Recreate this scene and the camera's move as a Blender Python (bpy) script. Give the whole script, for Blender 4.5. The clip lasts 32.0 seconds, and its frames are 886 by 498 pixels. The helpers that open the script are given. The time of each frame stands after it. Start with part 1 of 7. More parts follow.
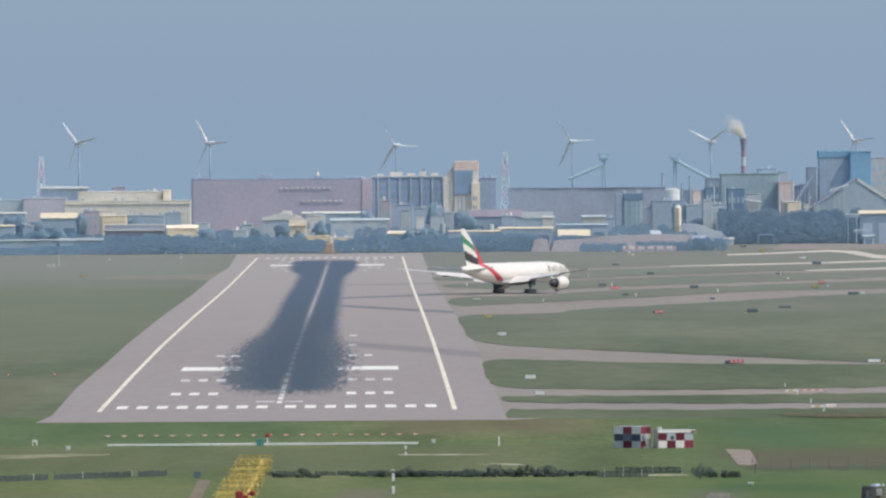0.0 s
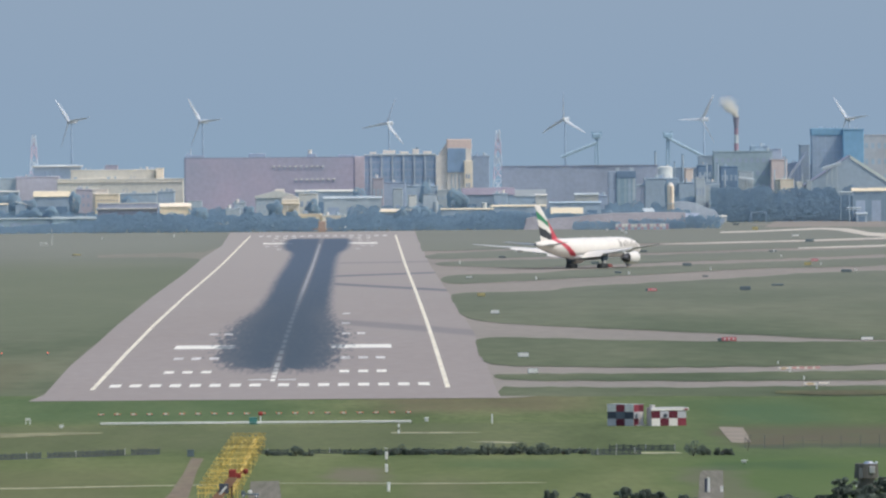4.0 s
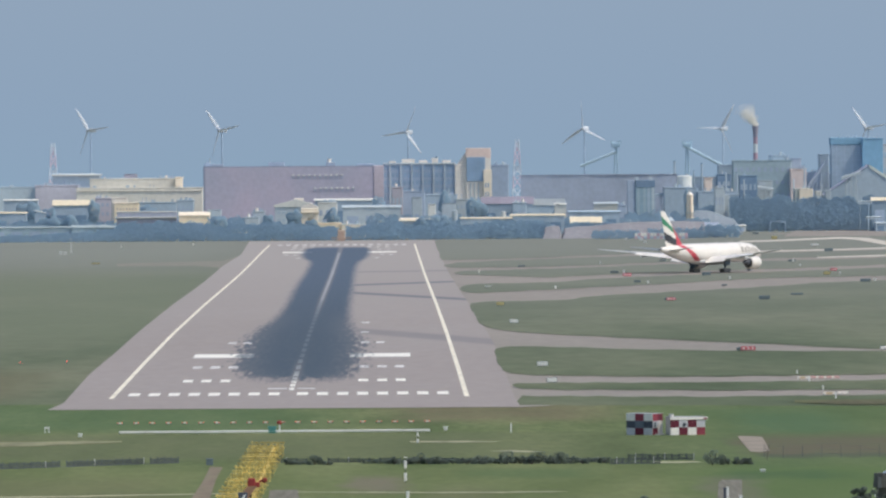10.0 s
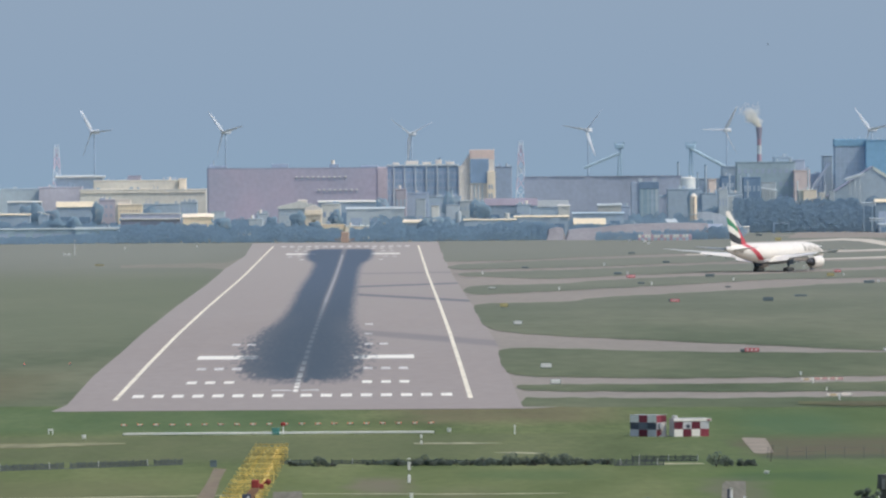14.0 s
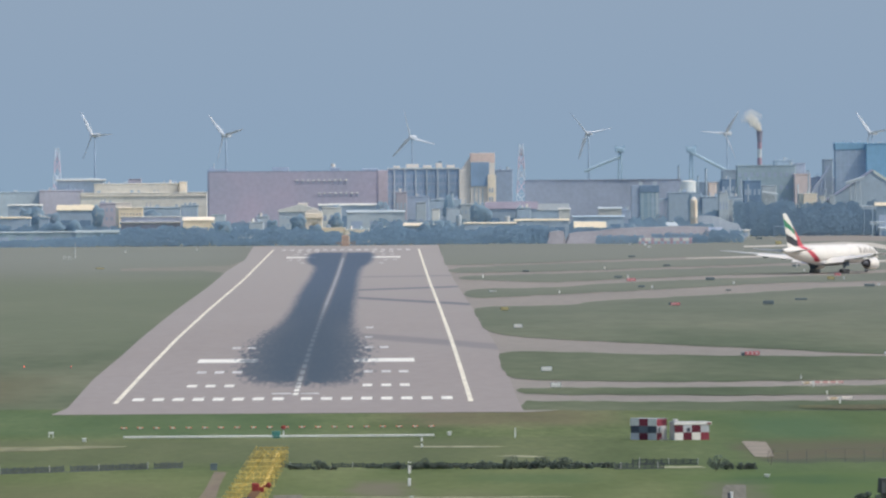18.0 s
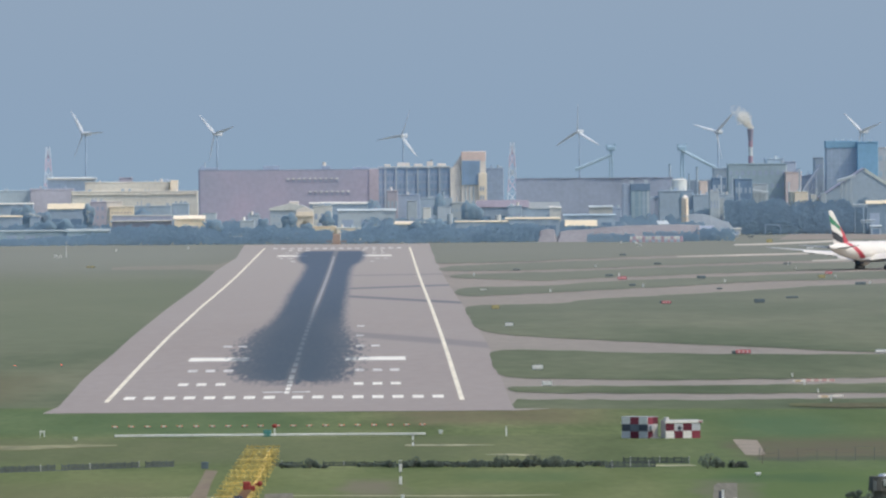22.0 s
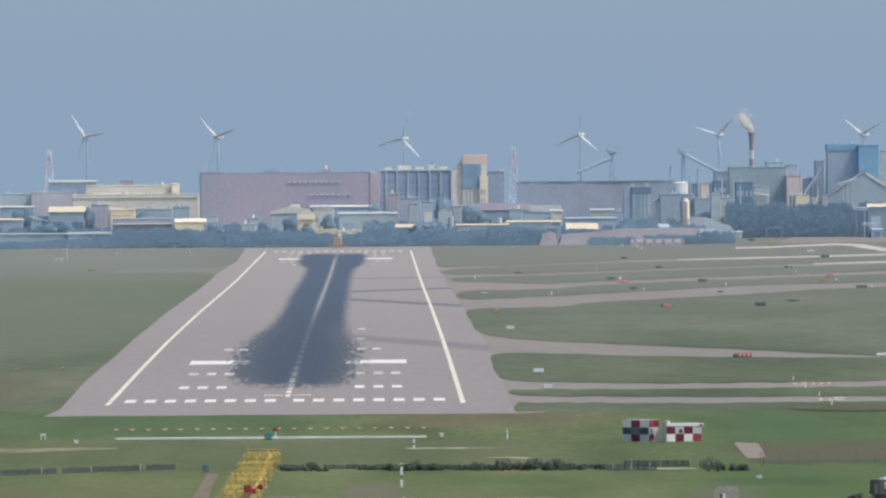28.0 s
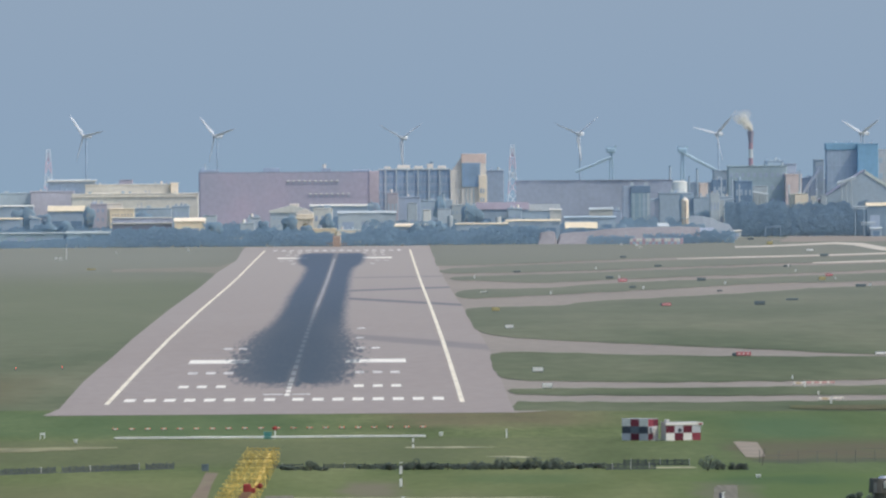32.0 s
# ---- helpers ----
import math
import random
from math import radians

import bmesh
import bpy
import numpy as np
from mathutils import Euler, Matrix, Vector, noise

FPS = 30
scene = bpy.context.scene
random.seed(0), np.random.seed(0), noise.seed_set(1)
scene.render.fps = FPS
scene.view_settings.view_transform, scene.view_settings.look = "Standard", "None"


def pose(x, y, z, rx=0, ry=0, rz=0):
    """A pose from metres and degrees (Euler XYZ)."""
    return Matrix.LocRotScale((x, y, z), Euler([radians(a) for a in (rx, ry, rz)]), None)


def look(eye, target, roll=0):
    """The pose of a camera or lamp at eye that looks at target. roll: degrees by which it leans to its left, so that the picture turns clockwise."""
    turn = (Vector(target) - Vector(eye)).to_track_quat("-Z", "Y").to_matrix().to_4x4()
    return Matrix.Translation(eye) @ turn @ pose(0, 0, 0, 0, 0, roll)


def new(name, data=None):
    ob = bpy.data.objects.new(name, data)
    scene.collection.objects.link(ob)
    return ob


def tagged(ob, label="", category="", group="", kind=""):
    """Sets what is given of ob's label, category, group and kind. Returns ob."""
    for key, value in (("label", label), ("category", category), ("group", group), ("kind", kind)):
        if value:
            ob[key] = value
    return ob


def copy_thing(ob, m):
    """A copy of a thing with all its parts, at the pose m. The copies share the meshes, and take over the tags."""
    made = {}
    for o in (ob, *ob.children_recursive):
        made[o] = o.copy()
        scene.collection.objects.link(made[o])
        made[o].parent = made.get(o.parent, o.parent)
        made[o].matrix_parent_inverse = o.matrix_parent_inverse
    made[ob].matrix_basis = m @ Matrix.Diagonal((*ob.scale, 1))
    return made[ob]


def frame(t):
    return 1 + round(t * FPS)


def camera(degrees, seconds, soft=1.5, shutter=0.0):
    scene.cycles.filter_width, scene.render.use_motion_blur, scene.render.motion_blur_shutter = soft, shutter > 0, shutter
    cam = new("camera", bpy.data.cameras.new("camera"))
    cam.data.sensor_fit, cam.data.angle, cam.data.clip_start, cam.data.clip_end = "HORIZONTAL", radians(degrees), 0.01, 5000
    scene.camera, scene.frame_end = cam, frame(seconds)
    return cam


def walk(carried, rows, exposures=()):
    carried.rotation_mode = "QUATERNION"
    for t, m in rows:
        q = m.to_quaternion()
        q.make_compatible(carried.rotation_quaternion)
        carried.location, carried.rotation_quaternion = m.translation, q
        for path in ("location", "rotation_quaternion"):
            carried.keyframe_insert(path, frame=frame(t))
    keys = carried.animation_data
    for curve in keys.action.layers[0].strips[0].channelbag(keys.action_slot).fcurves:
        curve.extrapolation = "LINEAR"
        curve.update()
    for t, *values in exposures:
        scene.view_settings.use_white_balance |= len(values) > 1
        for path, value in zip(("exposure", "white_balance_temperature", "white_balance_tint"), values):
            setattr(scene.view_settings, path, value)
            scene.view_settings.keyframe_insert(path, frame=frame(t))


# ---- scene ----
from functools import lru_cache

# ---------------------------------------------------------------- camera
EYE = Vector((15.4, 0.0, 43.4))
cam = camera(5.4, 32.0, soft=2.35)


def aim(yaw, pitch, roll):
    far = EYE + 1000 * Vector((math.tan(radians(yaw)), 1, math.tan(radians(pitch))))
    return look(EYE, far, roll)


# seconds, degrees to the right of the runway's axis, degrees of tilt, roll
walk(cam, [(t, aim(a, b, c)) for t, a, b, c in [
    (0.0, 0.4623, -0.5914, -0.372), (0.5, 0.4873, -0.6052, -0.410), (1.0, 0.4674, -0.6343, -0.412), (1.5, 0.4760, -0.6243, -0.441),
    (2.0, 0.5067, -0.5635, -0.447), (2.5, 0.5260, -0.5017, -0.465), (3.0, 0.4887, -0.6004, -0.445), (3.5, 0.4715, -0.6620, -0.460),
    (4.0, 0.5047, -0.7258, -0.434), (4.5, 0.5026, -0.7158, -0.492), (6.5, 0.4905, -0.6631, -0.404), (7.0, 0.4490, -0.6270, -0.369),
    (7.5, 0.4204, -0.6399, -0.423), (8.0, 0.4251, -0.6045, -0.426), (8.5, 0.4211, -0.6255, -0.433), (9.0, 0.3961, -0.6290, -0.394),
    (9.5, 0.3747, -0.6145, -0.455), (10.0, 0.3884, -0.6702, -0.386), (10.5, 0.4077, -0.6533, -0.380), (11.0, 0.3746, -0.6974, -0.410),
    (11.5, 0.3912, -0.6914, -0.388), (12.0, 0.3863, -0.6654, -0.411), (12.5, 0.3830, -0.6433, -0.414), (13.0, 0.3878, -0.6916, -0.392),
    (13.5, 0.3849, -0.6946, -0.394), (14.0, 0.3660, -0.6602, -0.404), (14.5, 0.3879, -0.6563, -0.395), (16.5, 0.3776, -0.6616, -0.446),
    (17.0, 0.3627, -0.6759, -0.398), (17.5, 0.3599, -0.6239, -0.349), (18.0, 0.3637, -0.6396, -0.378), (18.5, 0.3692, -0.6176, -0.387),
    (19.0, 0.3470, -0.6498, -0.442), (19.5, 0.3765, -0.6320, -0.430), (20.0, 0.3726, -0.6844, -0.380), (20.5, 0.4110, -0.6613, -0.436),
    (21.0, 0.3963, -0.6391, -0.435), (21.5, 0.4236, -0.6577, -0.442), (22.0, 0.4184, -0.6495, -0.411), (22.5, 0.4305, -0.6274, -0.434),
    (23.0, 0.3984, -0.6095, -0.469), (23.5, 0.4454, -0.6340, -0.410), (24.0, 0.4252, -0.6057, -0.436), (24.5, 0.4148, -0.5938, -0.444),
    (25.0, 0.4197, -0.5840, -0.433), (25.5, 0.4378, -0.5769, -0.389), (27.5, 0.4211, -0.6244, -0.379), (28.0, 0.4122, -0.6305, -0.403),
    (28.5, 0.4016, -0.5886, -0.364), (29.0, 0.3877, -0.5970, -0.410), (29.5, 0.4237, -0.6047, -0.422), (30.0, 0.4012, -0.6047, -0.399),
    (30.5, 0.4221, -0.6194, -0.419), (31.0, 0.4055, -0.6127, -0.448), (31.5, 0.4250, -0.6350, -0.418), (32.0, 0.4171, -0.6361, -0.428),
]])

# ---------------------------------------------------------------- light
SUN_EL, SUN_AZ = 55.0, 115.0  # azimuth clockwise from +Y
world = bpy.data.worlds.new("world")
scene.world = world
world.use_nodes = True
wn = world.node_tree.nodes
sky = wn.new("ShaderNodeTexSky")
sky.sky_type, sky.sun_disc = "NISHITA", False
sky.sun_elevation, sky.sun_rotation = radians(SUN_EL), radians(SUN_AZ)
sky.air_density, sky.dust_density, sky.ozone_density = 1.2, 2.5, 2.0
wn["Background"].inputs["Strength"].default_value = 0.15
world.node_tree.links.new(sky.outputs[0], wn["Background"].inputs["Color"])
sun = new("sun", bpy.data.lights.new("sun", "SUN"))
sun.data.energy, sun.data.angle, sun.data.color = 2.0, radians(1.5), (1.0, 0.925, 0.80)
sd = Vector((math.sin(radians(SUN_AZ)) * math.cos(radians(SUN_EL)), math.cos(radians(SUN_AZ)) * math.cos(radians(SUN_EL)), math.sin(radians(SUN_EL))))
sun.matrix_world = look(sd * 500, (0, 0, 0))
scene.view_settings.exposure = 0.0


# ---------------------------------------------------------------- materials
def material(name, color, rough=0.8, metal=0.0, vary=0.18, fine=6.0, broad=0.15, bump=0.0, tint=None, local=False, alpha=1.0, spec=0.3, leaf=0.0, patch=0.3, stretch=(1, 1, 1), island=0.0):
    """Surface with variation at two scales (cycles per metre) and optional relief."""
    m = bpy.data.materials.new(name)
    m.use_nodes = True
    n, l = m.node_tree.nodes, m.node_tree.links
    b = n["Principled BSDF"]
    b.inputs["Roughness"].default_value = rough
    b.inputs["Metallic"].default_value = metal
    b.inputs["Specular IOR Level"].default_value = spec
    b.inputs["Alpha"].default_value = alpha
    if local:
        src = n.new("ShaderNodeTexCoord").outputs["Object"]
    else:
        src = n.new("ShaderNodeNewGeometry").outputs["Position"]
    mp = n.new("ShaderNodeMapping")
    mp.inputs["Scale"].default_value = stretch
    l.new(src, mp.inputs["Vector"])
    mixes = []
    for scale, amount in ((fine, vary * 0.6), (broad, vary)):
        t = n.new("ShaderNodeTexNoise")
        t.inputs["Scale"].default_value, t.inputs["Detail"].default_value = scale, 4
        l.new(mp.outputs[0], t.inputs["Vector"])
        r = n.new("ShaderNodeMapRange")
        r.inputs["From Min"].default_value, r.inputs["From Max"].default_value = 0.3, 0.7
        r.inputs["To Min"].default_value, r.inputs["To Max"].default_value = 1 - amount, 1 + amount
        l.new(t.outputs["Fac"], r.inputs["Value"])
        mixes.append((t, r))
    mul = n.new("ShaderNodeMath")
    mul.operation = "MULTIPLY"
    l.new(mixes[0][1].outputs[0], mul.inputs[0])
    l.new(mixes[1][1].outputs[0], mul.inputs[1])
    last = mul.outputs[0]
    if island:
        g = n.new("ShaderNodeNewGeometry")
        o = n.new("ShaderNodeObjectInfo")
        for out in (g.outputs["Random Per Island"], o.outputs["Random"]):
            r = n.new("ShaderNodeMapRange")
            r.inputs["To Min"].default_value, r.inputs["To Max"].default_value = 1 - island, 1 + island
            l.new(out, r.inputs["Value"])
            k = n.new("ShaderNodeMath")
            k.operation = "MULTIPLY"
            l.new(last, k.inputs[0])
            l.new(r.outputs[0], k.inputs[1])
            last = k.outputs[0]
    base = n.new("ShaderNodeMix")
    base.data_type = "RGBA"
    base.inputs["A"].default_value = (*color, 1)
    base.inputs["B"].default_value = (*(tint or color), 1)
    pt = n.new("ShaderNodeMapRange")
    pt.inputs["From Min"].default_value, pt.inputs["From Max"].default_value = 0.5 - patch, 0.5 + patch
    l.new(mixes[1][0].outputs["Fac"], pt.inputs["Value"])
    l.new(pt.outputs[0], base.inputs["Factor"])
    sc = n.new("ShaderNodeVectorMath")
    sc.operation = "SCALE"
    l.new(base.outputs["Result"], sc.inputs[0])
    l.new(last, sc.inputs["Scale"])
    l.new(sc.outputs[0], b.inputs["Base Color"])
    if leaf:
        tr = n.new("ShaderNodeBsdfTranslucent")
        l.new(sc.outputs[0], tr.inputs["Color"])
        mxs = n.new("ShaderNodeMixShader")
        mxs.inputs[0].default_value = leaf
        l.new(b.outputs[0], mxs.inputs[1])
        l.new(tr.outputs[0], mxs.inputs[2])
        l.new(mxs.outputs[0], n["Material Output"].inputs["Surface"])
    if bump:
        bp = n.new("ShaderNodeBump")
        bp.inputs["Strength"].default_value, bp.inputs["Distance"].default_value = bump, 0.05
        l.new(mixes[0][0].outputs["Fac"], bp.inputs["Height"])
        l.new(bp.outputs[0], b.inputs["Normal"])
    return m


def glowing(name, color, strength):
    m = bpy.data.materials.new(name)
    m.use_nodes = True
    b = m.node_tree.nodes["Principled BSDF"]
    b.inputs["Base Color"].default_value = (*color, 1)
    b.inputs["Emission Color"].default_value = (*color, 1)
    b.inputs["Emission Strength"].default_value = strength
    return m


def ramp_lin(n, l, v, a, c):
    r = n.new("ShaderNodeMapRange")
    r.inputs["From Min"].default_value, r.inputs["From Max"].default_value = a, c
    l.new(v, r.inputs["Value"])
    return r.outputs[0]


def patched(m, zones, wander=14.0):
    """Lays worn, dry, lusher or hazed patches with ragged borders over a grass material: colour, cover, x and y of the
    patch's fade in and out.
    """
    n, l = m.node_tree.nodes, m.node_tree.links
    b = n["Principled BSDF"]

    def calc(op, a, c, clamp=False):
        k = n.new("ShaderNodeMath")
        k.operation, k.use_clamp = op, clamp
        for i, v in enumerate((a, c)):
            if isinstance(v, (int, float)):
                k.inputs[i].default_value = v
            else:
                l.new(v, k.inputs[i])
        return k.outputs[0]

    pos = n.new("ShaderNodeNewGeometry").outputs["Position"]
    s = n.new("ShaderNodeSeparateXYZ")
    l.new(pos, s.inputs[0])
    mp = n.new("ShaderNodeMapping")
    mp.inputs["Scale"].default_value = (1, 0.25, 1)
    l.new(pos, mp.inputs["Vector"])
    t = n.new("ShaderNodeTexNoise")
    t.inputs["Scale"].default_value, t.inputs["Detail"].default_value = 0.16, 6
    l.new(mp.outputs[0], t.inputs["Vector"])
    w = calc("SUBTRACT", t.outputs["Fac"], 0.5)
    x = calc("ADD", s.outputs["X"], calc("MULTIPLY", w, wander))
    y = calc("ADD", s.outputs["Y"], calc("MULTIPLY", w, wander * 4))
    for colour, cover, (xa, xb, xc, xd), (ya, yb, yc, yd) in zones:
        f = calc("MULTIPLY", calc("MULTIPLY", ramp_lin(n, l, x, xa, xb), ramp_lin(n, l, x, xd, xc)), calc("MULTIPLY", ramp_lin(n, l, y, ya, yb), ramp_lin(n, l, y, yd, yc)))
        f = calc("MULTIPLY", f, calc("MULTIPLY", calc("ADD", 1.0, w), cover), True)
        mx = n.new("ShaderNodeMix")
        mx.data_type = "RGBA"
        l.new(f, mx.inputs["Factor"])
        l.new(b.inputs["Base Color"].links[0].from_socket, mx.inputs["A"])
        mx.inputs["B"].default_value = (*colour, 1)
        l.new(mx.outputs["Result"], b.inputs["Base Color"])
    return m


def field_grass():
    """Mown grass, its colour paled and greyed with distance to stand in for haze."""
    m = material("airfield_grass", (0.113, 0.144, 0.083), 0.95, vary=0.2, fine=0.22, broad=0.018, tint=(0.152, 0.162, 0.105), patch=0.16, spec=0.1, stretch=(1, 0.22, 1))
    n, l = m.node_tree.nodes, m.node_tree.links
    s = n.new("ShaderNodeSeparateXYZ")
    l.new(n.new("ShaderNodeNewGeometry").outputs["Position"], s.inputs[0])
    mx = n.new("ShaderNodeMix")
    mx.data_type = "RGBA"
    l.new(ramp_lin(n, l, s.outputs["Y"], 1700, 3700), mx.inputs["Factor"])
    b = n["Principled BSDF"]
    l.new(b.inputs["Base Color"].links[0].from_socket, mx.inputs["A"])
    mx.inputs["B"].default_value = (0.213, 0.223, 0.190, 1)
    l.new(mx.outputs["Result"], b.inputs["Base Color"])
    return patched(m, [
        ((0.165, 0.140, 0.085), 0.45, (-120, -100, -52, -40), (1560, 1600, 1720, 1800)),
        ((0.160, 0.185, 0.120), 0.6, (-200, -190, -40, -34), (1850, 2100, 2900, 3300)),
        # far left of the field, haze put into the colour
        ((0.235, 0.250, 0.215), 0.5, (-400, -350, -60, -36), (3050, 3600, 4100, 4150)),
    ])


def lawn_grass():
    """Greener grass before the runway, with dry belts, bare soil and lusher patches."""
    m = material("lawn", (0.112, 0.156, 0.060), 0.95, vary=0.28, fine=0.7, broad=0.07, tint=(0.146, 0.164, 0.076), patch=0.2, spec=0.1, stretch=(1, 0.16, 1))
    return patched(m, [
        ((0.140, 0.168, 0.066), 0.5, (-60, -50, 52, 62), (900, 1000, 1235, 1262)),
        ((0.086, 0.134, 0.055), 0.65, (50, 66, 140, 160), (900, 1000, 1500, 1540)),
        ((0.104, 0.156, 0.052), 0.6, (50, 60, 140, 160), (900, 1000, 1225, 1248)),
        ((0.086, 0.142, 0.064), 0.6, (-90, -70, -4, 14), (1392, 1420, 1530, 1580)),
        ((0.182, 0.138, 0.094), 0.55, (12, 24, 44, 58), (1428, 1470, 1530, 1560)),
        ((0.128, 0.142, 0.076), 0.6, (-120, -100, 24, 70), (1262, 1290, 1385, 1400)),
        ((0.078, 0.142, 0.074), 0.5, (67, 74, 82, 90), (1365, 1395, 1460, 1520)),
        ((0.128, 0.114, 0.076), 0.85, (64, 69, 140, 150), (1276, 1290, 1345, 1385)),
        ((0.084, 0.094, 0.066), 0.7, (66, 68, 140, 150), (1268, 1274, 1284, 1292)),
        ((0.060, 0.112, 0.050), 0.6, (58, 62, 72, 80), (1185, 1200, 1215, 1228)),
        ((0.190, 0.158, 0.128), 0.6, (10, 12.5, 17, 20), (1145, 1165, 1200, 1218)),
        ((0.170, 0.150, 0.120), 0.45, (54, 57, 61, 64), (1080, 1100, 1190, 1212)),
        ((0.150, 0.145, 0.080), 0.4, (-48, -40, -16, -8), (1085, 1110, 1190, 1225)),
        ((0.074, 0.128, 0.056), 0.45, (24, 30, 40, 46), (1195, 1210, 1225, 1245)),
        ((0.148, 0.138, 0.086), 0.35, (20, 23, 27, 32), (1080, 1100, 1150, 1190)),
    ], 7.0)


GRASS = field_grass()
LAWN = lawn_grass()
DRYLAWN = material("dry_lawn", (0.128, 0.118, 0.074), 0.95, vary=0.2, fine=0.5, broad=0.05, tint=(0.112, 0.122, 0.060), patch=0.12, spec=0.1, stretch=(1, 0.16, 1))
ASPHALT = material("taxiway_asphalt", (0.292, 0.265, 0.228), 0.9, vary=0.1, fine=0.4, broad=0.02, tint=(0.278, 0.246, 0.215), stretch=(1, 0.2, 1))
CONCRETE_PALE = material("pale_concrete", (0.60, 0.55, 0.47), 0.9, vary=0.1, fine=0.3, broad=0.03)


def rubbered(m, most=1.0):
    """Lays the tyre rubber of landings over a surface, in a long stain about the centreline."""
    n, l = m.node_tree.nodes, m.node_tree.links
    b = n["Principled BSDF"]
    old = b.inputs["Base Color"].links[0].from_socket

    def math_node(op, a, c, clamp=False):
        k = n.new("ShaderNodeMath")
        k.operation, k.use_clamp = op, clamp
        for i, v in enumerate((a, c)):
            if isinstance(v, (int, float)):
                k.inputs[i].default_value = v
            else:
                l.new(v, k.inputs[i])
        return k.outputs[0]

    def ramp(v, a, c, lo=0.0, hi=1.0):
        r = n.new("ShaderNodeMapRange")
        r.interpolation_type = "SMOOTHSTEP"
        for key, x in zip(("From Min", "From Max", "To Min", "To Max"), (a, c, lo, hi)):
            r.inputs[key].default_value = x
        l.new(v, r.inputs["Value"])
        return r.outputs[0]

    pos = n.new("ShaderNodeNewGeometry").outputs["Position"]
    sep = n.new("ShaderNodeSeparateXYZ")
    l.new(pos, sep.inputs[0])
    x, y = sep.outputs["X"], sep.outputs["Y"]
    # streaks along the runway, drawn out lengthwise
    mp = n.new("ShaderNodeMapping")
    mp.inputs["Scale"].default_value = (1.1, 0.045, 1)
    l.new(pos, mp.inputs["Vector"])
    t = n.new("ShaderNodeTexNoise")
    t.inputs["Scale"].default_value, t.inputs["Detail"].default_value = 1.0, 5
    l.new(mp.outputs[0], t.inputs["Vector"])
    streak = math_node("SUBTRACT", t.outputs["Fac"], 0.5)
    # half widths of the stain on both sides: broad at touchdown, narrower towards the far end
    def curve(pts):
        c = n.new("ShaderNodeFloatCurve")
        c0 = c.mapping.curves[0]
        for i, (yy, w) in enumerate(pts):
            q = ((yy - 1600) / 2200, w / 20)
            if i == 0:
                c0.points[0].location = q
            elif i == len(pts) - 1:
                c0.points[-1].location = q
            else:
                c0.points.new(*q)
        c.mapping.update()
        l.new(ramp_lin(n, l, y, 1600, 3800), c.inputs["Value"])
        return math_node("MULTIPLY", c.outputs[0], 20.0)

    west = curve([(1600, 7.0), (1690, 8.6), (1760, 11.4), (1860, 12.9), (1983, 13.2), (2060, 12.8), (2120, 11.8), (2170, 10.8), (2259, 9.5), (2409, 8.9), (2735, 9.4), (3143, 9.1), (3320, 9.3), (3450, 12.4), (3560, 14.0), (3690, 14.2), (3755, 13.2), (3800, 9.5)])
    east = curve([(1600, 8.0), (1700, 10.0), (1772, 11.6), (1852, 12.2), (1974, 12.0), (2078, 10.2), (2161, 9.0), (2251, 8.4), (2401, 8.0), (2725, 7.8), (3134, 7.6), (3310, 8.1), (3450, 10.6), (3560, 11.6), (3690, 11.9), (3755, 11.2), (3800, 8.5)])
    ax = math_node("ABSOLUTE", x, 0.0)
    side = math_node("GREATER_THAN", x, 0.0)
    w = math_node("ADD", math_node("MULTIPLY", west, math_node("SUBTRACT", 1.0, side)), math_node("MULTIPLY", east, side))
    edge = math_node("SUBTRACT", ax, w)
    rough = ramp(y, 2300, 1900, 2.5, 15.0)
    edge = math_node("ADD", edge, math_node("MULTIPLY", streak, rough))
    thin = math_node("MULTIPLY", ramp(edge, -8.0, 1.0), ramp(y, 2400, 2000, 0.0, 0.22))
    inside = math_node("MULTIPLY", ramp(edge, 1.5, -2.0), math_node("SUBTRACT", 1.0, thin))
    start = ramp(math_node("ADD", y, math_node("MULTIPLY", streak, 95.0)), 1668, 1718)
    stop = ramp(math_node("ADD", y, math_node("MULTIPLY", streak, 60.0)), 3815, 3755)
    mid = math_node("SUBTRACT", 1.0, math_node("MULTIPLY", ramp(ax, 1.5, 0.3), math_node("ADD", ramp(y, 2150, 2700, 0.03, 0.38), ramp(y, 1880, 1720, 0.0, 0.22))))
    amount = math_node("MULTIPLY", math_node("MULTIPLY", inside, start), math_node("MULTIPLY", stop, mid))
    amount = math_node("MULTIPLY", amount, math_node("ADD", 0.92, math_node("MULTIPLY", streak, 0.14)), True)
    # two curved tracks of wheels that turn off at the exits
    for y0, k, wid, deep in ((2777.0, -2.1, 26.0, 0.6), (2668.0, 4.3, 30.0, 0.6), (2126.0, 4.0, 42.0, 0.3), (3090.0, -0.7, 22.0, 0.3)):
        line = math_node("ADD", y, math_node("MULTIPLY", x, k))
        off = math_node("ABSOLUTE", math_node("SUBTRACT", line, y0), 0.0)
        tr = math_node("MULTIPLY", ramp(off, wid, wid * 0.3), ramp(x, 4.0, 9.0))
        tr = math_node("MULTIPLY", tr, ramp(x, 75.0, 30.0, deep * 0.3, deep))
        amount = math_node("MAXIMUM", amount, tr)
    amount = math_node("MULTIPLY", amount, most)
    mx = n.new("ShaderNodeMix")
    mx.data_type = "RGBA"
    l.new(amount, mx.inputs["Factor"])
    l.new(old, mx.inputs["A"])
    # black at touchdown, bluer and paler far off: distance haze put into the colour
    tone = n.new("ShaderNodeMix")
    tone.data_type = "RGBA"
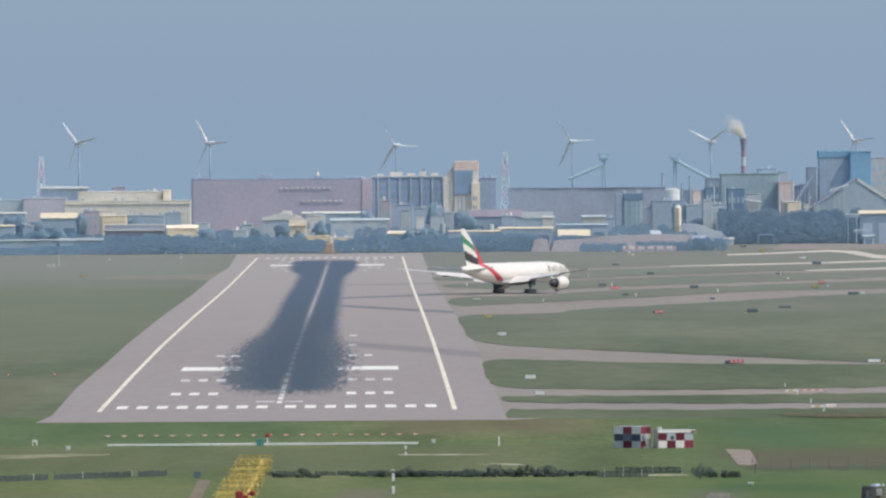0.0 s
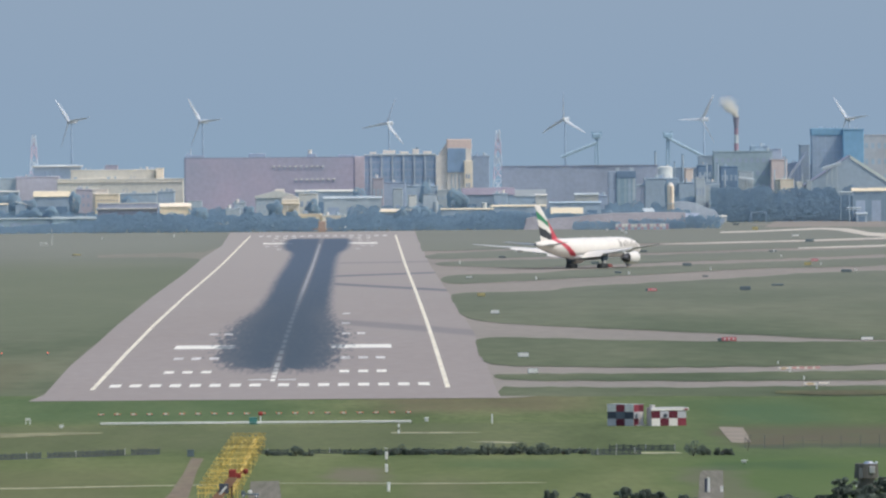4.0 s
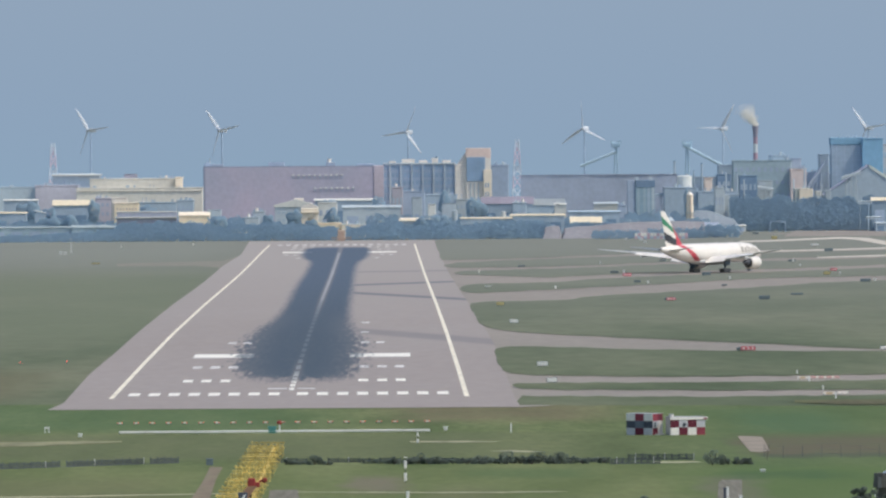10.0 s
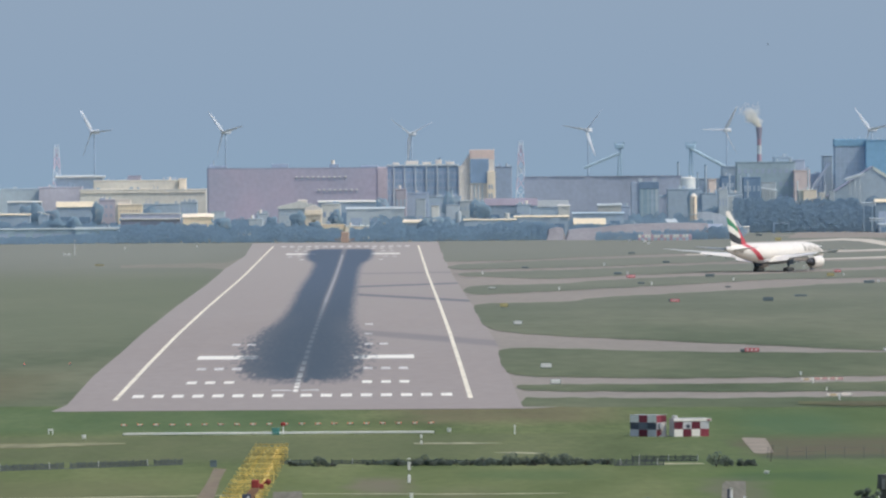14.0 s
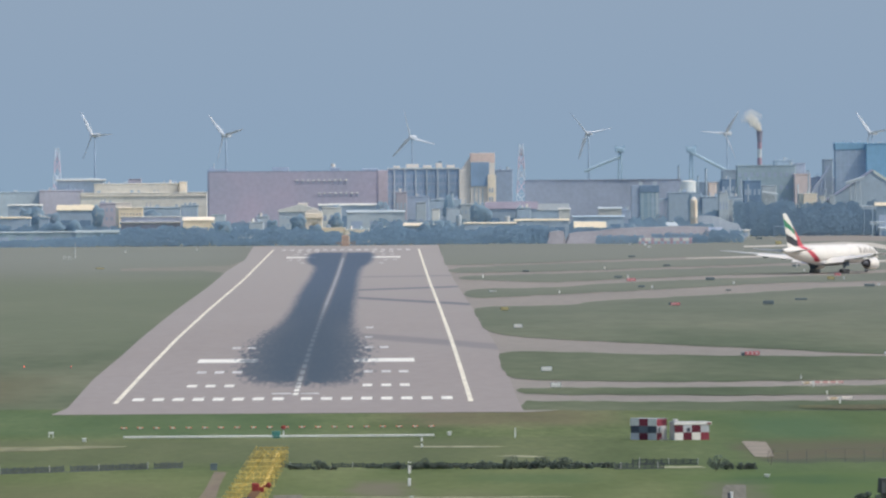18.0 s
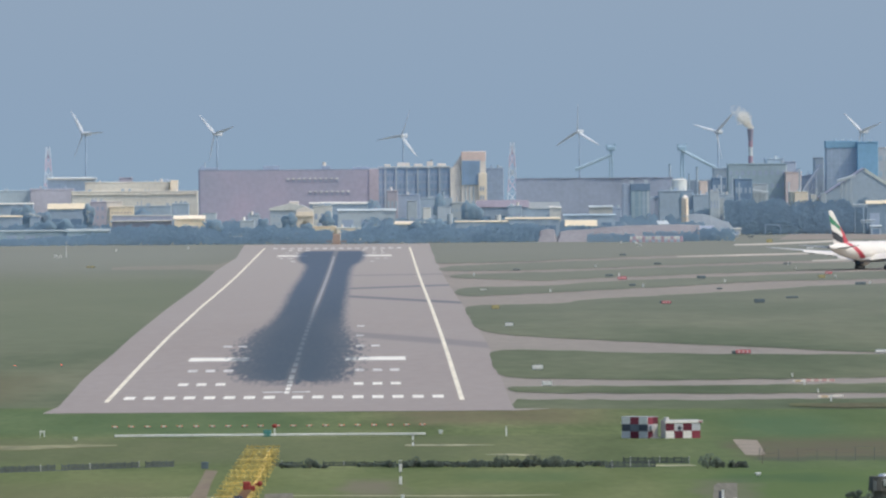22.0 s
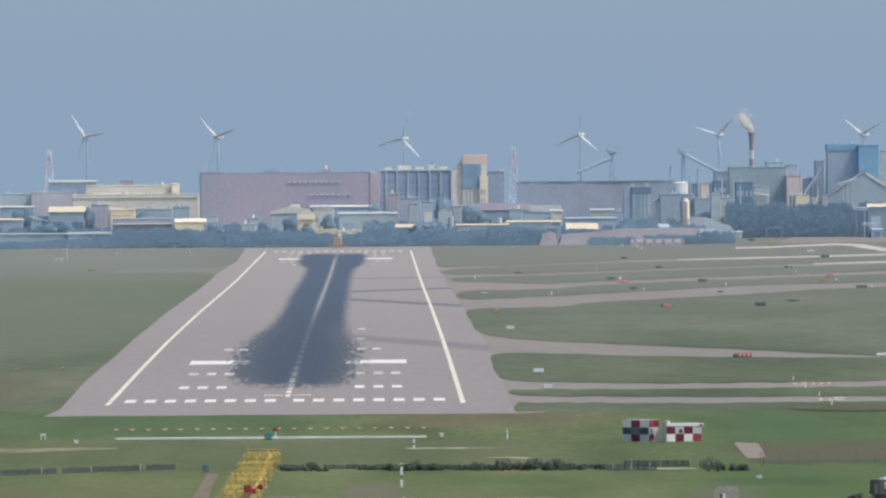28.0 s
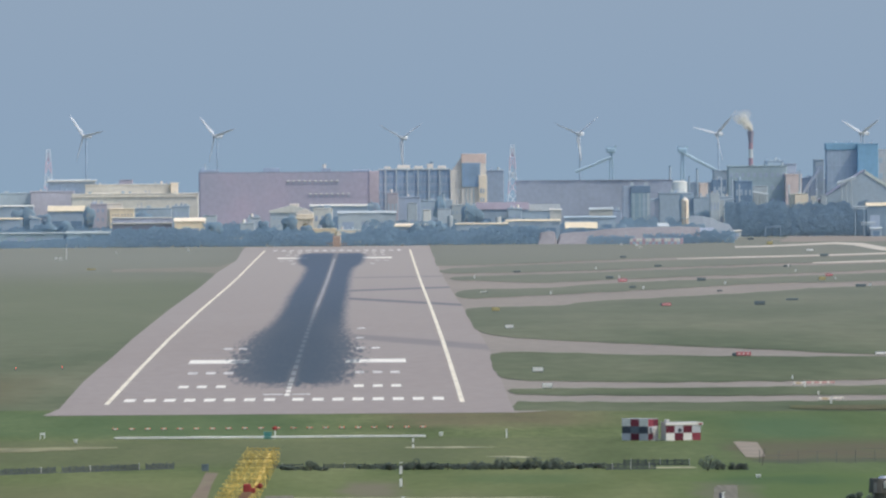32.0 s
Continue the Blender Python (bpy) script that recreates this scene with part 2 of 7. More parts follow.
    l.new(ramp(math_node("ADD", y, math_node("MULTIPLY", streak, 300.0)), 1750, 3300), tone.inputs["Factor"])
    tone.inputs["A"].default_value = (0.038, 0.066, 0.096, 1)
    tone.inputs["B"].default_value = (0.062, 0.099, 0.150, 1)
    l.new(tone.outputs["Result"], mx.inputs["B"])
    l.new(mx.outputs["Result"], b.inputs["Base Color"])
    return m


def hazed_far(m, far):
    """Pales the far half of the runway: distance haze put into its colour."""
    n, l = m.node_tree.nodes, m.node_tree.links
    s = n.new("ShaderNodeSeparateXYZ")
    l.new(n.new("ShaderNodeNewGeometry").outputs["Position"], s.inputs[0])
    mx = n.new("ShaderNodeMix")
    mx.data_type = "RGBA"
    l.new(ramp_lin(n, l, s.outputs["Y"], 1800, 3500), mx.inputs["Factor"])
    b = n["Principled BSDF"]
    l.new(b.inputs["Base Color"].links[0].from_socket, mx.inputs["A"])
    mx.inputs["B"].default_value = (*far, 1)
    l.new(mx.outputs["Result"], b.inputs["Base Color"])
    return m


RUNWAY = rubbered(hazed_far(material("runway_asphalt", (0.335, 0.292, 0.268), 0.88, vary=0.07, fine=0.4, broad=0.02, tint=(0.295, 0.262, 0.245), stretch=(1, 0.2, 1)), (0.355, 0.322, 0.298)))
PAINT = rubbered(material("runway_paint", (0.84, 0.81, 0.73), 0.7, vary=0.12, fine=1.5, broad=0.2), 1.04)
PAINT_OLD = rubbered(material("worn_runway_paint", (0.62, 0.60, 0.58), 0.8, vary=0.35, fine=1.2, broad=0.3), 0.72)


# ---------------------------------------------------------------- mesh helpers
def mesh(name, bm, mats, smooth=False):
    me = bpy.data.meshes.new(name)
    bmesh.ops.recalc_face_normals(bm, faces=bm.faces)
    bm.to_mesh(me)
    bm.free()
    for m in mats if isinstance(mats, (list, tuple)) else [mats]:
        me.materials.append(m)
    if smooth:
        for p in me.polygons:
            p.use_smooth = True
    return me


def part(name, bm, mats, parent, label="", smooth=False):
    ob = new(name, mesh(name, bm, mats, smooth))
    ob.parent = parent
    return tagged(ob, label)


def thing(name, m, label, category, group="", kind=""):
    ob = new(name)
    ob.matrix_basis = m
    ob.empty_display_size = 0.5
    return tagged(ob, label, category, group, kind)


def box(bm, x0, x1, y0, y1, z0, z1, bevel=0.0):
    made = bmesh.ops.create_cube(bm, size=1, matrix=Matrix.LocRotScale(((x0 + x1) / 2, (y0 + y1) / 2, (z0 + z1) / 2), None, (x1 - x0, y1 - y0, z1 - z0)))
    if bevel:
        es = list({e for v in made["verts"] for e in v.link_edges})
        bmesh.ops.bevel(bm, geom=es, offset=bevel, segments=1, affect="EDGES")
    return bm


def boxes(*rows, bevel=0.0):
    bm = bmesh.new()
    for r in rows:
        box(bm, *r, bevel=bevel)
    return bm


def tube(bm, a, b, r0, r1=None, seg=8):
    a, b = Vector(a), Vector(b)
    r1 = r0 if r1 is None else r1
    d = b - a
    m = Matrix.Translation((a + b) / 2) @ d.to_track_quat("Z", "Y").to_matrix().to_4x4()
    bmesh.ops.create_cone(bm, cap_ends=True, segments=seg, radius1=r0, radius2=max(r1, 1e-4), depth=d.length, matrix=m)
    return bm


def tubes(*rows, seg=8):
    bm = bmesh.new()
    for r in rows:
        tube(bm, *r, seg=seg)
    return bm


def loft(bm, rings, caps=True, mat=None):
    """Skin between rings of equal length, each a closed loop of points."""
    vs = [[bm.verts.new(p) for p in ring] for ring in rings]
    k = len(vs[0])
    for i in range(len(vs) - 1):
        for j in range(k):
            f = bm.faces.new((vs[i][j], vs[i][(j + 1) % k], vs[i + 1][(j + 1) % k], vs[i + 1][j]))
            if mat:
                f.material_index = mat(f.calc_center_median())
    if caps:
        bm.faces.new(vs[0])
        bm.faces.new(vs[-1])
    return bm


# ---------------------------------------------------------------- ground
PROFILE = [(1000, 0.0), (1573, -0.15), (1821, 0.55), (2065, 0.95), (2434, 0.75), (2900, -0.1), (3100, -0.3), (3778, 0.0), (5200, 0.0)]


def level(y):
    """Height of the gently rolling airfield at the distance y."""
    return float(np.interp(y, [k[0] for k in PROFILE], [k[1] for k in PROFILE]))


def sheet(name, pts, mat, lift, label="", category="", parent=None, kind="structure"):
    """A thin slab laid on the field, following its level."""
    bm = bmesh.new()
    vs = [bm.verts.new((x, y, 0)) for x, y in pts]
    bm.faces.new(vs)
    lo, hi = min(p[1] for p in pts), max(p[1] for p in pts)
    for k, _ in PROFILE:
        if lo < k < hi:
            bmesh.ops.bisect_plane(bm, geom=bm.verts[:] + bm.edges[:] + bm.faces[:], plane_co=(0, k, 0), plane_no=(0, 1, 0))
    bmesh.ops.recalc_face_normals(bm, faces=bm.faces)
    for f in bm.faces:
        if f.normal.z < 0:
            f.normal_flip()
    for v in bm.verts:
        v.co.z = level(v.co.y) + lift
    me = bpy.data.meshes.new(name)
    bm.to_mesh(me)
    bm.free()
    me.materials.append(mat)
    ob = new(name, me)
    if parent:
        ob.parent = parent
    else:
        tagged(ob, label, category, kind=kind)
    return ob


def rounded(pts, n=3):
    """Corner cutting, for the curved outlines of pavements."""
    for _ in range(n):
        out = []
        for i, (x, y) in enumerate(pts):
            a, b = pts[i], pts[(i + 1) % len(pts)]
            out += [(a[0] * 0.8 + b[0] * 0.2, a[1] * 0.8 + b[1] * 0.2), (a[0] * 0.2 + b[0] * 0.8, a[1] * 0.2 + b[1] * 0.8)]
        pts = out
    return pts


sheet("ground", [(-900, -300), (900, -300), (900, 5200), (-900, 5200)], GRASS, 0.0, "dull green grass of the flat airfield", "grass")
sheet("lawn", [(-300, 500), (400, 500), (400, 1572), (-300, 1545)], LAWN, 0.03, "greener mown grass in front of the runway end", "grass")
STRAWGRASS = material("straw", (0.245, 0.238, 0.135), 0.95, vary=0.25, fine=0.5, broad=0.2, stretch=(1, 0.2, 1))
FADEDLINE = material("faded_line", (0.36, 0.35, 0.23), 0.95, vary=0.3, fine=1.2, broad=0.25, stretch=(1, 0.2, 1))
sheet("dry_grass_strip", [(-46, 1361), (-34.7, 1359), (-27.6, 1363), (-22, 1360), (-22, 1356), (-27.2, 1350), (-34, 1341), (-46, 1337)], STRAWGRASS, 0.07, "pale straw-coloured worn track in the grass", "grass")
for pts, label in (
    ([(-48, 1147.2), (-24, 1149.4), (-15, 1153), (-6, 1155), (-1.3, 1155.8), (-1.3, 1152.8), (-6, 1151.9), (-15, 1149.6), (-24, 1145.6), (-48, 1143)], "faint pale line across the lawn"),
    ([(4.5, 1159), (21.3, 1155), (30, 1154.2), (36, 1154.6), (38.5, 1153), (36, 1152), (30, 1151), (21.3, 1151.4), (4.5, 1157.2)], "faint pale line across the lawn"),
    ([(19.6, 1352), (27.5, 1351), (33, 1347.5), (27.5, 1344.5), (19.6, 1346)], "pale mown strip in the lawn"),
    ([(30.4, 1306), (33.5, 1309), (38, 1302.5), (36.1, 1299.5), (33.3, 1303)], "pale mown strip in the lawn"),
    ([(52.2, 1259), (57.6, 1258.6), (58.4, 1254.4), (54, 1253), (52, 1254.5)], "pale bare strip along the fence"),
):
    sheet("worn_grass", pts, FADEDLINE, 0.065, label, "grass")

sheet("taxiway", [(24, 1524.7), (38.1, 1521.1), (46.2, 1535.3), (110.4, 1558.7), (269.6, 4159.8), (164.7, 4236.7), (36.5, 3671.9)], ASPHALT, 0.05, "grey-pink asphalt taxiways beside the runway", "taxiway")
runway = sheet("runway", [(-38.6, 1521.6), (38.1, 1521.1), (38, 1577.7), (39.1, 1945.1), (38.4, 2473.5), (38, 2995.8), (38.3, 3670.9), (39.1, 4037.1), (-40.3, 4023.7), (-37.2, 3575.4), (-39.1, 3239.4), (-38.5, 2843.8), (-38.5, 2452.6), (-38.3, 2147.5), (-38, 1905.7), (-38.3, 1730), (-37.3, 1560.6)], RUNWAY, 0.09, "grey asphalt runway with dark tyre rubber", "runway")
sheet("taxiway", [(-78.1, 3345.8), (-40.8, 3400.5), (-36.3, 3592), (-37.7, 3211.1), (-48.5, 3272.3), (-76.1, 3272.7)], material("gravelly_grass", (0.23, 0.22, 0.18), 0.95), 0.05, "narrow asphalt taxiway leaving the runway", "taxiway")

# grass islands between the taxiways
def frayed(pts):
    """Overgrown, uneven edges of grass along the asphalt."""
    rnd = random.Random(int(sum(p[1] for p in pts)))
    out = []
    for a, b in zip(pts, pts[1:] + pts[:1]):
        n = max(1, int(max(abs(a[0] - b[0]) / 2.5, abs(a[1] - b[1]) / 40)))
        for k in range(n):
            f = k / n
            x, y = a[0] + (b[0] - a[0]) * f, a[1] + (b[1] - a[1]) * f
            s = (y / 1700) ** 1.5
            out.append((x + rnd.uniform(-0.18, 0.18) * s, y + rnd.uniform(-3.2, 3.2) * s))
    return out


def island(pts, mat=GRASS, lift=0.13, smooth=True):
    sheet("grass_island", frayed(rounded(pts, 2) if smooth else pts), mat, lift, "dull green grass between the taxiways", "grass")


island([(39.4, 2453.8), (65.2, 2470.4), (71.1, 2537.3), (96.2, 2609.2), (122.8, 2685.3), (148.9, 2792.1), (189.2, 2847), (129.1, 1864.4), (110.2, 1889), (100, 1916.3), (76.5, 1973.9), (56.1, 2022.7), (44.5, 2059.6), (38.4, 2118.6), (38.5, 2251), (37.9, 2359.9)])
island([(38.6, 1925.5), (48.3, 1922.5), (73.7, 1886), (98, 1869.3), (109.3, 1870.5), (128.6, 1855.4), (119.1, 1699.8), (69.7, 1690.8), (38.4, 1709.9), (37.8, 1795.1)])
island([(38.4, 1663.4), (68.6, 1655.7), (117.1, 1667.8), (113.2, 1604.1), (67.1, 1609), (38.7, 1622.6)])
island([(39.4, 1586.8), (70.7, 1576), (111.7, 1578.7), (102.2, 1514.1), (36.9, 1531.2)], GRASS, 0.055, False)
island([(38.1, 2718.1), (43.2, 2799.7), (65.3, 2812.7), (84.5, 2905.8), (120.7, 2990.9), (160.2, 3066.1), (208.7, 3164.2), (197.9, 2988.9), (174.1, 2921.9), (143.6, 2899.7), (124.6, 2857.1), (101.6, 2780.5), (69.6, 2690.1), (52.8, 2642.3), (39.7, 2605.3)])
island([(39.5, 3077.3), (48.2, 3113.7), (78.9, 3150.7), (119.7, 3239.7), (161.6, 3304.5), (223.6, 3408.9), (213.7, 3246.5), (163.4, 3133.6), (123.6, 3072.6), (84.5, 2983.8), (67.4, 2927.7), (53.9, 2973.9), (40, 3021.7)])
island([(37.5, 3241), (42.4, 3310.3), (71.5, 3384.7), (105.6, 3444.2), (127.5, 3480.5), (172, 3538.6), (236.7, 3623.2), (228.5, 3488.3), (173.5, 3389.8), (121.6, 3296.7), (96.3, 3238), (68.1, 3183.4), (39.3, 3171.2)])
island([(39.3, 4059.8), (98.4, 4112), (178, 4252.6), (197.1, 4162.8), (259.7, 3998.4), (242.2, 3713), (175, 3606.7), (125.4, 3548.8), (85.1, 3455.9), (59.3, 3391.4), (37.8, 3372.6), (38.3, 3670.9)], smooth=False)
for pts in (
    [(165.7, 3917.4), (180.3, 3940.4), (213.7, 4042.4), (223.7, 4000.6), (224.4, 3845.4), (240, 3676.5), (232.5, 3554.5), (216.8, 3738.5), (215.2, 3927.6), (210.5, 3975.6), (175.4, 3878.4), (163.6, 3865)],
    [(129.1, 3529.7), (151.8, 3567.8), (185.9, 3609), (242.2, 3713), (238.9, 3658.6), (183.9, 3566.1), (150.2, 3525.8), (128.3, 3504.9)],
    [(173.5, 3389.8), (200.6, 3438.3), (228.5, 3488.3), (225.5, 3440.2), (198.1, 3391.6), (172.1, 3359.4)],
):
    sheet("apron", pts, CONCRETE_PALE, 0.16, "pale concrete apron", "apron")

sheet("apron", [(190.6, 4070.6), (207.3, 4336.1), (290.2, 4496.8), (261, 4020.7), (220.7, 4084.9)], ASPHALT, 0.16, "pinkish asphalt apron by the wood", "apron")

# ---------------------------------------------------------------- runway markings
M = 0.13
EDGEPAINT = material("edge_line_paint", (0.80, 0.74, 0.60), 0.75, vary=0.15, fine=1.2, broad=0.06)


def mark(name, x0, x1, y0, y1, mat=PAINT):
    return sheet(name, [(x0, y0), (x1, y0), (x1, y1), (x0, y1)], mat, M, parent=runway)


Y0 = 1599.7  # the threshold
for k in range(8):
    for c in (2.1 + k * 3.43, -2.75 - k * 3.41):
        mark("threshold_stripe", c - 0.95, c + 0.95, Y0 - 3, Y0 + 14)
for k in range(16):
    c = -25.5 + k * 3.4
    mark("threshold_stripe", c - 0.9, c + 0.9, 3868 - 14, 3868 + 24, PAINT_OLD)
for side in (-1, 1):
    for y, rows in ((1685.1, (11.5, 14.9, 18.2)), (1775.1, (11.5, 14.9, 18.2)), (1970.1, (11.4, 14.6)), (2066.4, (11.2,)), (2177.7, (11.2,))):
        for c in rows:
            if side < 0 and y > 2000:
                continue
            worn = PAINT if y < 1740 else PAINT_OLD
            mark("touchdown_mark", min(side * c, side * (c + 1.75)), max(side * c, side * (c + 1.75)), y - 8, y + 8, worn)
    for y, rows in ((3795, (10.6, 14.2, 17.8)), (3712, (14.6, 18.0)), (3545, (15.6, 19.0)), (3455, (13.8,))):
        for c in rows:
            mark("touchdown_mark", min(side * c, side * (c + 1.5)), max(side * c, side * (c + 1.5)), y - 9, y + 9, PAINT if y > 3750 else PAINT_OLD)
    ya = 1859.5
    mark("aiming_point", min(side * 9.5, side * 21.4), max(side * 9.5, side * 21.4), ya - 14, ya + 16)
    yb = 3621.8
    mark("aiming_point", min(side * 10.5, side * 22), max(side * 10.5, side * 22), yb - 18, yb + 22)
    mark("edge_line", side * 30 - 0.42, side * 30 + 0.42, Y0 - 16, 3888.9, EDGEPAINT)
y = Y0 + 26
k = 0
while y < 3600:
    mark("centreline_mark", -0.45, 0.45, y, y + (15 if y < 1700 else 30), PAINT if y < 2470 else PAINT_OLD)
    y += 22 if y < 1700 else 44
for x0, x1 in ((-4.2, -0.8), (0.9, 4.0)):
    mark("runway_number", x0, x1, 1635.8 - 3, 1635.8 + 3, PAINT_OLD)

# ---------------------------------------------------------------- sky
def backdrop():
    m = bpy.data.materials.new("hazy_sky")
    m.use_nodes = True
    n, l = m.node_tree.nodes, m.node_tree.links
    n.remove(n["Principled BSDF"])
    e = n.new("ShaderNodeEmission")
    g = n.new("ShaderNodeNewGeometry")
    s = n.new("ShaderNodeSeparateXYZ")
    l.new(g.outputs["Position"], s.inputs[0])
    r = n.new("ShaderNodeValToRGB")
    l.new(ramp_lin(n, l, s.outputs["Z"], 0, 130), r.inputs[0])
    r.color_ramp.elements[0].position, r.color_ramp.elements[0].color = 0.0, (0.258, 0.374, 0.503, 1)
    r.color_ramp.elements[1].position, r.color_ramp.elements[1].color = 1.0, (0.284, 0.374, 0.494, 1)
    q = r.color_ramp.elements.new(0.45)
    q.color = (0.268, 0.368, 0.500, 1)
    l.new(r.outputs[0], e.inputs["Color"])
    l.new(e.outputs[0], n["Material Output"].inputs["Surface"])
    bm = bmesh.new()
    R = 4985
    ring = [(15.4 + R * math.sin(radians(a)), R * math.cos(radians(a))) for a in range(-9, 10)]
    lo = [bm.verts.new((x, y, -5)) for x, y in ring]
    hi = [bm.verts.new((x, y, 420)) for x, y in ring]
    for i in range(len(ring) - 1):
        bm.faces.new((lo[i], lo[i + 1], hi[i + 1], hi[i]))
    tagged(new("backdrop", mesh("backdrop", bm, m)), "hazy blue-grey daytime sky", "sky", kind="structure")


backdrop()

# ---------------------------------------------------------------- town materials
def paint(name, c, **k):
    k.setdefault("vary", 0.1)
    return material(name, c, k.pop("rough", 0.85), fine=k.pop("fine", 0.5), broad=k.pop("broad", 0.05), **k)


# the far town's paints have distance haze mixed in, paler and bluer
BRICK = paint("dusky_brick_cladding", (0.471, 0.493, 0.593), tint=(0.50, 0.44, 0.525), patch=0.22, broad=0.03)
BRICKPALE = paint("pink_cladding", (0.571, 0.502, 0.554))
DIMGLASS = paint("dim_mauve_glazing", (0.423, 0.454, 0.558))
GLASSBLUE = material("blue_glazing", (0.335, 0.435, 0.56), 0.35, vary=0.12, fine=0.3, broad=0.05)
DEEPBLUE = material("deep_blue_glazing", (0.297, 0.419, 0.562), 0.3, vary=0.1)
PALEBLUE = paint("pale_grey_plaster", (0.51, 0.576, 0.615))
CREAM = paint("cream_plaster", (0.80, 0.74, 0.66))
# CREAM brightened for sunlit faces, the sunlight put into the colour
CREAMLIT = paint("sunlit_cream", (0.90, 0.79, 0.63))
ORANGE = paint("hazed_orange_plaster", (0.789, 0.628, 0.554))
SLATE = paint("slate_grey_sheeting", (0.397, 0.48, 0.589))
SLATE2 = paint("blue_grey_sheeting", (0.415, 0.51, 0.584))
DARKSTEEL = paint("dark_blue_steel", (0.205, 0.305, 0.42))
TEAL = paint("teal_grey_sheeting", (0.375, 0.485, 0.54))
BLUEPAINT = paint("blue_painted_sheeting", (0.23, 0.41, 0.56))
SILVER = paint("hazed_zinc", (0.51, 0.576, 0.606))
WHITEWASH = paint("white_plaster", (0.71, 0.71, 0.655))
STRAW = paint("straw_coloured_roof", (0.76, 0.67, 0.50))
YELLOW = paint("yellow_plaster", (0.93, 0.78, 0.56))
REDROOF = paint("hazed_red_roof", (0.30, 0.28, 0.335))
LATTICE_RED = paint("hazed_red_steel", (0.68, 0.60, 0.70))
LATTICE_WHITE = paint("hazed_white_steel", (0.68, 0.76, 0.84))
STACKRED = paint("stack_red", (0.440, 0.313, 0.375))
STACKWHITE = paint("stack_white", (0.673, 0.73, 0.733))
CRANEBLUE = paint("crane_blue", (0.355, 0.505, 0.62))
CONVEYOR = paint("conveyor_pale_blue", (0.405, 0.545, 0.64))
# shed walls under the roofs, their shade put into the colour
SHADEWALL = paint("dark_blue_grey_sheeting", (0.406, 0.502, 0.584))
# far foliage in pale blue-grey, distance haze put into its colour
FARTREE = material("hazed_belt_foliage", (0.43, 0.575, 0.675), 1.0, vary=0.06, fine=0.25, broad=0.05, tint=(0.445, 0.585, 0.665), spec=0.0, leaf=0.25)
WOODTREE = material("hazed_wood_foliage", (0.40, 0.53, 0.62), 1.0, vary=0.06, fine=0.25, broad=0.05, tint=(0.415, 0.54, 0.615), spec=0.0, leaf=0.25)
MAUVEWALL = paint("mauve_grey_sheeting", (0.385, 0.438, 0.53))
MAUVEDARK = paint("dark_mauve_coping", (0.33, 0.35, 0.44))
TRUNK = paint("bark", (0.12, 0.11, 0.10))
# bark lightened and blued by haze in its colour
FARTRUNK = paint("hazed_bark", (0.33, 0.40, 0.46))


@lru_cache(None)
def pane_mesh(w, h, m):
    bm = boxes((-w / 2, w / 2, -0.05, 0.06, 0, h), bevel=min(w, h) * 0.03)
    return mesh("window", bm, m)


def windows(parent, rows, m, label="", name="window"):
    """rows: x, y, z, width, height"""
    for x, y, z, w, h in rows:
        ob = new(name, pane_mesh(round(w, 2), round(h, 2), m))
        ob.parent, ob.location = parent, (x, y, z)
        tagged(ob, label)


def building(name, label, X, Y, W, H, wall, roof=None, deep=14.0, cat="building", floors=0, cols=0, glass=GLASSBLUE, wsize=(0.6, 0.5), z0=0.0, parapet=0.5, corner=0.25, kit=0, top=0.0, group=""):
    """A block with wall, flat roof with a parapet, windows on its front, and kit on the roof."""
    t = thing(name, pose(X, Y, z0), label, cat, group)
    H -= z0
    part("wall", boxes((-W / 2, W / 2, 0, deep, 0, H - top), bevel=corner), wall, t)
    part("roof", boxes((-W / 2 - 0.15, W / 2 + 0.15, -0.15, deep + 0.15, H - top + 0.003, H - top + parapet), bevel=0.06), roof or wall, t)
    if floors and cols:
        fh = (H - 1.0) / floors
        windows(t, [(-W / 2 + (c + 0.5) * W / cols, -0.0, 0.6 + f * fh + fh * 0.25, W / cols * wsize[0], fh * wsize[1]) for f in range(floors) for c in range(cols)], glass)
    rnd = random.Random(int(abs(X) * 10 + W * 100))
    for k in range(kit * 3):
        a = rnd.uniform(-W / 2 + 0.8, W / 2 - 0.8)
        s, y = rnd.uniform(0.3, 1.0), rnd.uniform(0.8, deep - 2)
        z = H - top + parapet
        if k % 3 == 1:
            part("roof_tank", tubes(((a, y, z), (a, y, z + s * 1.6), s * 0.7), seg=10), rnd.choice((SILVER, CREAM, SLATE2)), t)
        elif k % 3 == 2:
            part("vent_pipe", tubes(((a, y, z), (a, y, z + s * 2.5), 0.14), seg=6), SLATE, t)
        else:
            part("roof_unit", boxes((a - s, a + s, y, y + s, z, z + rnd.uniform(0.5, 1.5)), bevel=0.06), rnd.choice((SILVER, SLATE, SLATE2)), t)
    return t


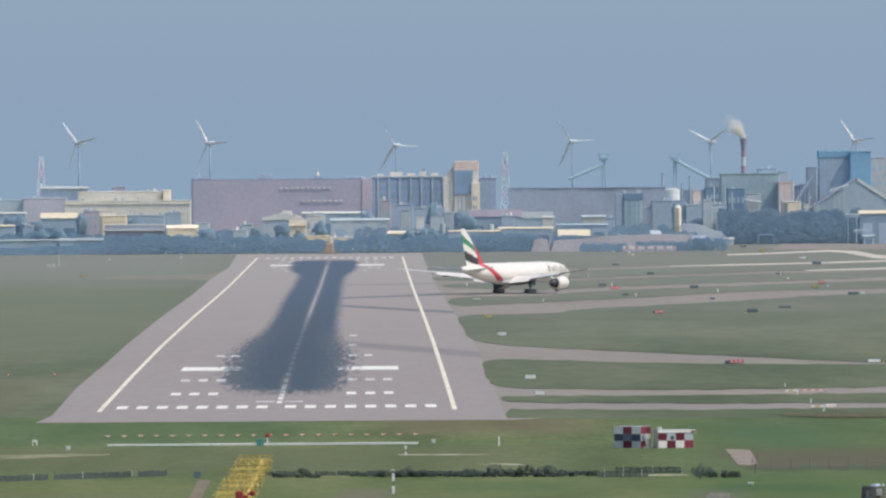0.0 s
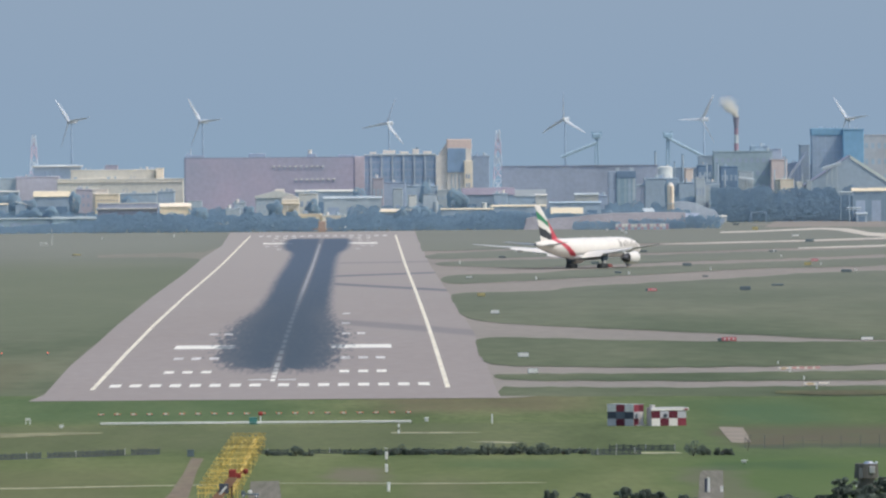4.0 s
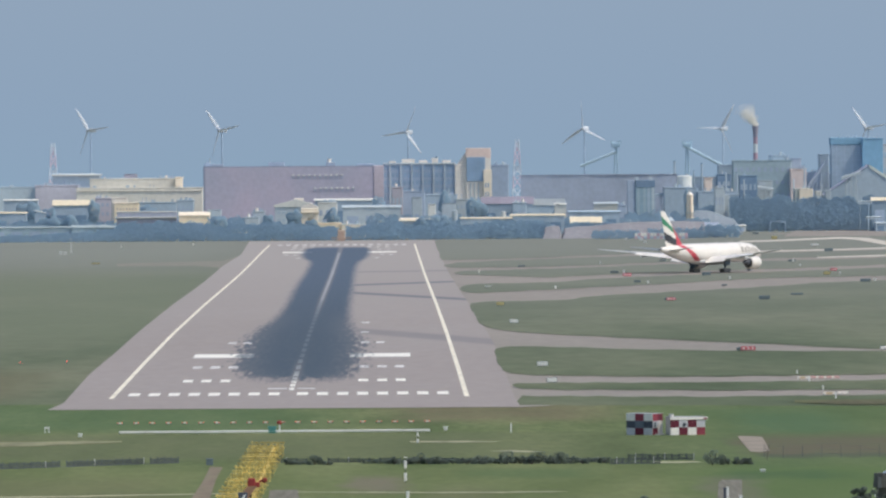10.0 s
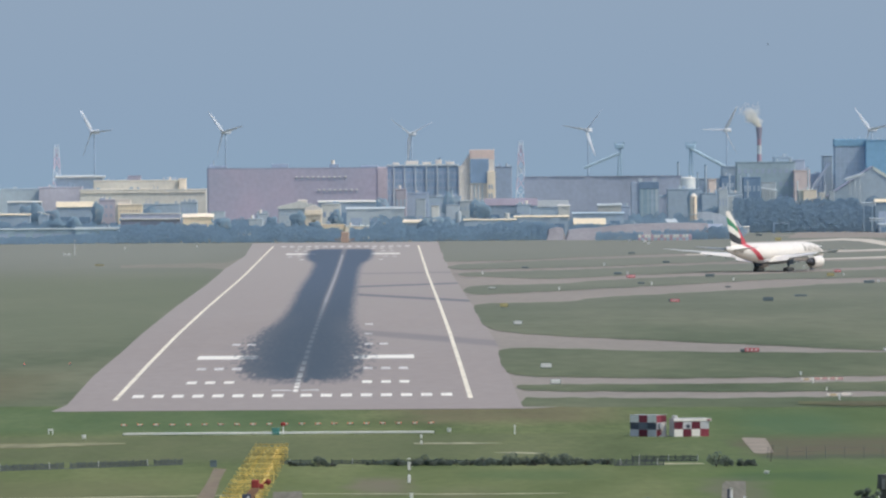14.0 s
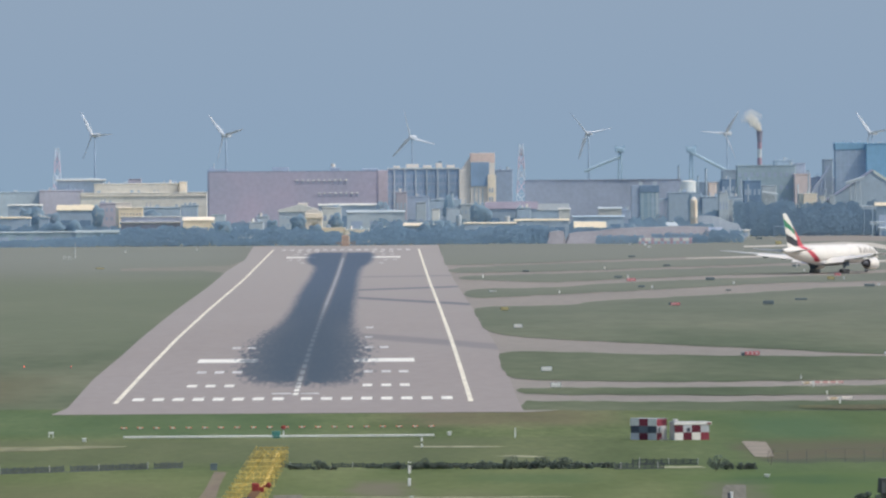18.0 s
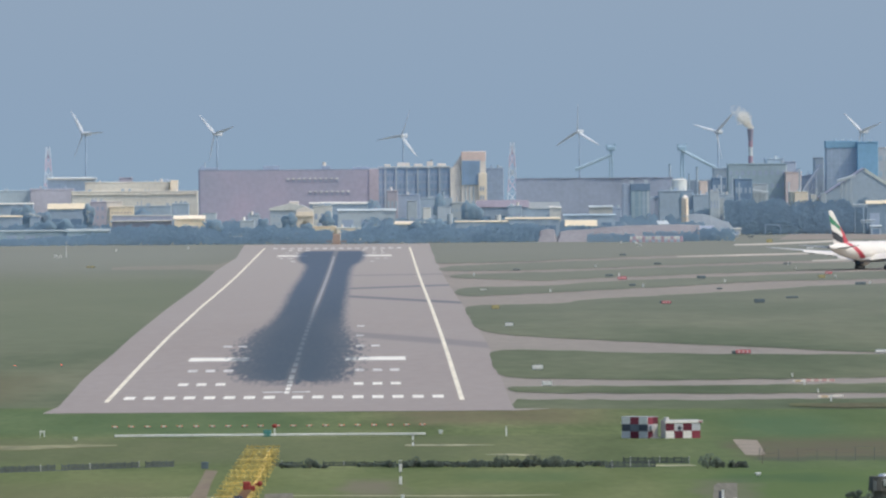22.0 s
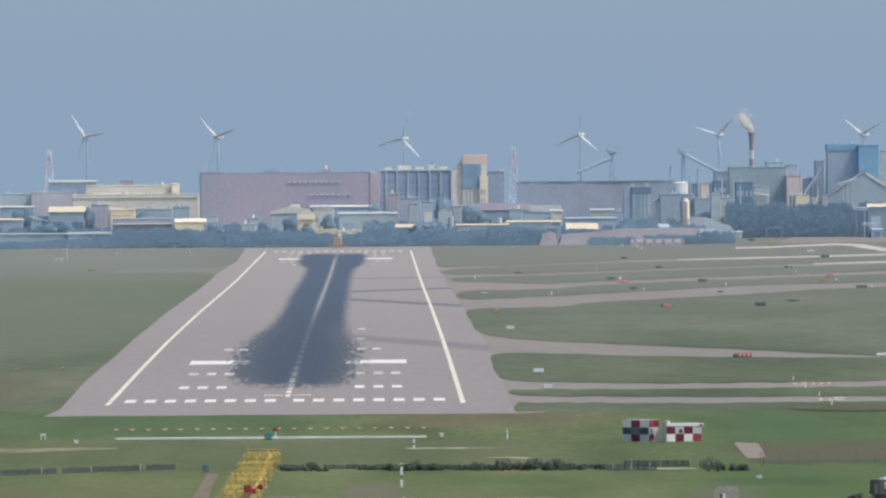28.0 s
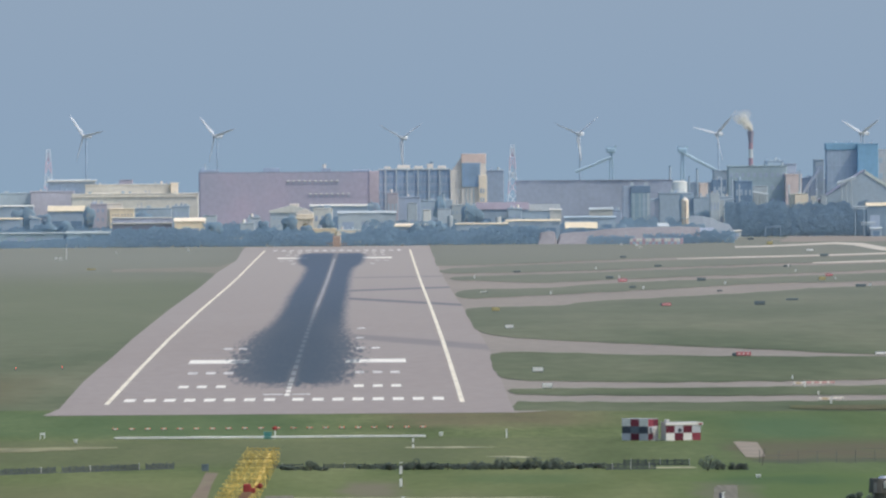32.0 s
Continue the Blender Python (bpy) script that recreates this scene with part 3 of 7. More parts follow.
def shed(name, label, X, Y, W, H, wall, roof, rise=1.2, deep=16.0, across=False, ribs=0, cat="warehouse", doors=0, doormat=None):
    """A hall with a pitched roof; the ridge runs along the front, or front to back (across)."""
    t = thing(name, pose(X, Y, 0), label, cat)
    e = H - rise
    part("wall", boxes((-W / 2, W / 2, 0, deep, 0, e)), wall, t)
    bm = bmesh.new()
    o = 0.35
    if across:
        bm.free()
        # left slope coloured dark for shade, right slope pale for sunlight
        for k, m, thick in ((-1, MAUVEDARK, 0.3), (1, roof, 1.6)):
            bm = bmesh.new()
            prof = [(k * (W / 2 + o), e + 0.3 - thick), (k * 0.01, H + 0.3 - thick), (k * 0.01, H + 0.3), (k * (W / 2 + o), e + 0.3)]
            loft(bm, [[(x, -o, z) for x, z in prof], [(x, deep + o, z) for x, z in prof]])
            part("roof_slope", bm, m, t)
        g = bmesh.new()
        loft(g, [[(-W / 2, 0.02, e), (0, 0.02, H), (W / 2, 0.02, e)], [(-W / 2, 0.3, e), (0, 0.3, H), (W / 2, 0.3, e)]])
        part("gable", g, wall, t)
    else:
        prof = [(-o, e), (deep / 2, H), (deep + o, e), (deep + o, e + 0.2), (deep / 2, H + 0.2), (-o, e + 0.2)]
        bm.free()
        rnd = random.Random(int(W * 50 + abs(X) * 7))
        edges = [-W / 2 - o]
        while edges[-1] < W / 2 + o - 5.0:
            edges.append(edges[-1] + rnd.uniform(2.2, 4.8))
        edges.append(W / 2 + o)
        for a, c in zip(edges, edges[1:]):
            bm = bmesh.new()
            lift, end = rnd.uniform(-0.07, 0.07), rnd.uniform(-0.2, 0.2)
            loft(bm, [[(x, y + end, z + lift) for y, z in prof] for x in (a, c - 0.03)])
            part("roof_panel", bm, roof, t)
    front_fittings(t, W, e, ribs, doors, doormat, wall)
    return t


def front_fittings(t, W, e, ribs, doors, doormat, wall):
    """Ribs and sliding doors along a hall's front."""
    for k in range(ribs):
        x = -W / 2 + (k + 0.5) * W / ribs
        part("rib", boxes((x - 0.08, x + 0.08, -0.12, 0.0, 0, e - 0.1)), wall, t)
    for k in range(doors):
        x = -W / 2 + (k + 0.5) * W / doors
        part("door", boxes((x - W / doors * 0.3, x + W / doors * 0.3, -0.1, 0.02, 0, e * 0.7)), doormat or DARKSTEEL, t)


# ---------------------------------------------------------------- town: the large blocks
def red_block():
    X, Y, W, H = -24.52, 4400, 84.43, 30.72
    t = thing("office_block", pose(X, Y, 0), "long dusky red office block with rounded corner", "building")
    ring = []
    r = 0.9
    for k in range(7):
        a = radians(180 + 90 * k / 6)
        ring.append((-W / 2 + r + r * math.cos(a), r + r * math.sin(a)))
    ring += [(W / 2 - 4.6, 0), (W / 2 - 4.6, 22), (-W / 2, 22)]
    bm = bmesh.new()
    loft(bm, [[(x, y, 0) for x, y in ring], [(x, y, H) for x, y in ring]])
    part("wall", bm, BRICK, t)
    part("end_wing", boxes((W / 2 - 4.6, W / 2, -0.4, 22, 0, H + 0.6), bevel=0.1), BRICKPALE, t, "lighter pink end wing")
    bm = bmesh.new()
    loft(bm, [[(x, y, H + 0.003) for x, y in ring], [(x, y, H + 0.5) for x, y in ring]])
    part("parapet", bm, MAUVEDARK, t, "dark parapet")
    for x0, x1, h in ((-11.91, -4.23, 1.9), (-41.82, -32.82, 1.2), (15.09, 19.59, 1.6), (29.91, 37.85, 1.0)):
        part("roof_house", boxes((x0, x1, 3, 8, H + 0.5, H + 0.5 + h), bevel=0.1), SLATE, t)
    part("mast_house", boxes((-41.0, -39.8, 4, 6, H + 1.7, H + 2.6), bevel=0.1), SLATE, t)
    part("aerial", tubes(((-39.2, 5, H + 1.7), (-39.2, 5, H + 4.4), 0.3, 0.22)), PALEBLUE, t, "pale aerial")
    part("water_tank", tubes(((16.67, 5, H + 2.1), (16.67, 5, H + 3.9), 0.9)), CREAM, t, "cream water tank")
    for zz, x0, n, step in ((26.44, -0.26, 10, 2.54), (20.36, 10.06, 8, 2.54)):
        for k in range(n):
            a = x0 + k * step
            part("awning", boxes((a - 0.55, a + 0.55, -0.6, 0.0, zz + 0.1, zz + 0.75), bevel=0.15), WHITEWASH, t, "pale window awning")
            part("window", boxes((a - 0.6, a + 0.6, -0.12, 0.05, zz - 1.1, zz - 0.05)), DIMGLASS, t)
    # faint storey bands and piers of the cladding
    for k in range(1, 8):
        part("storey_band", boxes((-W / 2 + 2.6, W / 2 - 4.65, -0.012, 0.02, k * H / 8 - 0.12, k * H / 8 + 0.12)), BRICK, t)
    for k in range(1, 16):
        x = -W / 2 + k * (W - 4) / 16
        part("pier", boxes((x - 0.15, x + 0.15, -0.012, 0.02, 0.2, H - 0.2)), BRICK, t)


red_block()


def glass_block():
    X, Y, W, H = 34.3, 4415, 33.73, 31.57
    t = thing("glazed_block", pose(X, Y, 0), "blue-glazed factory block with pale piers", "building")
    part("wall", boxes((-W / 2, W / 2, 0, 18, 0, H)), GLASSBLUE, t)
    part("roof", boxes((-W / 2 - 0.1, W / 2 + 0.1, -0.5, 18, H, H + 0.7), bevel=0.1), PALEBLUE, t)
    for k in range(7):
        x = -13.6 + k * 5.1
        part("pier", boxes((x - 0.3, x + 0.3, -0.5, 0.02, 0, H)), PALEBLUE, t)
    for k in range(7):
        z = H - 3.0 - k * 3.6
        part("floor_band", boxes((-W / 2, W / 2, -0.12, 0.03, z - 0.15, z + 0.15)), SLATE, t)
        windows(t, [(-W / 2 + (c + 0.5) * W / 18, -0.02, z + 0.7, 1.1, 1.8) for c in range(18)], DEEPBLUE)
    for a, b, h in ((-8, -2, 1.8), (0, 4, 1.2), (6, 9, 2.2), (11, 15, 1.3), (-14, -11, 1.0)):
        part("roof_house", boxes((a, b, 2, 7, H + 0.7, H + 0.7 + h), bevel=0.1), CREAM, t)


glass_block()


def tower():
    X, Y, W, H = 61.88, 4380, 11.33, 39.11
    t = thing("tower_block", pose(X, Y, 0), "cream and orange tower with a blue glass face", "building")
    s = 0.26
    part("wall", boxes((-W / 2, W / 2, 0, 14, 0, H - 4.6), bevel=0.1), CREAM, t)
    part("crown", boxes((-W / 2 - 0.1, W / 2 + 0.1, -0.1, 14, H - 4.6, H), bevel=0.15), ORANGE, t, "hazy orange crown")
    zt, zb = 34.89, 23.56
    part("glass_face", boxes((-W / 2 + 0.1, W / 2 - 10 * s, -0.5, 0.05, zb, zt), bevel=0.1), DEEPBLUE, t, "deep blue glazing")
    for k in range(1, 5):
        x = -W / 2 + 0.1 + k * (W - 10 * s) / 5
        part("mullion", boxes((x - 0.06, x + 0.06, -0.58, -0.45, zb, zt)), GLASSBLUE, t)
    part("stair_wing", boxes((W / 2 - 13 * s, W / 2 + 0.5, -1.5, 10, 0, 29.07), bevel=0.1), CREAMLIT, t, "sunlit cream stair wing")
    for k in range(5):
        for x in (W / 2 - 9 * s, W / 2 - 4.5 * s):
            part("window", boxes((x - 0.3, x + 0.3, -1.62, -1.4, 4 + k * 4.2, 6 + k * 4.2)), SLATE, t)
    part("side_wing", boxes((-W / 2 - 20 * s, -W / 2 - 0.01, 1, 14, 0, 31.53), bevel=0.15), CREAM, t)
    bm = bmesh.new()
    a, b = -W / 2 - 16 * s, -W / 2 - 0.02
    h0, h1 = 31.53 + 0.01, 37.57
    loft(bm, [[(a, 2, h0), (b, 2, h0), (b, 2, h1)], [(a, 13, h0), (b, 13, h0), (b, 13, h1)]])
    part("sloped_gable", bm, CREAM, t)
    for k in range(3):
        x = -W / 2 + 2 + k * 1.8
        part("fin", boxes((x - 0.2, x + 0.2, -0.4, 0.02, 4, zb - 0.6)), SLATE2, t)


tower()

def block(name, label, at, wall, floors, cols, kit):
    building(name, label, *at, wall, floors=floors, cols=cols, kit=kit, wsize=(0.5, 0.34), glass=SLATE if wall in (SLATE2, SLATE, TEAL) else SLATE2)


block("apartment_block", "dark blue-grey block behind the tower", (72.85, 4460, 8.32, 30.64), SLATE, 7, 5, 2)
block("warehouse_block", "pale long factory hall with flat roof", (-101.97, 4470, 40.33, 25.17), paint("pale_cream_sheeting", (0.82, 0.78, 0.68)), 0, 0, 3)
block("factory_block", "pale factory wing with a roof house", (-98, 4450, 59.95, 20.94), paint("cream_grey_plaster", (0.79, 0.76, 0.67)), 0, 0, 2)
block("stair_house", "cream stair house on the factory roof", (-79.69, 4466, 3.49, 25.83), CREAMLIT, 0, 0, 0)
# the next three walls are hazed almost to the sky's tone
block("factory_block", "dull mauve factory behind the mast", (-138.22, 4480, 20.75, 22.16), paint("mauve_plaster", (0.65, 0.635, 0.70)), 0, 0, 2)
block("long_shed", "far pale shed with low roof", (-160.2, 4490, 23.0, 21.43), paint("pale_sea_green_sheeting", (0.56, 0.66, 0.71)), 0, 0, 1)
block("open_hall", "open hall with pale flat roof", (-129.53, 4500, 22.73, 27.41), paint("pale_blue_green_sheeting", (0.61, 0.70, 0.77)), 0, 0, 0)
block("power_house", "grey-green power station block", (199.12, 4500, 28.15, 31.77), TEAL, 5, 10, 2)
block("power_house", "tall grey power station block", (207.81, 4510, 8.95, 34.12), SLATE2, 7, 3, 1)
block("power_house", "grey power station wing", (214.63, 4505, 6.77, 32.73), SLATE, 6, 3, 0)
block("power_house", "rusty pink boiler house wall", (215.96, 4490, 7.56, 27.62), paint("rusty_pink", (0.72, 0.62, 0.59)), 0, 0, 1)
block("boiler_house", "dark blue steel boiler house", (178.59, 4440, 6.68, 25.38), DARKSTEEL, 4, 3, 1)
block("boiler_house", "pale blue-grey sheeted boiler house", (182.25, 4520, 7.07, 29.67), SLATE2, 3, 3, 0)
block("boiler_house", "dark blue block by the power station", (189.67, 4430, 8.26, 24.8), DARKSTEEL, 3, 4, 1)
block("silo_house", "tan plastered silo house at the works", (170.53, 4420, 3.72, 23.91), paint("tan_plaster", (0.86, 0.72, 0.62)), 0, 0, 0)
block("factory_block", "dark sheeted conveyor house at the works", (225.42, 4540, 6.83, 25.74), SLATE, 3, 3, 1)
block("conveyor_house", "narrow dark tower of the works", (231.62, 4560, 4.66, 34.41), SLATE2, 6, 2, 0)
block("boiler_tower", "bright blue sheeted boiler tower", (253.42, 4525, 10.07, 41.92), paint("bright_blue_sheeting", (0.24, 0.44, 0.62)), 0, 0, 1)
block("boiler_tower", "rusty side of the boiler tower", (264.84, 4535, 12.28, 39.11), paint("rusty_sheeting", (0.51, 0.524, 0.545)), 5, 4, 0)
block("brick_house", "low house with hazy red walls", (23.85, 4340, 5.22, 20.89), paint("hazed_red_plaster", (0.484, 0.459, 0.503)), 2, 3, 1)
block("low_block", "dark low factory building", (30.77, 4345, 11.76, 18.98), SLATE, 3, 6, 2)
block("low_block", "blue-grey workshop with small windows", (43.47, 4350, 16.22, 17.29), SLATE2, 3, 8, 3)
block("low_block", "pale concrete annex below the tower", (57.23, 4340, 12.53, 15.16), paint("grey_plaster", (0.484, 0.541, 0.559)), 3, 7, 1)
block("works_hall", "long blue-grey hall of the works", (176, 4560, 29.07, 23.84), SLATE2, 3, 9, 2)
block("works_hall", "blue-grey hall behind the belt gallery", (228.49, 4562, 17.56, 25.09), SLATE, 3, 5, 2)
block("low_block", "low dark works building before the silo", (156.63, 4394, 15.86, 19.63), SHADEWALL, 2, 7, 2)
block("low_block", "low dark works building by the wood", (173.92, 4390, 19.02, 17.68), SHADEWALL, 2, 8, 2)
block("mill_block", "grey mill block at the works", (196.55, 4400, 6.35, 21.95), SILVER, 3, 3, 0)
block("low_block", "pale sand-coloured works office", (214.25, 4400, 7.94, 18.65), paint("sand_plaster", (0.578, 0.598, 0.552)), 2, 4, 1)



for (X, Y, W, H), dz in (((-101.97, 4470, 40.33, 25.17), 3.6), ((-98, 4450, 59.95, 20.94), 0.9)):
    t = thing("roof_canopy", pose(X, Y, 0), "long pale canopy along the factory front", "canopy")
    part("slab", boxes((-W / 2 + 0.3, W / 2 - 0.3, -0.5, -0.01, H - dz - 0.3, H - dz), bevel=0.05), CREAM, t)
    for k in range(7):
        x = -W / 2 + 1 + k * (W - 2) / 6
        part("bracket", tubes(((x, -0.4, H - dz - 0.32), (x, -0.05, H - dz - 0.7), 0.08), seg=5), CREAM, t)
(X, Y, W, H) = (-129.5, 4499, 23.82, 27.95)
t = thing("hall_roof", pose(X, Y, H - 1.0), "pale overhanging roof of the open hall", "roof")
part("sheet", boxes((-W / 2, W / 2, -1.0, 16, 0, 0.7), bevel=0.1), WHITEWASH, t)
part("ridge", boxes((-W / 2 + 3, W / 2 - 3, 6, 9, 0.7, 1.1), bevel=0.1), WHITEWASH, t)

X, Y, W, H = 241.29, 4530, 15.26, 42.84
tw = thing("boiler_tower", pose(X, Y, 0), "dusky blue boiler tower under a bright blue cap", "building")
part("wall", boxes((-W / 2, W / 2, 0, 14, 0, H - 3.4), bevel=0.15), paint("dusky_blue_sheeting", (0.34, 0.435, 0.54)), tw)
part("roof_cap", boxes((-W / 2 - 0.3, W / 2 + 0.3, -0.3, 14.3, H - 3.4, H), bevel=0.2), BLUEPAINT, tw, "bright blue roof cap")
for k in range(5):
    z = 4 + k * (H - 8) / 5
    part("floor_band", boxes((-W / 2 + 0.2, W / 2 - 0.2, -0.06, 0.02, z, z + 0.35)), SLATE, tw)
for k in range(3):
    x = -W / 2 + (k + 0.7) * W / 4
    part("column", boxes((x - 0.2, x + 0.2, -0.12, 0.02, 0, H - 3.5)), SLATE, tw)
for a in (-3.5, 0.5, 4.0):
    part("roof_unit", boxes((a - 0.8, a + 0.9, 3, 5, H, H + 0.6 + 0.1 * abs(a)), bevel=0.08), SLATE2, tw)


PROCESSTEAL = paint("dark_teal_cladding", (0.30, 0.42, 0.50))
NAVYBAND = paint("navy_sheeting", (0.20, 0.29, 0.40))


def process_block():
    X, Y, W, H = 136.93, 4350, 12.56, 23.67
    t = thing("process_block", pose(X, Y, 0), "teal-grey process building with dark roof band", "building")
    part("wall", boxes((-W / 2 + 3.6, W / 2, 0, 12, 0, H - 3.2), bevel=0.1), PROCESSTEAL, t)
    part("stair_tower", boxes((-W / 2, -W / 2 + 3.59, 0.6, 12, 0, H), bevel=0.1), SLATE, t, "dark stair tower")
    part("roof_band", boxes((-W / 2 + 3.62, W / 2 + 0.1, -0.2, 12, H - 3.2, H), bevel=0.1), NAVYBAND, t, "dark roof band")
    for x in (-2.09, 4.45):
        part("roof_unit", boxes((x - 0.9, x + 0.9, 1, 3, H, H + 1.7), bevel=0.1), SILVER, t, "pale roof unit")
    for x, m in ((-1.4, TEAL), (1.5, TEAL), (3.4, SLATE2), (5.4, SILVER)):
        part("cladding_strip", boxes((x - 0.55, x + 0.55, -0.08, 0.02, 0.5, H - 3.4)), m, t, "paler upright cladding strip")
    for k in range(5):
        z = 2 + k * (H - 6) / 5
        part("panel_seam", boxes((-W / 2 + 3.62, W / 2, -0.04, 0.02, z, z + 0.12)), SLATE2, t)


process_block()

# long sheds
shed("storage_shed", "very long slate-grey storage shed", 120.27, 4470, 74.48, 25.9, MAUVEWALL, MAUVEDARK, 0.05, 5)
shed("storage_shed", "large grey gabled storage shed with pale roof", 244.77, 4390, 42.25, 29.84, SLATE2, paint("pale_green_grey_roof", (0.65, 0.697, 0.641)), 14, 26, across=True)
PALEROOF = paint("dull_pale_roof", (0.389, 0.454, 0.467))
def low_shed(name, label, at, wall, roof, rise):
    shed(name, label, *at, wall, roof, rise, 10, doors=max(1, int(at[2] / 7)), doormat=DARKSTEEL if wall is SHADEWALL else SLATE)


low_shed("red_roofed_shed", "low shed with hazy red roof", (74.2, 4300, 23.6, 16.7), SHADEWALL, REDROOF, 3.2)
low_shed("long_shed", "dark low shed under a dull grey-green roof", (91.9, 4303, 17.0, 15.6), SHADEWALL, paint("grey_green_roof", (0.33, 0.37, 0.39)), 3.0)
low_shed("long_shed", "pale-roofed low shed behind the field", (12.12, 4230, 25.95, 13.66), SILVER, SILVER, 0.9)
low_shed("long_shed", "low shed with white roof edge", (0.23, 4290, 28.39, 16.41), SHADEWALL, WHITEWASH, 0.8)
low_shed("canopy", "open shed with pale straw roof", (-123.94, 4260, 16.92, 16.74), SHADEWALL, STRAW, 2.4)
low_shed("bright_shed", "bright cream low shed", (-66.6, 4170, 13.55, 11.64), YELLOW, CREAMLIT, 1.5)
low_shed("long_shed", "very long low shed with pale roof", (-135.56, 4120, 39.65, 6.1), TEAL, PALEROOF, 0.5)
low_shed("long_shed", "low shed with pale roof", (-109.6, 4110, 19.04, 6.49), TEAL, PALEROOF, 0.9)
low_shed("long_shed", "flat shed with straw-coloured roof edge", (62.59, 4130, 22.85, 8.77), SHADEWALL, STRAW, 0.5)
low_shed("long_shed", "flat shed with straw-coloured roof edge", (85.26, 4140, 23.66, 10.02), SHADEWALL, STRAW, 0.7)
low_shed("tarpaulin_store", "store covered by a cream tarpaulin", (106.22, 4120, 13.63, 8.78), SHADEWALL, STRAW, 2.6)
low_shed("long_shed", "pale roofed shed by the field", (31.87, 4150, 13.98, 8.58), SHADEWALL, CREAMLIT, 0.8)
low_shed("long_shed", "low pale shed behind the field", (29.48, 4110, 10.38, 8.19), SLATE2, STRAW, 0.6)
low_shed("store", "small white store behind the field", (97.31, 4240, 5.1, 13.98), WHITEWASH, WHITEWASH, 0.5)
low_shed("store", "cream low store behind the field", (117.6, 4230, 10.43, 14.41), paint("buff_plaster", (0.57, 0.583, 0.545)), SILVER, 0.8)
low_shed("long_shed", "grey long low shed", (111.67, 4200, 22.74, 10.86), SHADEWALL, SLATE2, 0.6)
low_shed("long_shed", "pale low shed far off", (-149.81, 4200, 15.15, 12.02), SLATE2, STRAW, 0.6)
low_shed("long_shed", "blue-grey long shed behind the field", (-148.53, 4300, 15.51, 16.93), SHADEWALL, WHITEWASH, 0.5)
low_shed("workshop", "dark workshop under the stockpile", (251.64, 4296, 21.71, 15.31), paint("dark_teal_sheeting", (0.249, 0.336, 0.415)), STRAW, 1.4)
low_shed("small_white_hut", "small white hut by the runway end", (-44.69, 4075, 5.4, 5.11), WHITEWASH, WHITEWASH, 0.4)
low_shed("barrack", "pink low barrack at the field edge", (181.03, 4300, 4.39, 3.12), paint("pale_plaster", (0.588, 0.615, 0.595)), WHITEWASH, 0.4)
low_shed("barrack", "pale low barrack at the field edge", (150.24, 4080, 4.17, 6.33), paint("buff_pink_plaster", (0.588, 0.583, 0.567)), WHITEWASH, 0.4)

# small houses of the village behind the trees
def house(name, label, at, wall, floors, cols):
    building(name, label, *at, wall, roof=WHITEWASH if wall in (CREAM, WHITEWASH, CREAMLIT) else None, floors=floors, cols=cols, wsize=(0.42, 0.36), glass=SLATE, deep=8, kit=2, group="houses behind the trees")


house("villa", "white house with flat roof", (-7.95, 4250, 8.95, 14.69), WHITEWASH, 2, 3)
house("villa", "low yellow house behind trees", (-6.42, 4120, 10.4, 6.6), YELLOW, 1, 6)
house("villa", "low cream tiled house", (4.12, 4115, 10.64, 6.0), CREAMLIT, 1, 6)
house("villa", "pale blue house with flat roof", (-38.14, 4180, 5.54, 11.36), PALEBLUE, 2, 3)
house("villa", "small pale blue village house", (-40.63, 4140, 6.47, 9.2), PALEBLUE, 1, 4)
house("villa", "grey house with flat roof", (-72.44, 4260, 7.69, 16.11), SLATE2, 3, 4)
house("villa", "tall mauve-brown house with small windows", (-108.9, 4262, 8.9, 17.3), paint("mauve_brown_plaster", (0.56, 0.53, 0.58)), 4, 4)
house("villa", "long low pale house", (-85.81, 4300, 16.81, 14.91), SLATE2, 2, 8)
house("villa", "small white house at the works", (172.41, 4330, 4.43, 19.85), SILVER, 2, 3)
house("villa", "small blue-grey office building", (79.56, 4290, 6.45, 13.77), SLATE2, 2, 3)
house("villa", "blue-grey office with flat roof", (122.29, 4260, 10.76, 12.63), SLATE, 2, 6)


def school():
    X, Y = -23.3, 4250
    t = thing("school", pose(X, Y, 0), "cream school hall under a low gabled roof", "building", "houses behind the trees")
    part("wall", boxes((-8.5, 8.4, 0, 9, 0, 13.2), bevel=0.1), PALEBLUE, t)
    bm = bmesh.new()
    prof = [(-8.9, 13.2), (8.8, 13.2), (8.8, 14.7), (1.0, 16.6), (-8.9, 14.1)]
    loft(bm, [[(x, y, z) for x, z in prof] for y in (-0.5, 9.4)])
    part("roof", bm, WHITEWASH, t, "low pale gable")
    part("ridge_house", boxes((0.2, 4.6, 1.5, 5, 15.6, 17.2), bevel=0.15), CREAM, t, "cream roof house on the ridge")
    windows(t, [(x, 0, 10.2, 1.3, 0.8) for x in (-6.6, -4.4, -2.2)] + [(x, 0, 6.6, 1.3, 1.1) for x in (-6.6, -4.4, -2.2, 0.4)], SLATE2)


school()


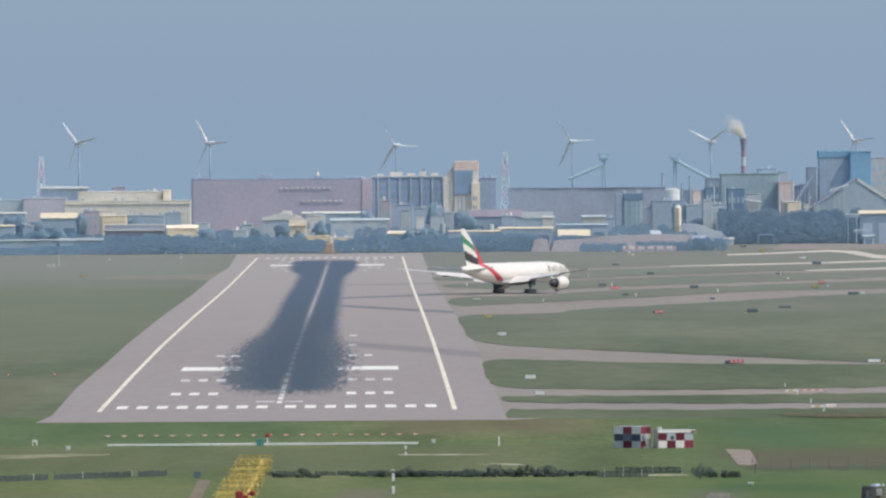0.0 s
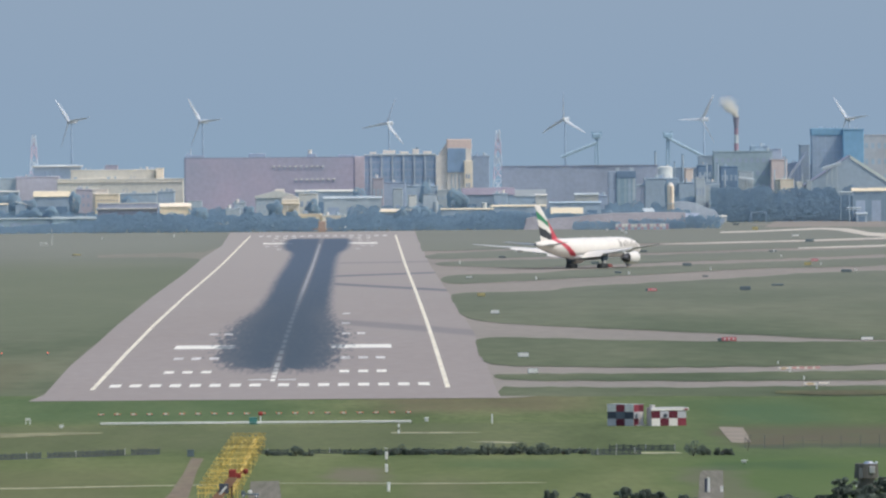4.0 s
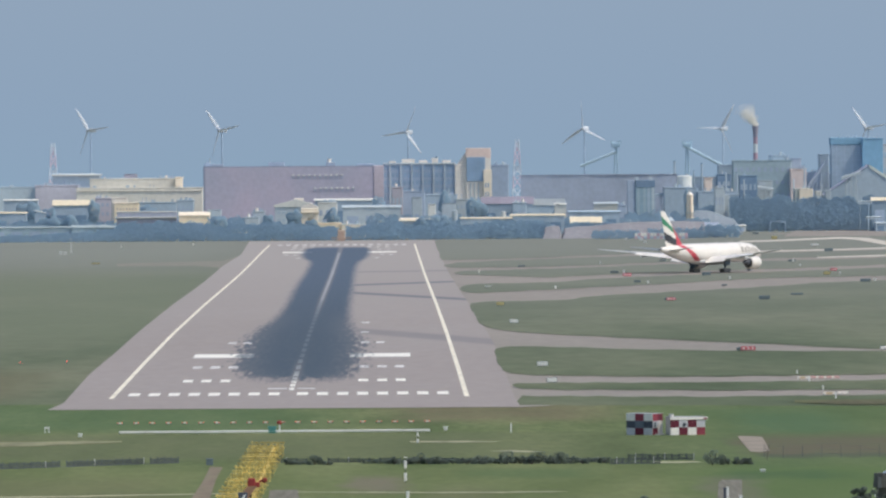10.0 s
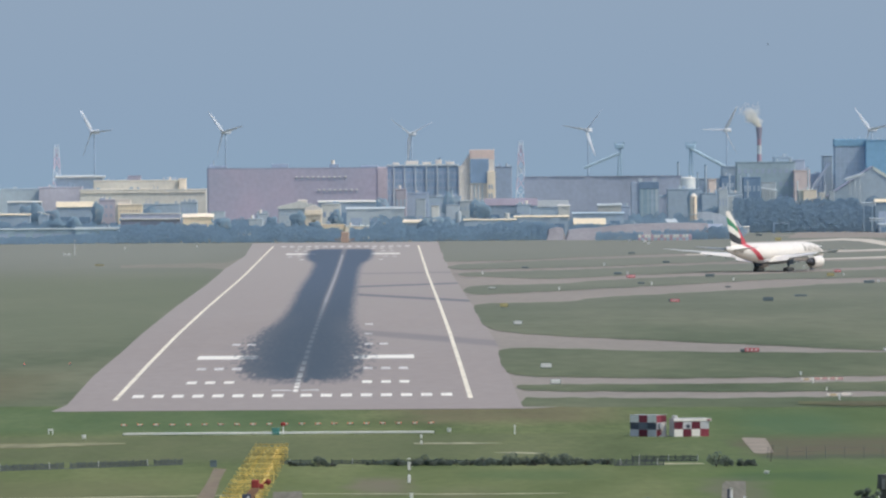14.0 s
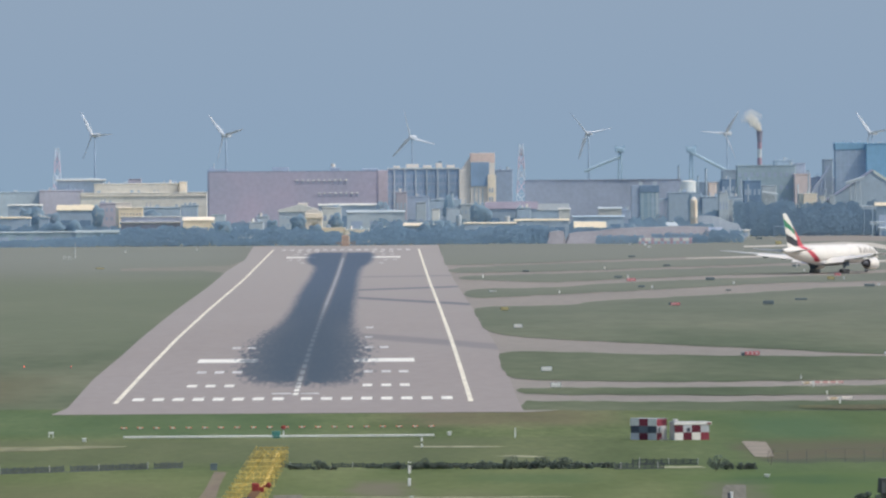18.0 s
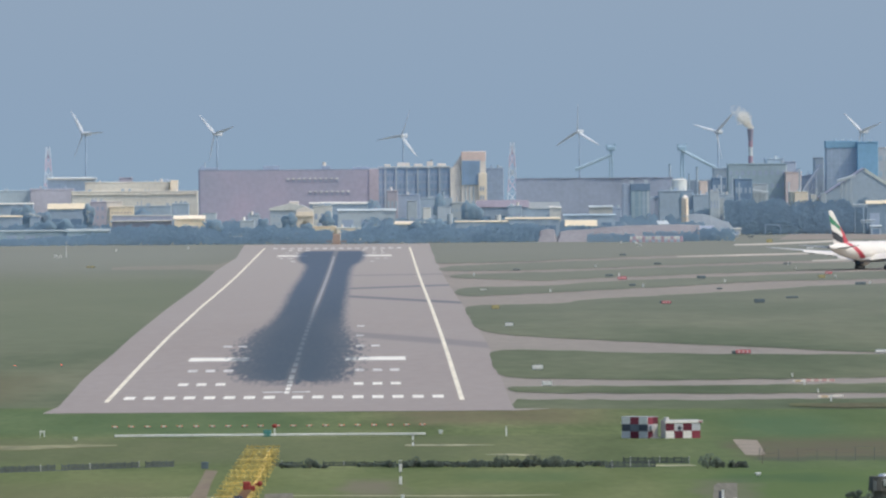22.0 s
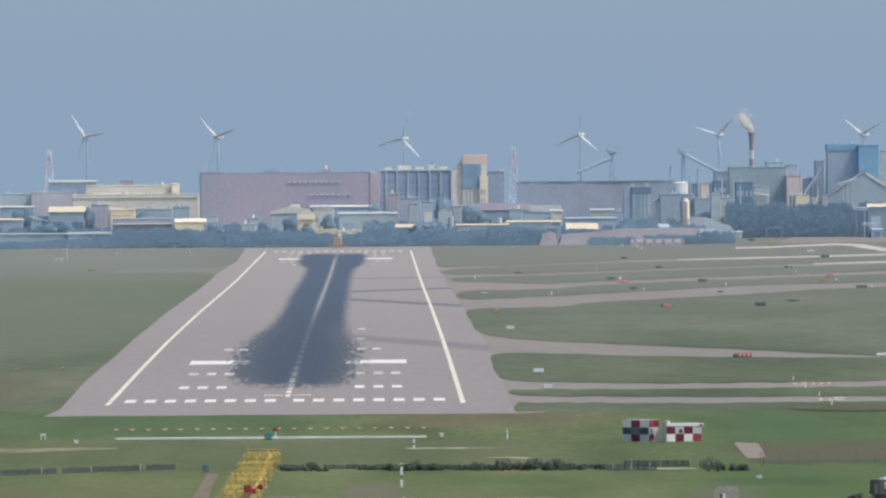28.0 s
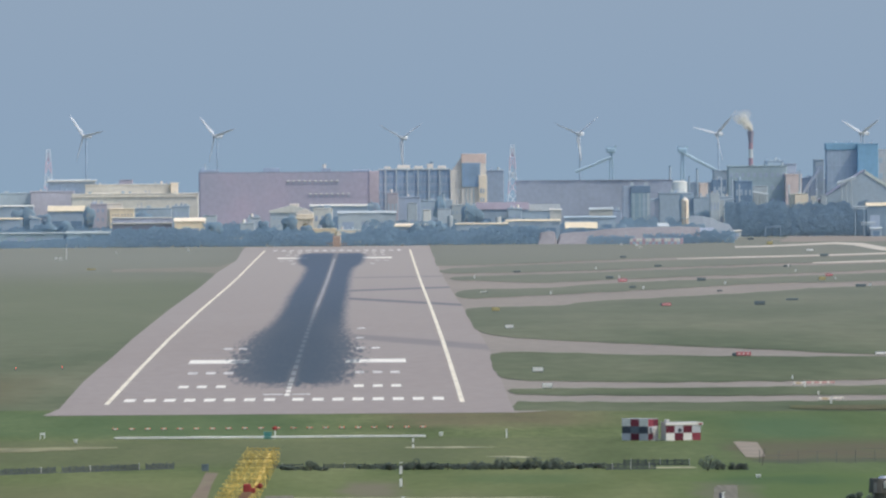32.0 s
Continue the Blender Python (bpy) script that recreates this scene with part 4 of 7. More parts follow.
def arch_house():
    X, Y = -15.2, 4160
    t = thing("arch_house", pose(X, Y, 0), "sunlit cream house with a deep cornice and an open arch", "house", "houses behind the trees")
    part("back_wall", boxes((-3.9, 3.7, 1.6, 8, 0, 11.4)), CREAM, t)
    for x0, x1 in ((-3.7, -1.4), (1.5, 3.6)):
        part("pier", boxes((x0, x1, 0, 1.59, 0, 10.9), bevel=0.12), CREAMLIT, t)
    ring = [(1.45 * math.cos(radians(a)), 7.6 + 1.5 * math.sin(radians(a))) for a in range(180, -1, -20)]
    bm = bmesh.new()
    prof = ring + [(1.46, 10.9), (-1.46, 10.9)]
    loft(bm, [[(x, y, z) for x, z in prof] for y in (0.05, 1.58)])
    part("arch", bm, CREAMLIT, t)
    part("cornice", boxes((-4.3, 4.0, -0.7, 8.3, 10.9, 11.9), (-4.0, 3.7, -0.4, 8.1, 11.9, 13.2), bevel=0.15), CREAMLIT, t, "deep cream cornice")
    bm = bmesh.new()
    loft(bm, [[(x, y, z) for x, z in ((-4.1, 13.2), (3.8, 13.2), (3.5, 13.9), (0.1, 15.5), (-3.6, 14.2))] for y in (-0.2, 8.0)])
    part("gable", bm, CREAM, t)


arch_house()


def round_window_office():
    X, Y = -99.2, 4240
    t = thing("factory_office", pose(X, Y, 0), "yellow factory office with a row of round windows", "building")
    part("wall", boxes((-4.9, 6.1, 0, 8, 0, 15.3), bevel=0.1), YELLOW, t)
    part("roof", boxes((-5.0, 6.3, -0.2, 8.2, 15.3, 15.7), bevel=0.08), CREAMLIT, t)
    part("tall_wing", boxes((-6.2, 0.8, 1.0, 9, 0, 17.6), bevel=0.1), CREAM, t, "taller cream wing behind")
    part("tall_roof", boxes((-6.4, 1.0, 0.8, 9.2, 17.6, 18.0), bevel=0.08), CREAM, t)
    pane = mesh("round_window", tubes(((0, -0.06, 0), (0, 0.05, 0), 0.36), seg=14), paint("umber_glazing", (0.51, 0.454, 0.432)))
    for k in range(7):
        ob = new("round_window", pane)
        ob.parent, ob.location = t, (-3.6 + k * 1.42, 0, 12.8)
    windows(t, [(-3.6 + k * 2.8, 0, 8.2, 1.5, 1.2) for k in range(4)], SLATE2)


round_window_office()


def lined_shed():
    X, Y, W = -88.0, 4180, 26.6
    t = thing("long_shed", pose(X, Y, 0), "long low mauve shed with white roof and white eaves line", "warehouse")
    part("wall", boxes((-W / 2, W / 2, 0, 10, 0, 11.7), bevel=0.05), paint("dusky_mauve_sheeting", (0.45, 0.471, 0.562)), t)
    part("roof", boxes((-W / 2 - 0.2, W / 2 + 0.2, -0.3, 10.2, 11.7, 12.05), bevel=0.06), WHITEWASH, t)
    for k in range(6):
        x0 = -W / 2 + k * W / 6
        part("eaves_sheet", boxes((x0, x0 + W / 6 - 0.05, -1.6, -0.01, 9.2 + 0.05 * (k % 2), 9.65 + 0.05 * (k % 2)), bevel=0.05), WHITEWASH, t, "white eaves sheet")
        part("door", boxes((x0 + 0.9, x0 + 3.4, -0.1, 0.02, 0, 6.5)), SLATE, t)
    windows(t, [(-W / 2 + (k + 0.5) * W / 9, 0, 10.2, 1.6, 0.7) for k in range(9)], MAUVEWALL)


lined_shed()


def lean_to():
    X, Y = -136.3, 4200
    t = thing("lean_to", pose(X, Y, 0), "small shed under a sloping white roof", "shed")
    part("wall", boxes((-2.2, 2.2, 0, 6, 0, 11.4)), SLATE2, t)
    bm = bmesh.new()
    loft(bm, [[(-2.6, y, 12.7), (2.6, y, 11.4), (2.6, y, 11.75), (-2.6, y, 13.05)] for y in (-0.4, 6.3)])
    part("roof", bm, WHITEWASH, t)
    part("door", boxes((-0.9, 0.9, -0.08, 0.02, 0, 2.4)), SLATE, t)


lean_to()


def kiln():
    X, Y = 156.41, 4260
    t = thing("kiln", pose(X, Y, 0), "sunlit yellow kiln tower with an orange pipe", "tower")
    part("wall", tubes(((0, 1.7, 0), (0, 1.7, 17.4), 1.75, 1.7), seg=10), CREAMLIT, t)
    part("cap", tubes(((0, 1.7, 17.4), (0, 1.7, 18.8), 1.7, 0.5), seg=10), CREAM, t)
    part("pipe", tubes(((0.25, -0.2, 0.2), (0.25, -0.2, 17.0), 0.3), seg=6), paint("rusty_pipe", (0.597, 0.497, 0.432)), t, "rusty orange pipe")
    part("platform", boxes((-2.2, 2.2, -0.5, 3.6, 9.0, 9.3)), SILVER, t)


kiln()

# ---------------------------------------------------------------- stacks, masts, tanks

def small_building(label, at, wall):
    building("small_building", label, *at, wall, floors=1, cols=max(1, int(at[2] / 2.5)), wsize=(0.4, 0.3), glass=SLATE, deep=5, parapet=0.25)


small_building("small pale shed at the works", (174.27, 4335, 5.74, 16.68), SILVER)
small_building("pale awning building at the works", (196.08, 4395, 6.88, 22.77), SILVER)
small_building("pale sunlit office at the works", (215.49, 4398, 6.35, 18.91), CREAMLIT)
small_building("small pale hut at the works", (220.66, 4390, 2.64, 17.87), WHITEWASH)
small_building("small pale hut at the works", (225.32, 4388, 2.64, 18.37), SILVER)
small_building("white tank house among the works", (39.1, 4230, 3.56, 13.96), WHITEWASH)
small_building("grey pump house among the works", (32.75, 4290, 4.64, 16.7), SILVER)
small_building("pale low office by the tower", (47.24, 4280, 6.44, 14.07), PALEBLUE)
small_building("hazy red tiled house behind the factory", (-103.15, 4490, 6.22, 27.52), paint("hazed_pink_tiles", (0.51, 0.489, 0.562)))
small_building("pale house between the sheds", (-58.22, 4200, 6.32, 12.36), SILVER)
small_building("small white house by the trees", (-54.84, 4140, 4.98, 8.3), PALEBLUE)


# earth bank with a track on it, covered stockpile, gate
def bank(name, label, category, prof, d0, d1, mat, seed):
    """A long mound; prof gives x, the height of its crest and the shift of its foot."""
    rnd = random.Random(seed)
    bm = bmesh.new()
    rings = []
    for x, h in prof:
        j = rnd.uniform(-0.08, 0.08)
        rings.append([(x, d0, 0.0), (x, d0 + (d1 - d0) * 0.25, h * 0.55 + j), (x, d0 + (d1 - d0) * 0.5, h + j), (x, d1 - (d1 - d0) * 0.3, h), (x, d1, 0.0)])
    loft(bm, rings)
    tagged(new(name, mesh(name, bm, mat)), label, category)


BUFF = paint("buff_earth", (0.285, 0.28, 0.30), vary=0.14)
bank("earth_bank", "buff earth bank carrying a track to the works", "earth bank", [(94.43, 1.57), (95.67, 4.49), (99.82, 5.19), (107.15, 5.38), (114.48, 6.3), (124.25, 6.96), (134.01, 7.14), (146.22, 7.29), (155.98, 6.97)], 4052, 4066, BUFF, 3)
bank("earth_bank", "short buff earth heap by the field", "earth bank", [(85.92, 1.85), (87.16, 5.02), (90.1, 5.73), (93.27, 5.46), (94.22, 1.79)], 4054, 4064, BUFF, 4)
bank("covered_stockpile", "low rounded stockpile under grey sheets", "stockpile", [(156.77, 1.85), (158.12, 9.58), (161.47, 10.07), (165.34, 9.91), (168.44, 9.25), (171.26, 7.94), (174.35, 6.88), (177.44, 6.08), (179.48, 2.71)], 4260, 4315, paint("grey_sheeting", (0.255, 0.30, 0.34)), 5)


def pipe_bridge(X, Y, W, H, label):
    t = thing("pipe_bridge", pose(X, Y, 0), label, "pipe bridge", "pipe bridges of the works")
    for s in (-1, 1):
        part("post", tubes(((s * W / 2, 0, 0), (s * W / 2, 0, H), 0.15), seg=8), SLATE2, t)
    part("pipe", tubes(((-W / 2 - 1.2, 0, H), (W / 2 + 2.0, 0, H), 0.35), seg=8), SILVER, t)
    part("pipe", tubes(((-W / 2 - 1.2, 0.9, H - 1.0), (W / 2 + 2.0, 0.9, H - 1.0), 0.25), seg=8), SLATE2, t)


pipe_bridge(236.99, 4290, 3.87, 13.64, "pale pipe bridge in front of the wood")
pipe_bridge(240.14, 4280, 3.61, 6.48, "low pale pipe bridge in front of the wood")
low_shed("store", "small white-roofed store before the wood", (244.38, 4285, 4.89, 4.09), SHADEWALL, SILVER, 0.5)


def rail_gate():
    X, Y, W, H = 197.44, 4290, 6.97, 4.64
    t = thing("rail_gate", pose(X, Y, 0), "pale rectangular gate frame before the wood", "gate")
    for s in (-1, 1):
        part("post", boxes((s * W / 2 - 0.12, s * W / 2 + 0.12, -0.12, 0.12, 0, H)), SLATE, t)
    part("crossbar", boxes((-W / 2 - 0.12, W / 2 + 0.12, -0.12, 0.12, H, H + 0.25)), SLATE, t)


rail_gate()


# crowded small houses and stores between the sheds
def cottage(rnd, x, y, h):
    w, deep = rnd.uniform(3.0, 8.0), rnd.uniform(5, 8)
    wall = rnd.choice((CREAM, PALEBLUE, SLATE2, SLATE2, SHADEWALL, SILVER, MAUVEWALL))
    roof, hue = rnd.choice(((REDROOF, "hazy red"), (STRAW, "straw-coloured"), (SILVER, "zinc"), (SLATE, "slate-grey"), (MAUVEWALL, "mauve-grey"), (PALEROOF, "dull pale")))
    t = thing("cottage", pose(x, y, 0, 0, 0, rnd.uniform(-12, 12)), "small village house with " + hue + " roof", "house", "houses behind the trees")
    e = h - rnd.uniform(0.8, 1.8)
    part("wall", boxes((-w / 2, w / 2, 0, deep, 0, e)), wall, t)
    bm = bmesh.new()
    if rnd.random() < 0.5:
        loft(bm, [[(-w / 2 - 0.3, -0.3, e), (w / 2 + 0.3, -0.3, e), (w / 2 + 0.3, -0.3, e + 0.15), (0, -0.3, h), (-w / 2 - 0.3, -0.3, e + 0.15)], [(-w / 2 - 0.3, deep, e), (w / 2 + 0.3, deep, e), (w / 2 + 0.3, deep, e + 0.15), (0, deep, h), (-w / 2 - 0.3, deep, e + 0.15)]])
    else:
        loft(bm, [[(x0, -0.4, e), (x0, deep / 2, h), (x0, deep + 0.3, e), (x0, deep + 0.3, e - 0.15), (x0, -0.4, e - 0.15)] for x0 in (-w / 2 - 0.3, w / 2 + 0.3)])
    part("roof", bm, roof, t)
    for k in range(max(1, int(w / 2.5))):
        a = -w / 2 + (k + 0.5) * w / max(1, int(w / 2.5))
        for z in (1.2, 4.0, 6.8):
            if z + 1.3 < e:
                part("window", boxes((a - 0.45, a + 0.45, -0.08, 0.03, z, z + 1.1)), SLATE, t)
    part("door", boxes((w / 2 - 1.4, w / 2 - 0.5, -0.07, 0.03, 0, 2.0)), SLATE, t)
    if rnd.random() < 0.5:
        part("water_tank", tubes(((w * 0.2, deep / 2, e), (w * 0.2, deep / 2, h + 0.5), 0.5), seg=10), SILVER, t)


rnd = random.Random(77)
for k in range(30):
    x = rnd.uniform(-155, -2) if k % 5 < 3 else rnd.uniform(22, 165)
    y = rnd.uniform(4130, 4240)
    cottage(rnd, x, y, rnd.uniform(3.6, 5.5) + (y - 4112) * 0.02)


def lattice_mast(X, Y, H, w, label):
    t = thing("lattice_mast", pose(X, Y, 0), label, "mast", "red and white masts")
    n = 7
    for k in range(n):
        z0, z1 = H * k / n, H * (k + 1) / n
        a, b = w * (1 - 0.75 * k / n) / 2, w * (1 - 0.75 * (k + 1) / n) / 2
        bm = bmesh.new()
        for sx in (-1, 1):
            for sy in (-1, 1):
                tube(bm, (sx * a, sy * a, z0), (sx * b, sy * b, z1), 0.3, 0.28, 5)
            tube(bm, (sx * a, -a, z0), (-sx * b, -b, z1), 0.22, 0.22, 4)
            tube(bm, (sx * a, a, z0), (-sx * b, b, z1), 0.22, 0.22, 4)
        box(bm, -b, b, -b, b, z1 - 0.15, z1)
        part("mast_section", bm, LATTICE_RED if k % 2 else LATTICE_WHITE, t)
    part("antenna", boxes((-0.9, 0.9, -0.5, 0.5, H * 0.62, H * 0.68)), LATTICE_WHITE, t)
    part("antenna", boxes((-0.6, 0.6, -0.5, 0.5, H * 0.86, H * 0.95)), LATTICE_RED, t)


lattice_mast(84.66, 4700, 43.17, 6.5, "faint red and white lattice radio mast")
lattice_mast(-147.45, 4700, 42.61, 6.5, "faint red and white lattice radio mast")


def stack(X, Y, H, r, bands, label, name="chimney"):
    t = thing(name, pose(X, Y, 0), label, "chimney")
    z = 0.0
    for k, (h, m) in enumerate(bands):
        f0, f1 = 1 - 0.28 * z / H, 1 - 0.28 * min(1, (z + h) / H)
        part("stack_section", tubes(((0, 0, z), (0, 0, z + h), r * f0, r * f1), seg=16), m, t, smooth=False)
        z += h
    part("rim", tubes(((0, 0, H), (0, 0, H + 0.3), r * 0.8, r * 0.85), seg=16), DARKSTEEL, t)
    return t


CH = (197.99, 4550, 48.63)
SOOTY = paint("sooty_red", (0.311, 0.303, 0.366))
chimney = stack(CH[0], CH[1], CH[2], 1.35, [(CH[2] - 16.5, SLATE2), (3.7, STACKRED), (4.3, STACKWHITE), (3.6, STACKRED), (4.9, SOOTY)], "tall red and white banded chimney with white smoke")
part("flared_crown", tubes(((0, 0, CH[2] - 5.4), (0, 0, CH[2] + 0.25), 1.02, 1.6), seg=16), SOOTY, chimney, "sooty flared crown")
for X, Y, H, r, label in (
    (159.05, 4560, 31.92, 0.75, "thin dark chimney of the works"),
    (171.52, 4540, 30.51, 0.75, "thin dark chimney of the works"),
    (167.67, 4540, 26.99, 0.5, "thin grey flue of the works"),
    (184.03, 4425, 26.46, 0.6, "pale flue pipe of the works"),
    (218.49, 4480, 29.51, 0.5, "pale flue pipe of the works"),
    (42.82, 4480, 34.84, 0.9, "dark chimney behind the block"),
    (47.27, 4330, 20.77, 0.8, "dark vent stack of the works"),
):
    stack(X, Y, H, r, [(H * 0.5, SLATE), (H * 0.5, SLATE2)], label)


def silo(X, Y, H, r, mat, label):
    t = thing("silo", pose(X, Y, 0), label, "silo")
    part("shell", tubes(((0, 0, 0), (0, 0, H - r * 0.15), r), seg=24), mat, t)
    part("cone_roof", tubes(((0, 0, H - r * 0.15), (0, 0, H), r, r * 0.6), seg=24), mat, t)
    for k in range(1, 4):
        part("hoop", tubes(((0, 0, H * k / 4), (0, 0, H * k / 4 + 0.2), r + 0.06), seg=24), SILVER, t)


silo(158.78, 4410, 25.64, 3.58, paint("pale_silo", (0.684, 0.697, 0.658)), "pale round storage silo of the works")
silo(70.47, 4160, 11.22, 1.13, WHITEWASH, "small white water tank of the works")
silo(49.27, 4200, 11.57, 1.2, SILVER, "small grey tank of the works")


# ship unloaders with conveyors by the harbour
def unloader(X, Y, H, x1, z1, z0, label):
    t = thing("unloader_crane", pose(X, Y, 0), label, "crane")
    part("head", boxes((-2.3, 2.3, -1.5, 1.5, H - 3.0, H - 0.6), bevel=0.4), CRANEBLUE, t)
    part("head_top", boxes((-2.7, -1.2, -1, 1, H - 0.9, H + 0.2), (0.8, 2.6, -1, 1, H - 0.9, H + 0.4), (-0.5, 0.3, -1, 1, H - 1, H)), CRANEBLUE, t)
    for sx in (-1, 1):
        part("leg", tubes(((sx * 0.4, 0, H - 3.0), (sx * 1.7, 0, 0), 0.36, 0.36), seg=6), CRANEBLUE, t)
    part("brace", tubes(((-0.8, 0, H * 0.55), (0.8, 0, H * 0.55), 0.25), seg=6), SLATE2, t)
    part("conveyor", tubes(((0, -1, z0), (x1 - X, -1, z1), 0.75, 0.75), seg=6), CONVEYOR, t, "pale blue covered conveyor")


unloader(134.63, 4720, 41.67, 116.66, 29.31, 36.58, "blue ship unloader with sloping conveyor")
unloader(170.41, 4720, 41.41, 187.64, 29.36, 38.56, "blue ship unloader with sloping conveyor")


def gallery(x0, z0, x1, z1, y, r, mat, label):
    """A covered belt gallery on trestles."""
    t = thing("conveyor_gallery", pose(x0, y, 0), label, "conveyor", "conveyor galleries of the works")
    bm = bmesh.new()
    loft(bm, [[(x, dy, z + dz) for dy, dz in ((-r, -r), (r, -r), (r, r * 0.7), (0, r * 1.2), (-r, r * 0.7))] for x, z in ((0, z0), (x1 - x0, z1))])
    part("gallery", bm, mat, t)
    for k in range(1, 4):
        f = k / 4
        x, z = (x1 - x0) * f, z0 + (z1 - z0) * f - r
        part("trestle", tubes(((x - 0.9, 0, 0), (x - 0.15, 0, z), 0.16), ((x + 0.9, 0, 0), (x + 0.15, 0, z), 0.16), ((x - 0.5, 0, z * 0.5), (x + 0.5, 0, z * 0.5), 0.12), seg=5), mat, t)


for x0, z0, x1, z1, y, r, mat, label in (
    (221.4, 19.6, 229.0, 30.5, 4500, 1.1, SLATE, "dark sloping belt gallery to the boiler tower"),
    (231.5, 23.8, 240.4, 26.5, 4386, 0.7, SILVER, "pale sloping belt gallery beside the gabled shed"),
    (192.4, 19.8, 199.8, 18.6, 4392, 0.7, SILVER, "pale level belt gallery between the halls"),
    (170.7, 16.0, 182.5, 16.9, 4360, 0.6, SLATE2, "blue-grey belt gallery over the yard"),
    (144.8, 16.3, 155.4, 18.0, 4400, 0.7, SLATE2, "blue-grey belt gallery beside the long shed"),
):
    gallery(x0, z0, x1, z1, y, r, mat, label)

for X, Y, H in ((178.24, 4405, 26.57), (186.69, 4405, 23.33), (210.01, 4405, 23.16), (222.5, 4395, 21), (168.3, 4395, 19.54)):
    t = thing("flue_pipe", pose(X, Y, 0), "slender pale flue pipe with brackets at the works", "pipe", "flue pipes of the works")
    part("pipe", tubes(((0, 0, 0), (0, 0, H), 0.38, 0.34), seg=10), SILVER, t)
    part("cap", tubes(((0, 0, H), (0, 0, H + 0.35), 0.5, 0.2), seg=10), SLATE, t)
    for k in (0.4, 0.6, 0.8):
        part("bracket", boxes((-0.9, 0.9, -0.1, 0.5, H * k, H * k + 0.15)), SLATE, t)


# ---------------------------------------------------------------- wind turbines
def blade(L):
    bm = bmesh.new()
    rings = []
    for s, c, th in ((0.0, 0.035, 0.035), (0.05, 0.045, 0.032), (0.2, 0.085, 0.022), (0.5, 0.060, 0.013), (0.8, 0.040, 0.008), (1.0, 0.010, 0.003)):
        rings.append([(s * L, th * L * math.sin(a), (c * math.cos(a) - 0.3 * (c - 0.035)) * L * 0.9) for a in (k * math.pi / 4 for k in range(8))])
    loft(bm, rings)
    return bm


ROTORS = []
# translucent so shaded blades near the sky's tone, in place of haze
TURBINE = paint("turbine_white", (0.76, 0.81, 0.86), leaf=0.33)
# tower colour drawn towards the sky, haze included
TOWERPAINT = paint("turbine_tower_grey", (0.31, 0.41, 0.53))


def turbine(X, Y, H, L, yaw, pitch, label):
    t = thing("wind_turbine", pose(X - 2.2 * math.sin(radians(yaw)), Y, 0, 0, 0, yaw), label, "wind turbine", "wind turbines on the coast")
    part("tower", tubes(((0, 0, 0), (0, 0, H - 0.5), 0.62, 0.36), seg=12), TOWERPAINT, t, smooth=True)
    part("nacelle", boxes((-1.15, 1.15, -1.7, 3.4, H - 1.0, H + 1.0), bevel=0.45), TURBINE, t)
    r = new("rotor")
    r.parent, r.location = t, (0, -2.2, H)
    hub = bmesh.new()
    bmesh.ops.create_uvsphere(hub, u_segments=12, v_segments=8, radius=1.1)
    part("hub", hub, TURBINE, r, smooth=True)
    me = mesh("blade", blade(L), TURBINE, True)
    for k in range(3):
        b = new("blade", me)
        b.parent = r
        b.matrix_basis = pose(0, 0, 0, 0, -120 * k, 0) @ pose(0, 0, 0, pitch, 0, 0)
    ROTORS.append(r)
    return t


for (X, Y, H), yaw, pitch in (((-132.97, 4800, 49.11), -40, 58), ((-65.99, 4800, 48.62), -40, 58), ((29.63, 4820, 47.06), -25, -58), ((120.1, 4820, 48.43), -25, -58), ((191.5, 4830, 47.92), -30, 58), ((266.4, 4840, 47.67), -40, 58)):
    turbine(X, Y, H, 14.2, yaw, pitch, "white three-bladed wind turbine in the haze")


# ---------------------------------------------------------------- trees
def soft(me, centres, lean=(0.0, -0.25, 2.4)):
    """Bends leaf normals out from the clump's centre and along lean, to even their shading."""
    co = np.empty(len(me.vertices) * 3)
    me.vertices.foreach_get("co", co)
    out = co.reshape(-1, 3) - np.asarray(centres)
    out /= np.maximum(np.linalg.norm(out, axis=1), 1e-6)[:, None]
    out += lean
    out /= np.linalg.norm(out, axis=1)[:, None]
    for p in me.polygons:
        p.use_smooth = True
    me.normals_split_custom_set_from_vertices([tuple(v) for v in out])


def leaf_faces(name, p, size, mat, g, facing=False):
    """One ragged leaf face at each point; facing ones are turned to the camera."""
    if facing:
        a = np.cross(g.normal(size=p.shape) * 0.45 + (0.0, -1.0, 0.5), g.normal(size=p.shape))
        b = np.cross(g.normal(size=p.shape) * 0.3 + (0.0, -1.0, 0.5), a)
    else:
        a = g.normal(size=p.shape)
        b = np.cross(a, g.normal(size=p.shape))
    a /= np.linalg.norm(a, axis=1)[:, None]
    b /= np.linalg.norm(b, axis=1)[:, None]
    # every leaf is wound so that its front faces the camera
    b *= np.where(np.cross(a, b)[:, 1] > 0, -1.0, 1.0)[:, None]
    a *= (size * g.uniform(0.6, 1.3, len(p)))[:, None]
    b *= (size * g.uniform(0.5, 1.1, len(p)))[:, None]
    verts = np.stack([p - a, p - b * 0.6, p + a * 0.8, p + b], 1).reshape(-1, 3)
    me = bpy.data.meshes.new(name)
    me.from_pydata(verts.tolist(), [], np.arange(len(verts)).reshape(-1, 4).tolist())
    me.materials.append(mat)
    return me


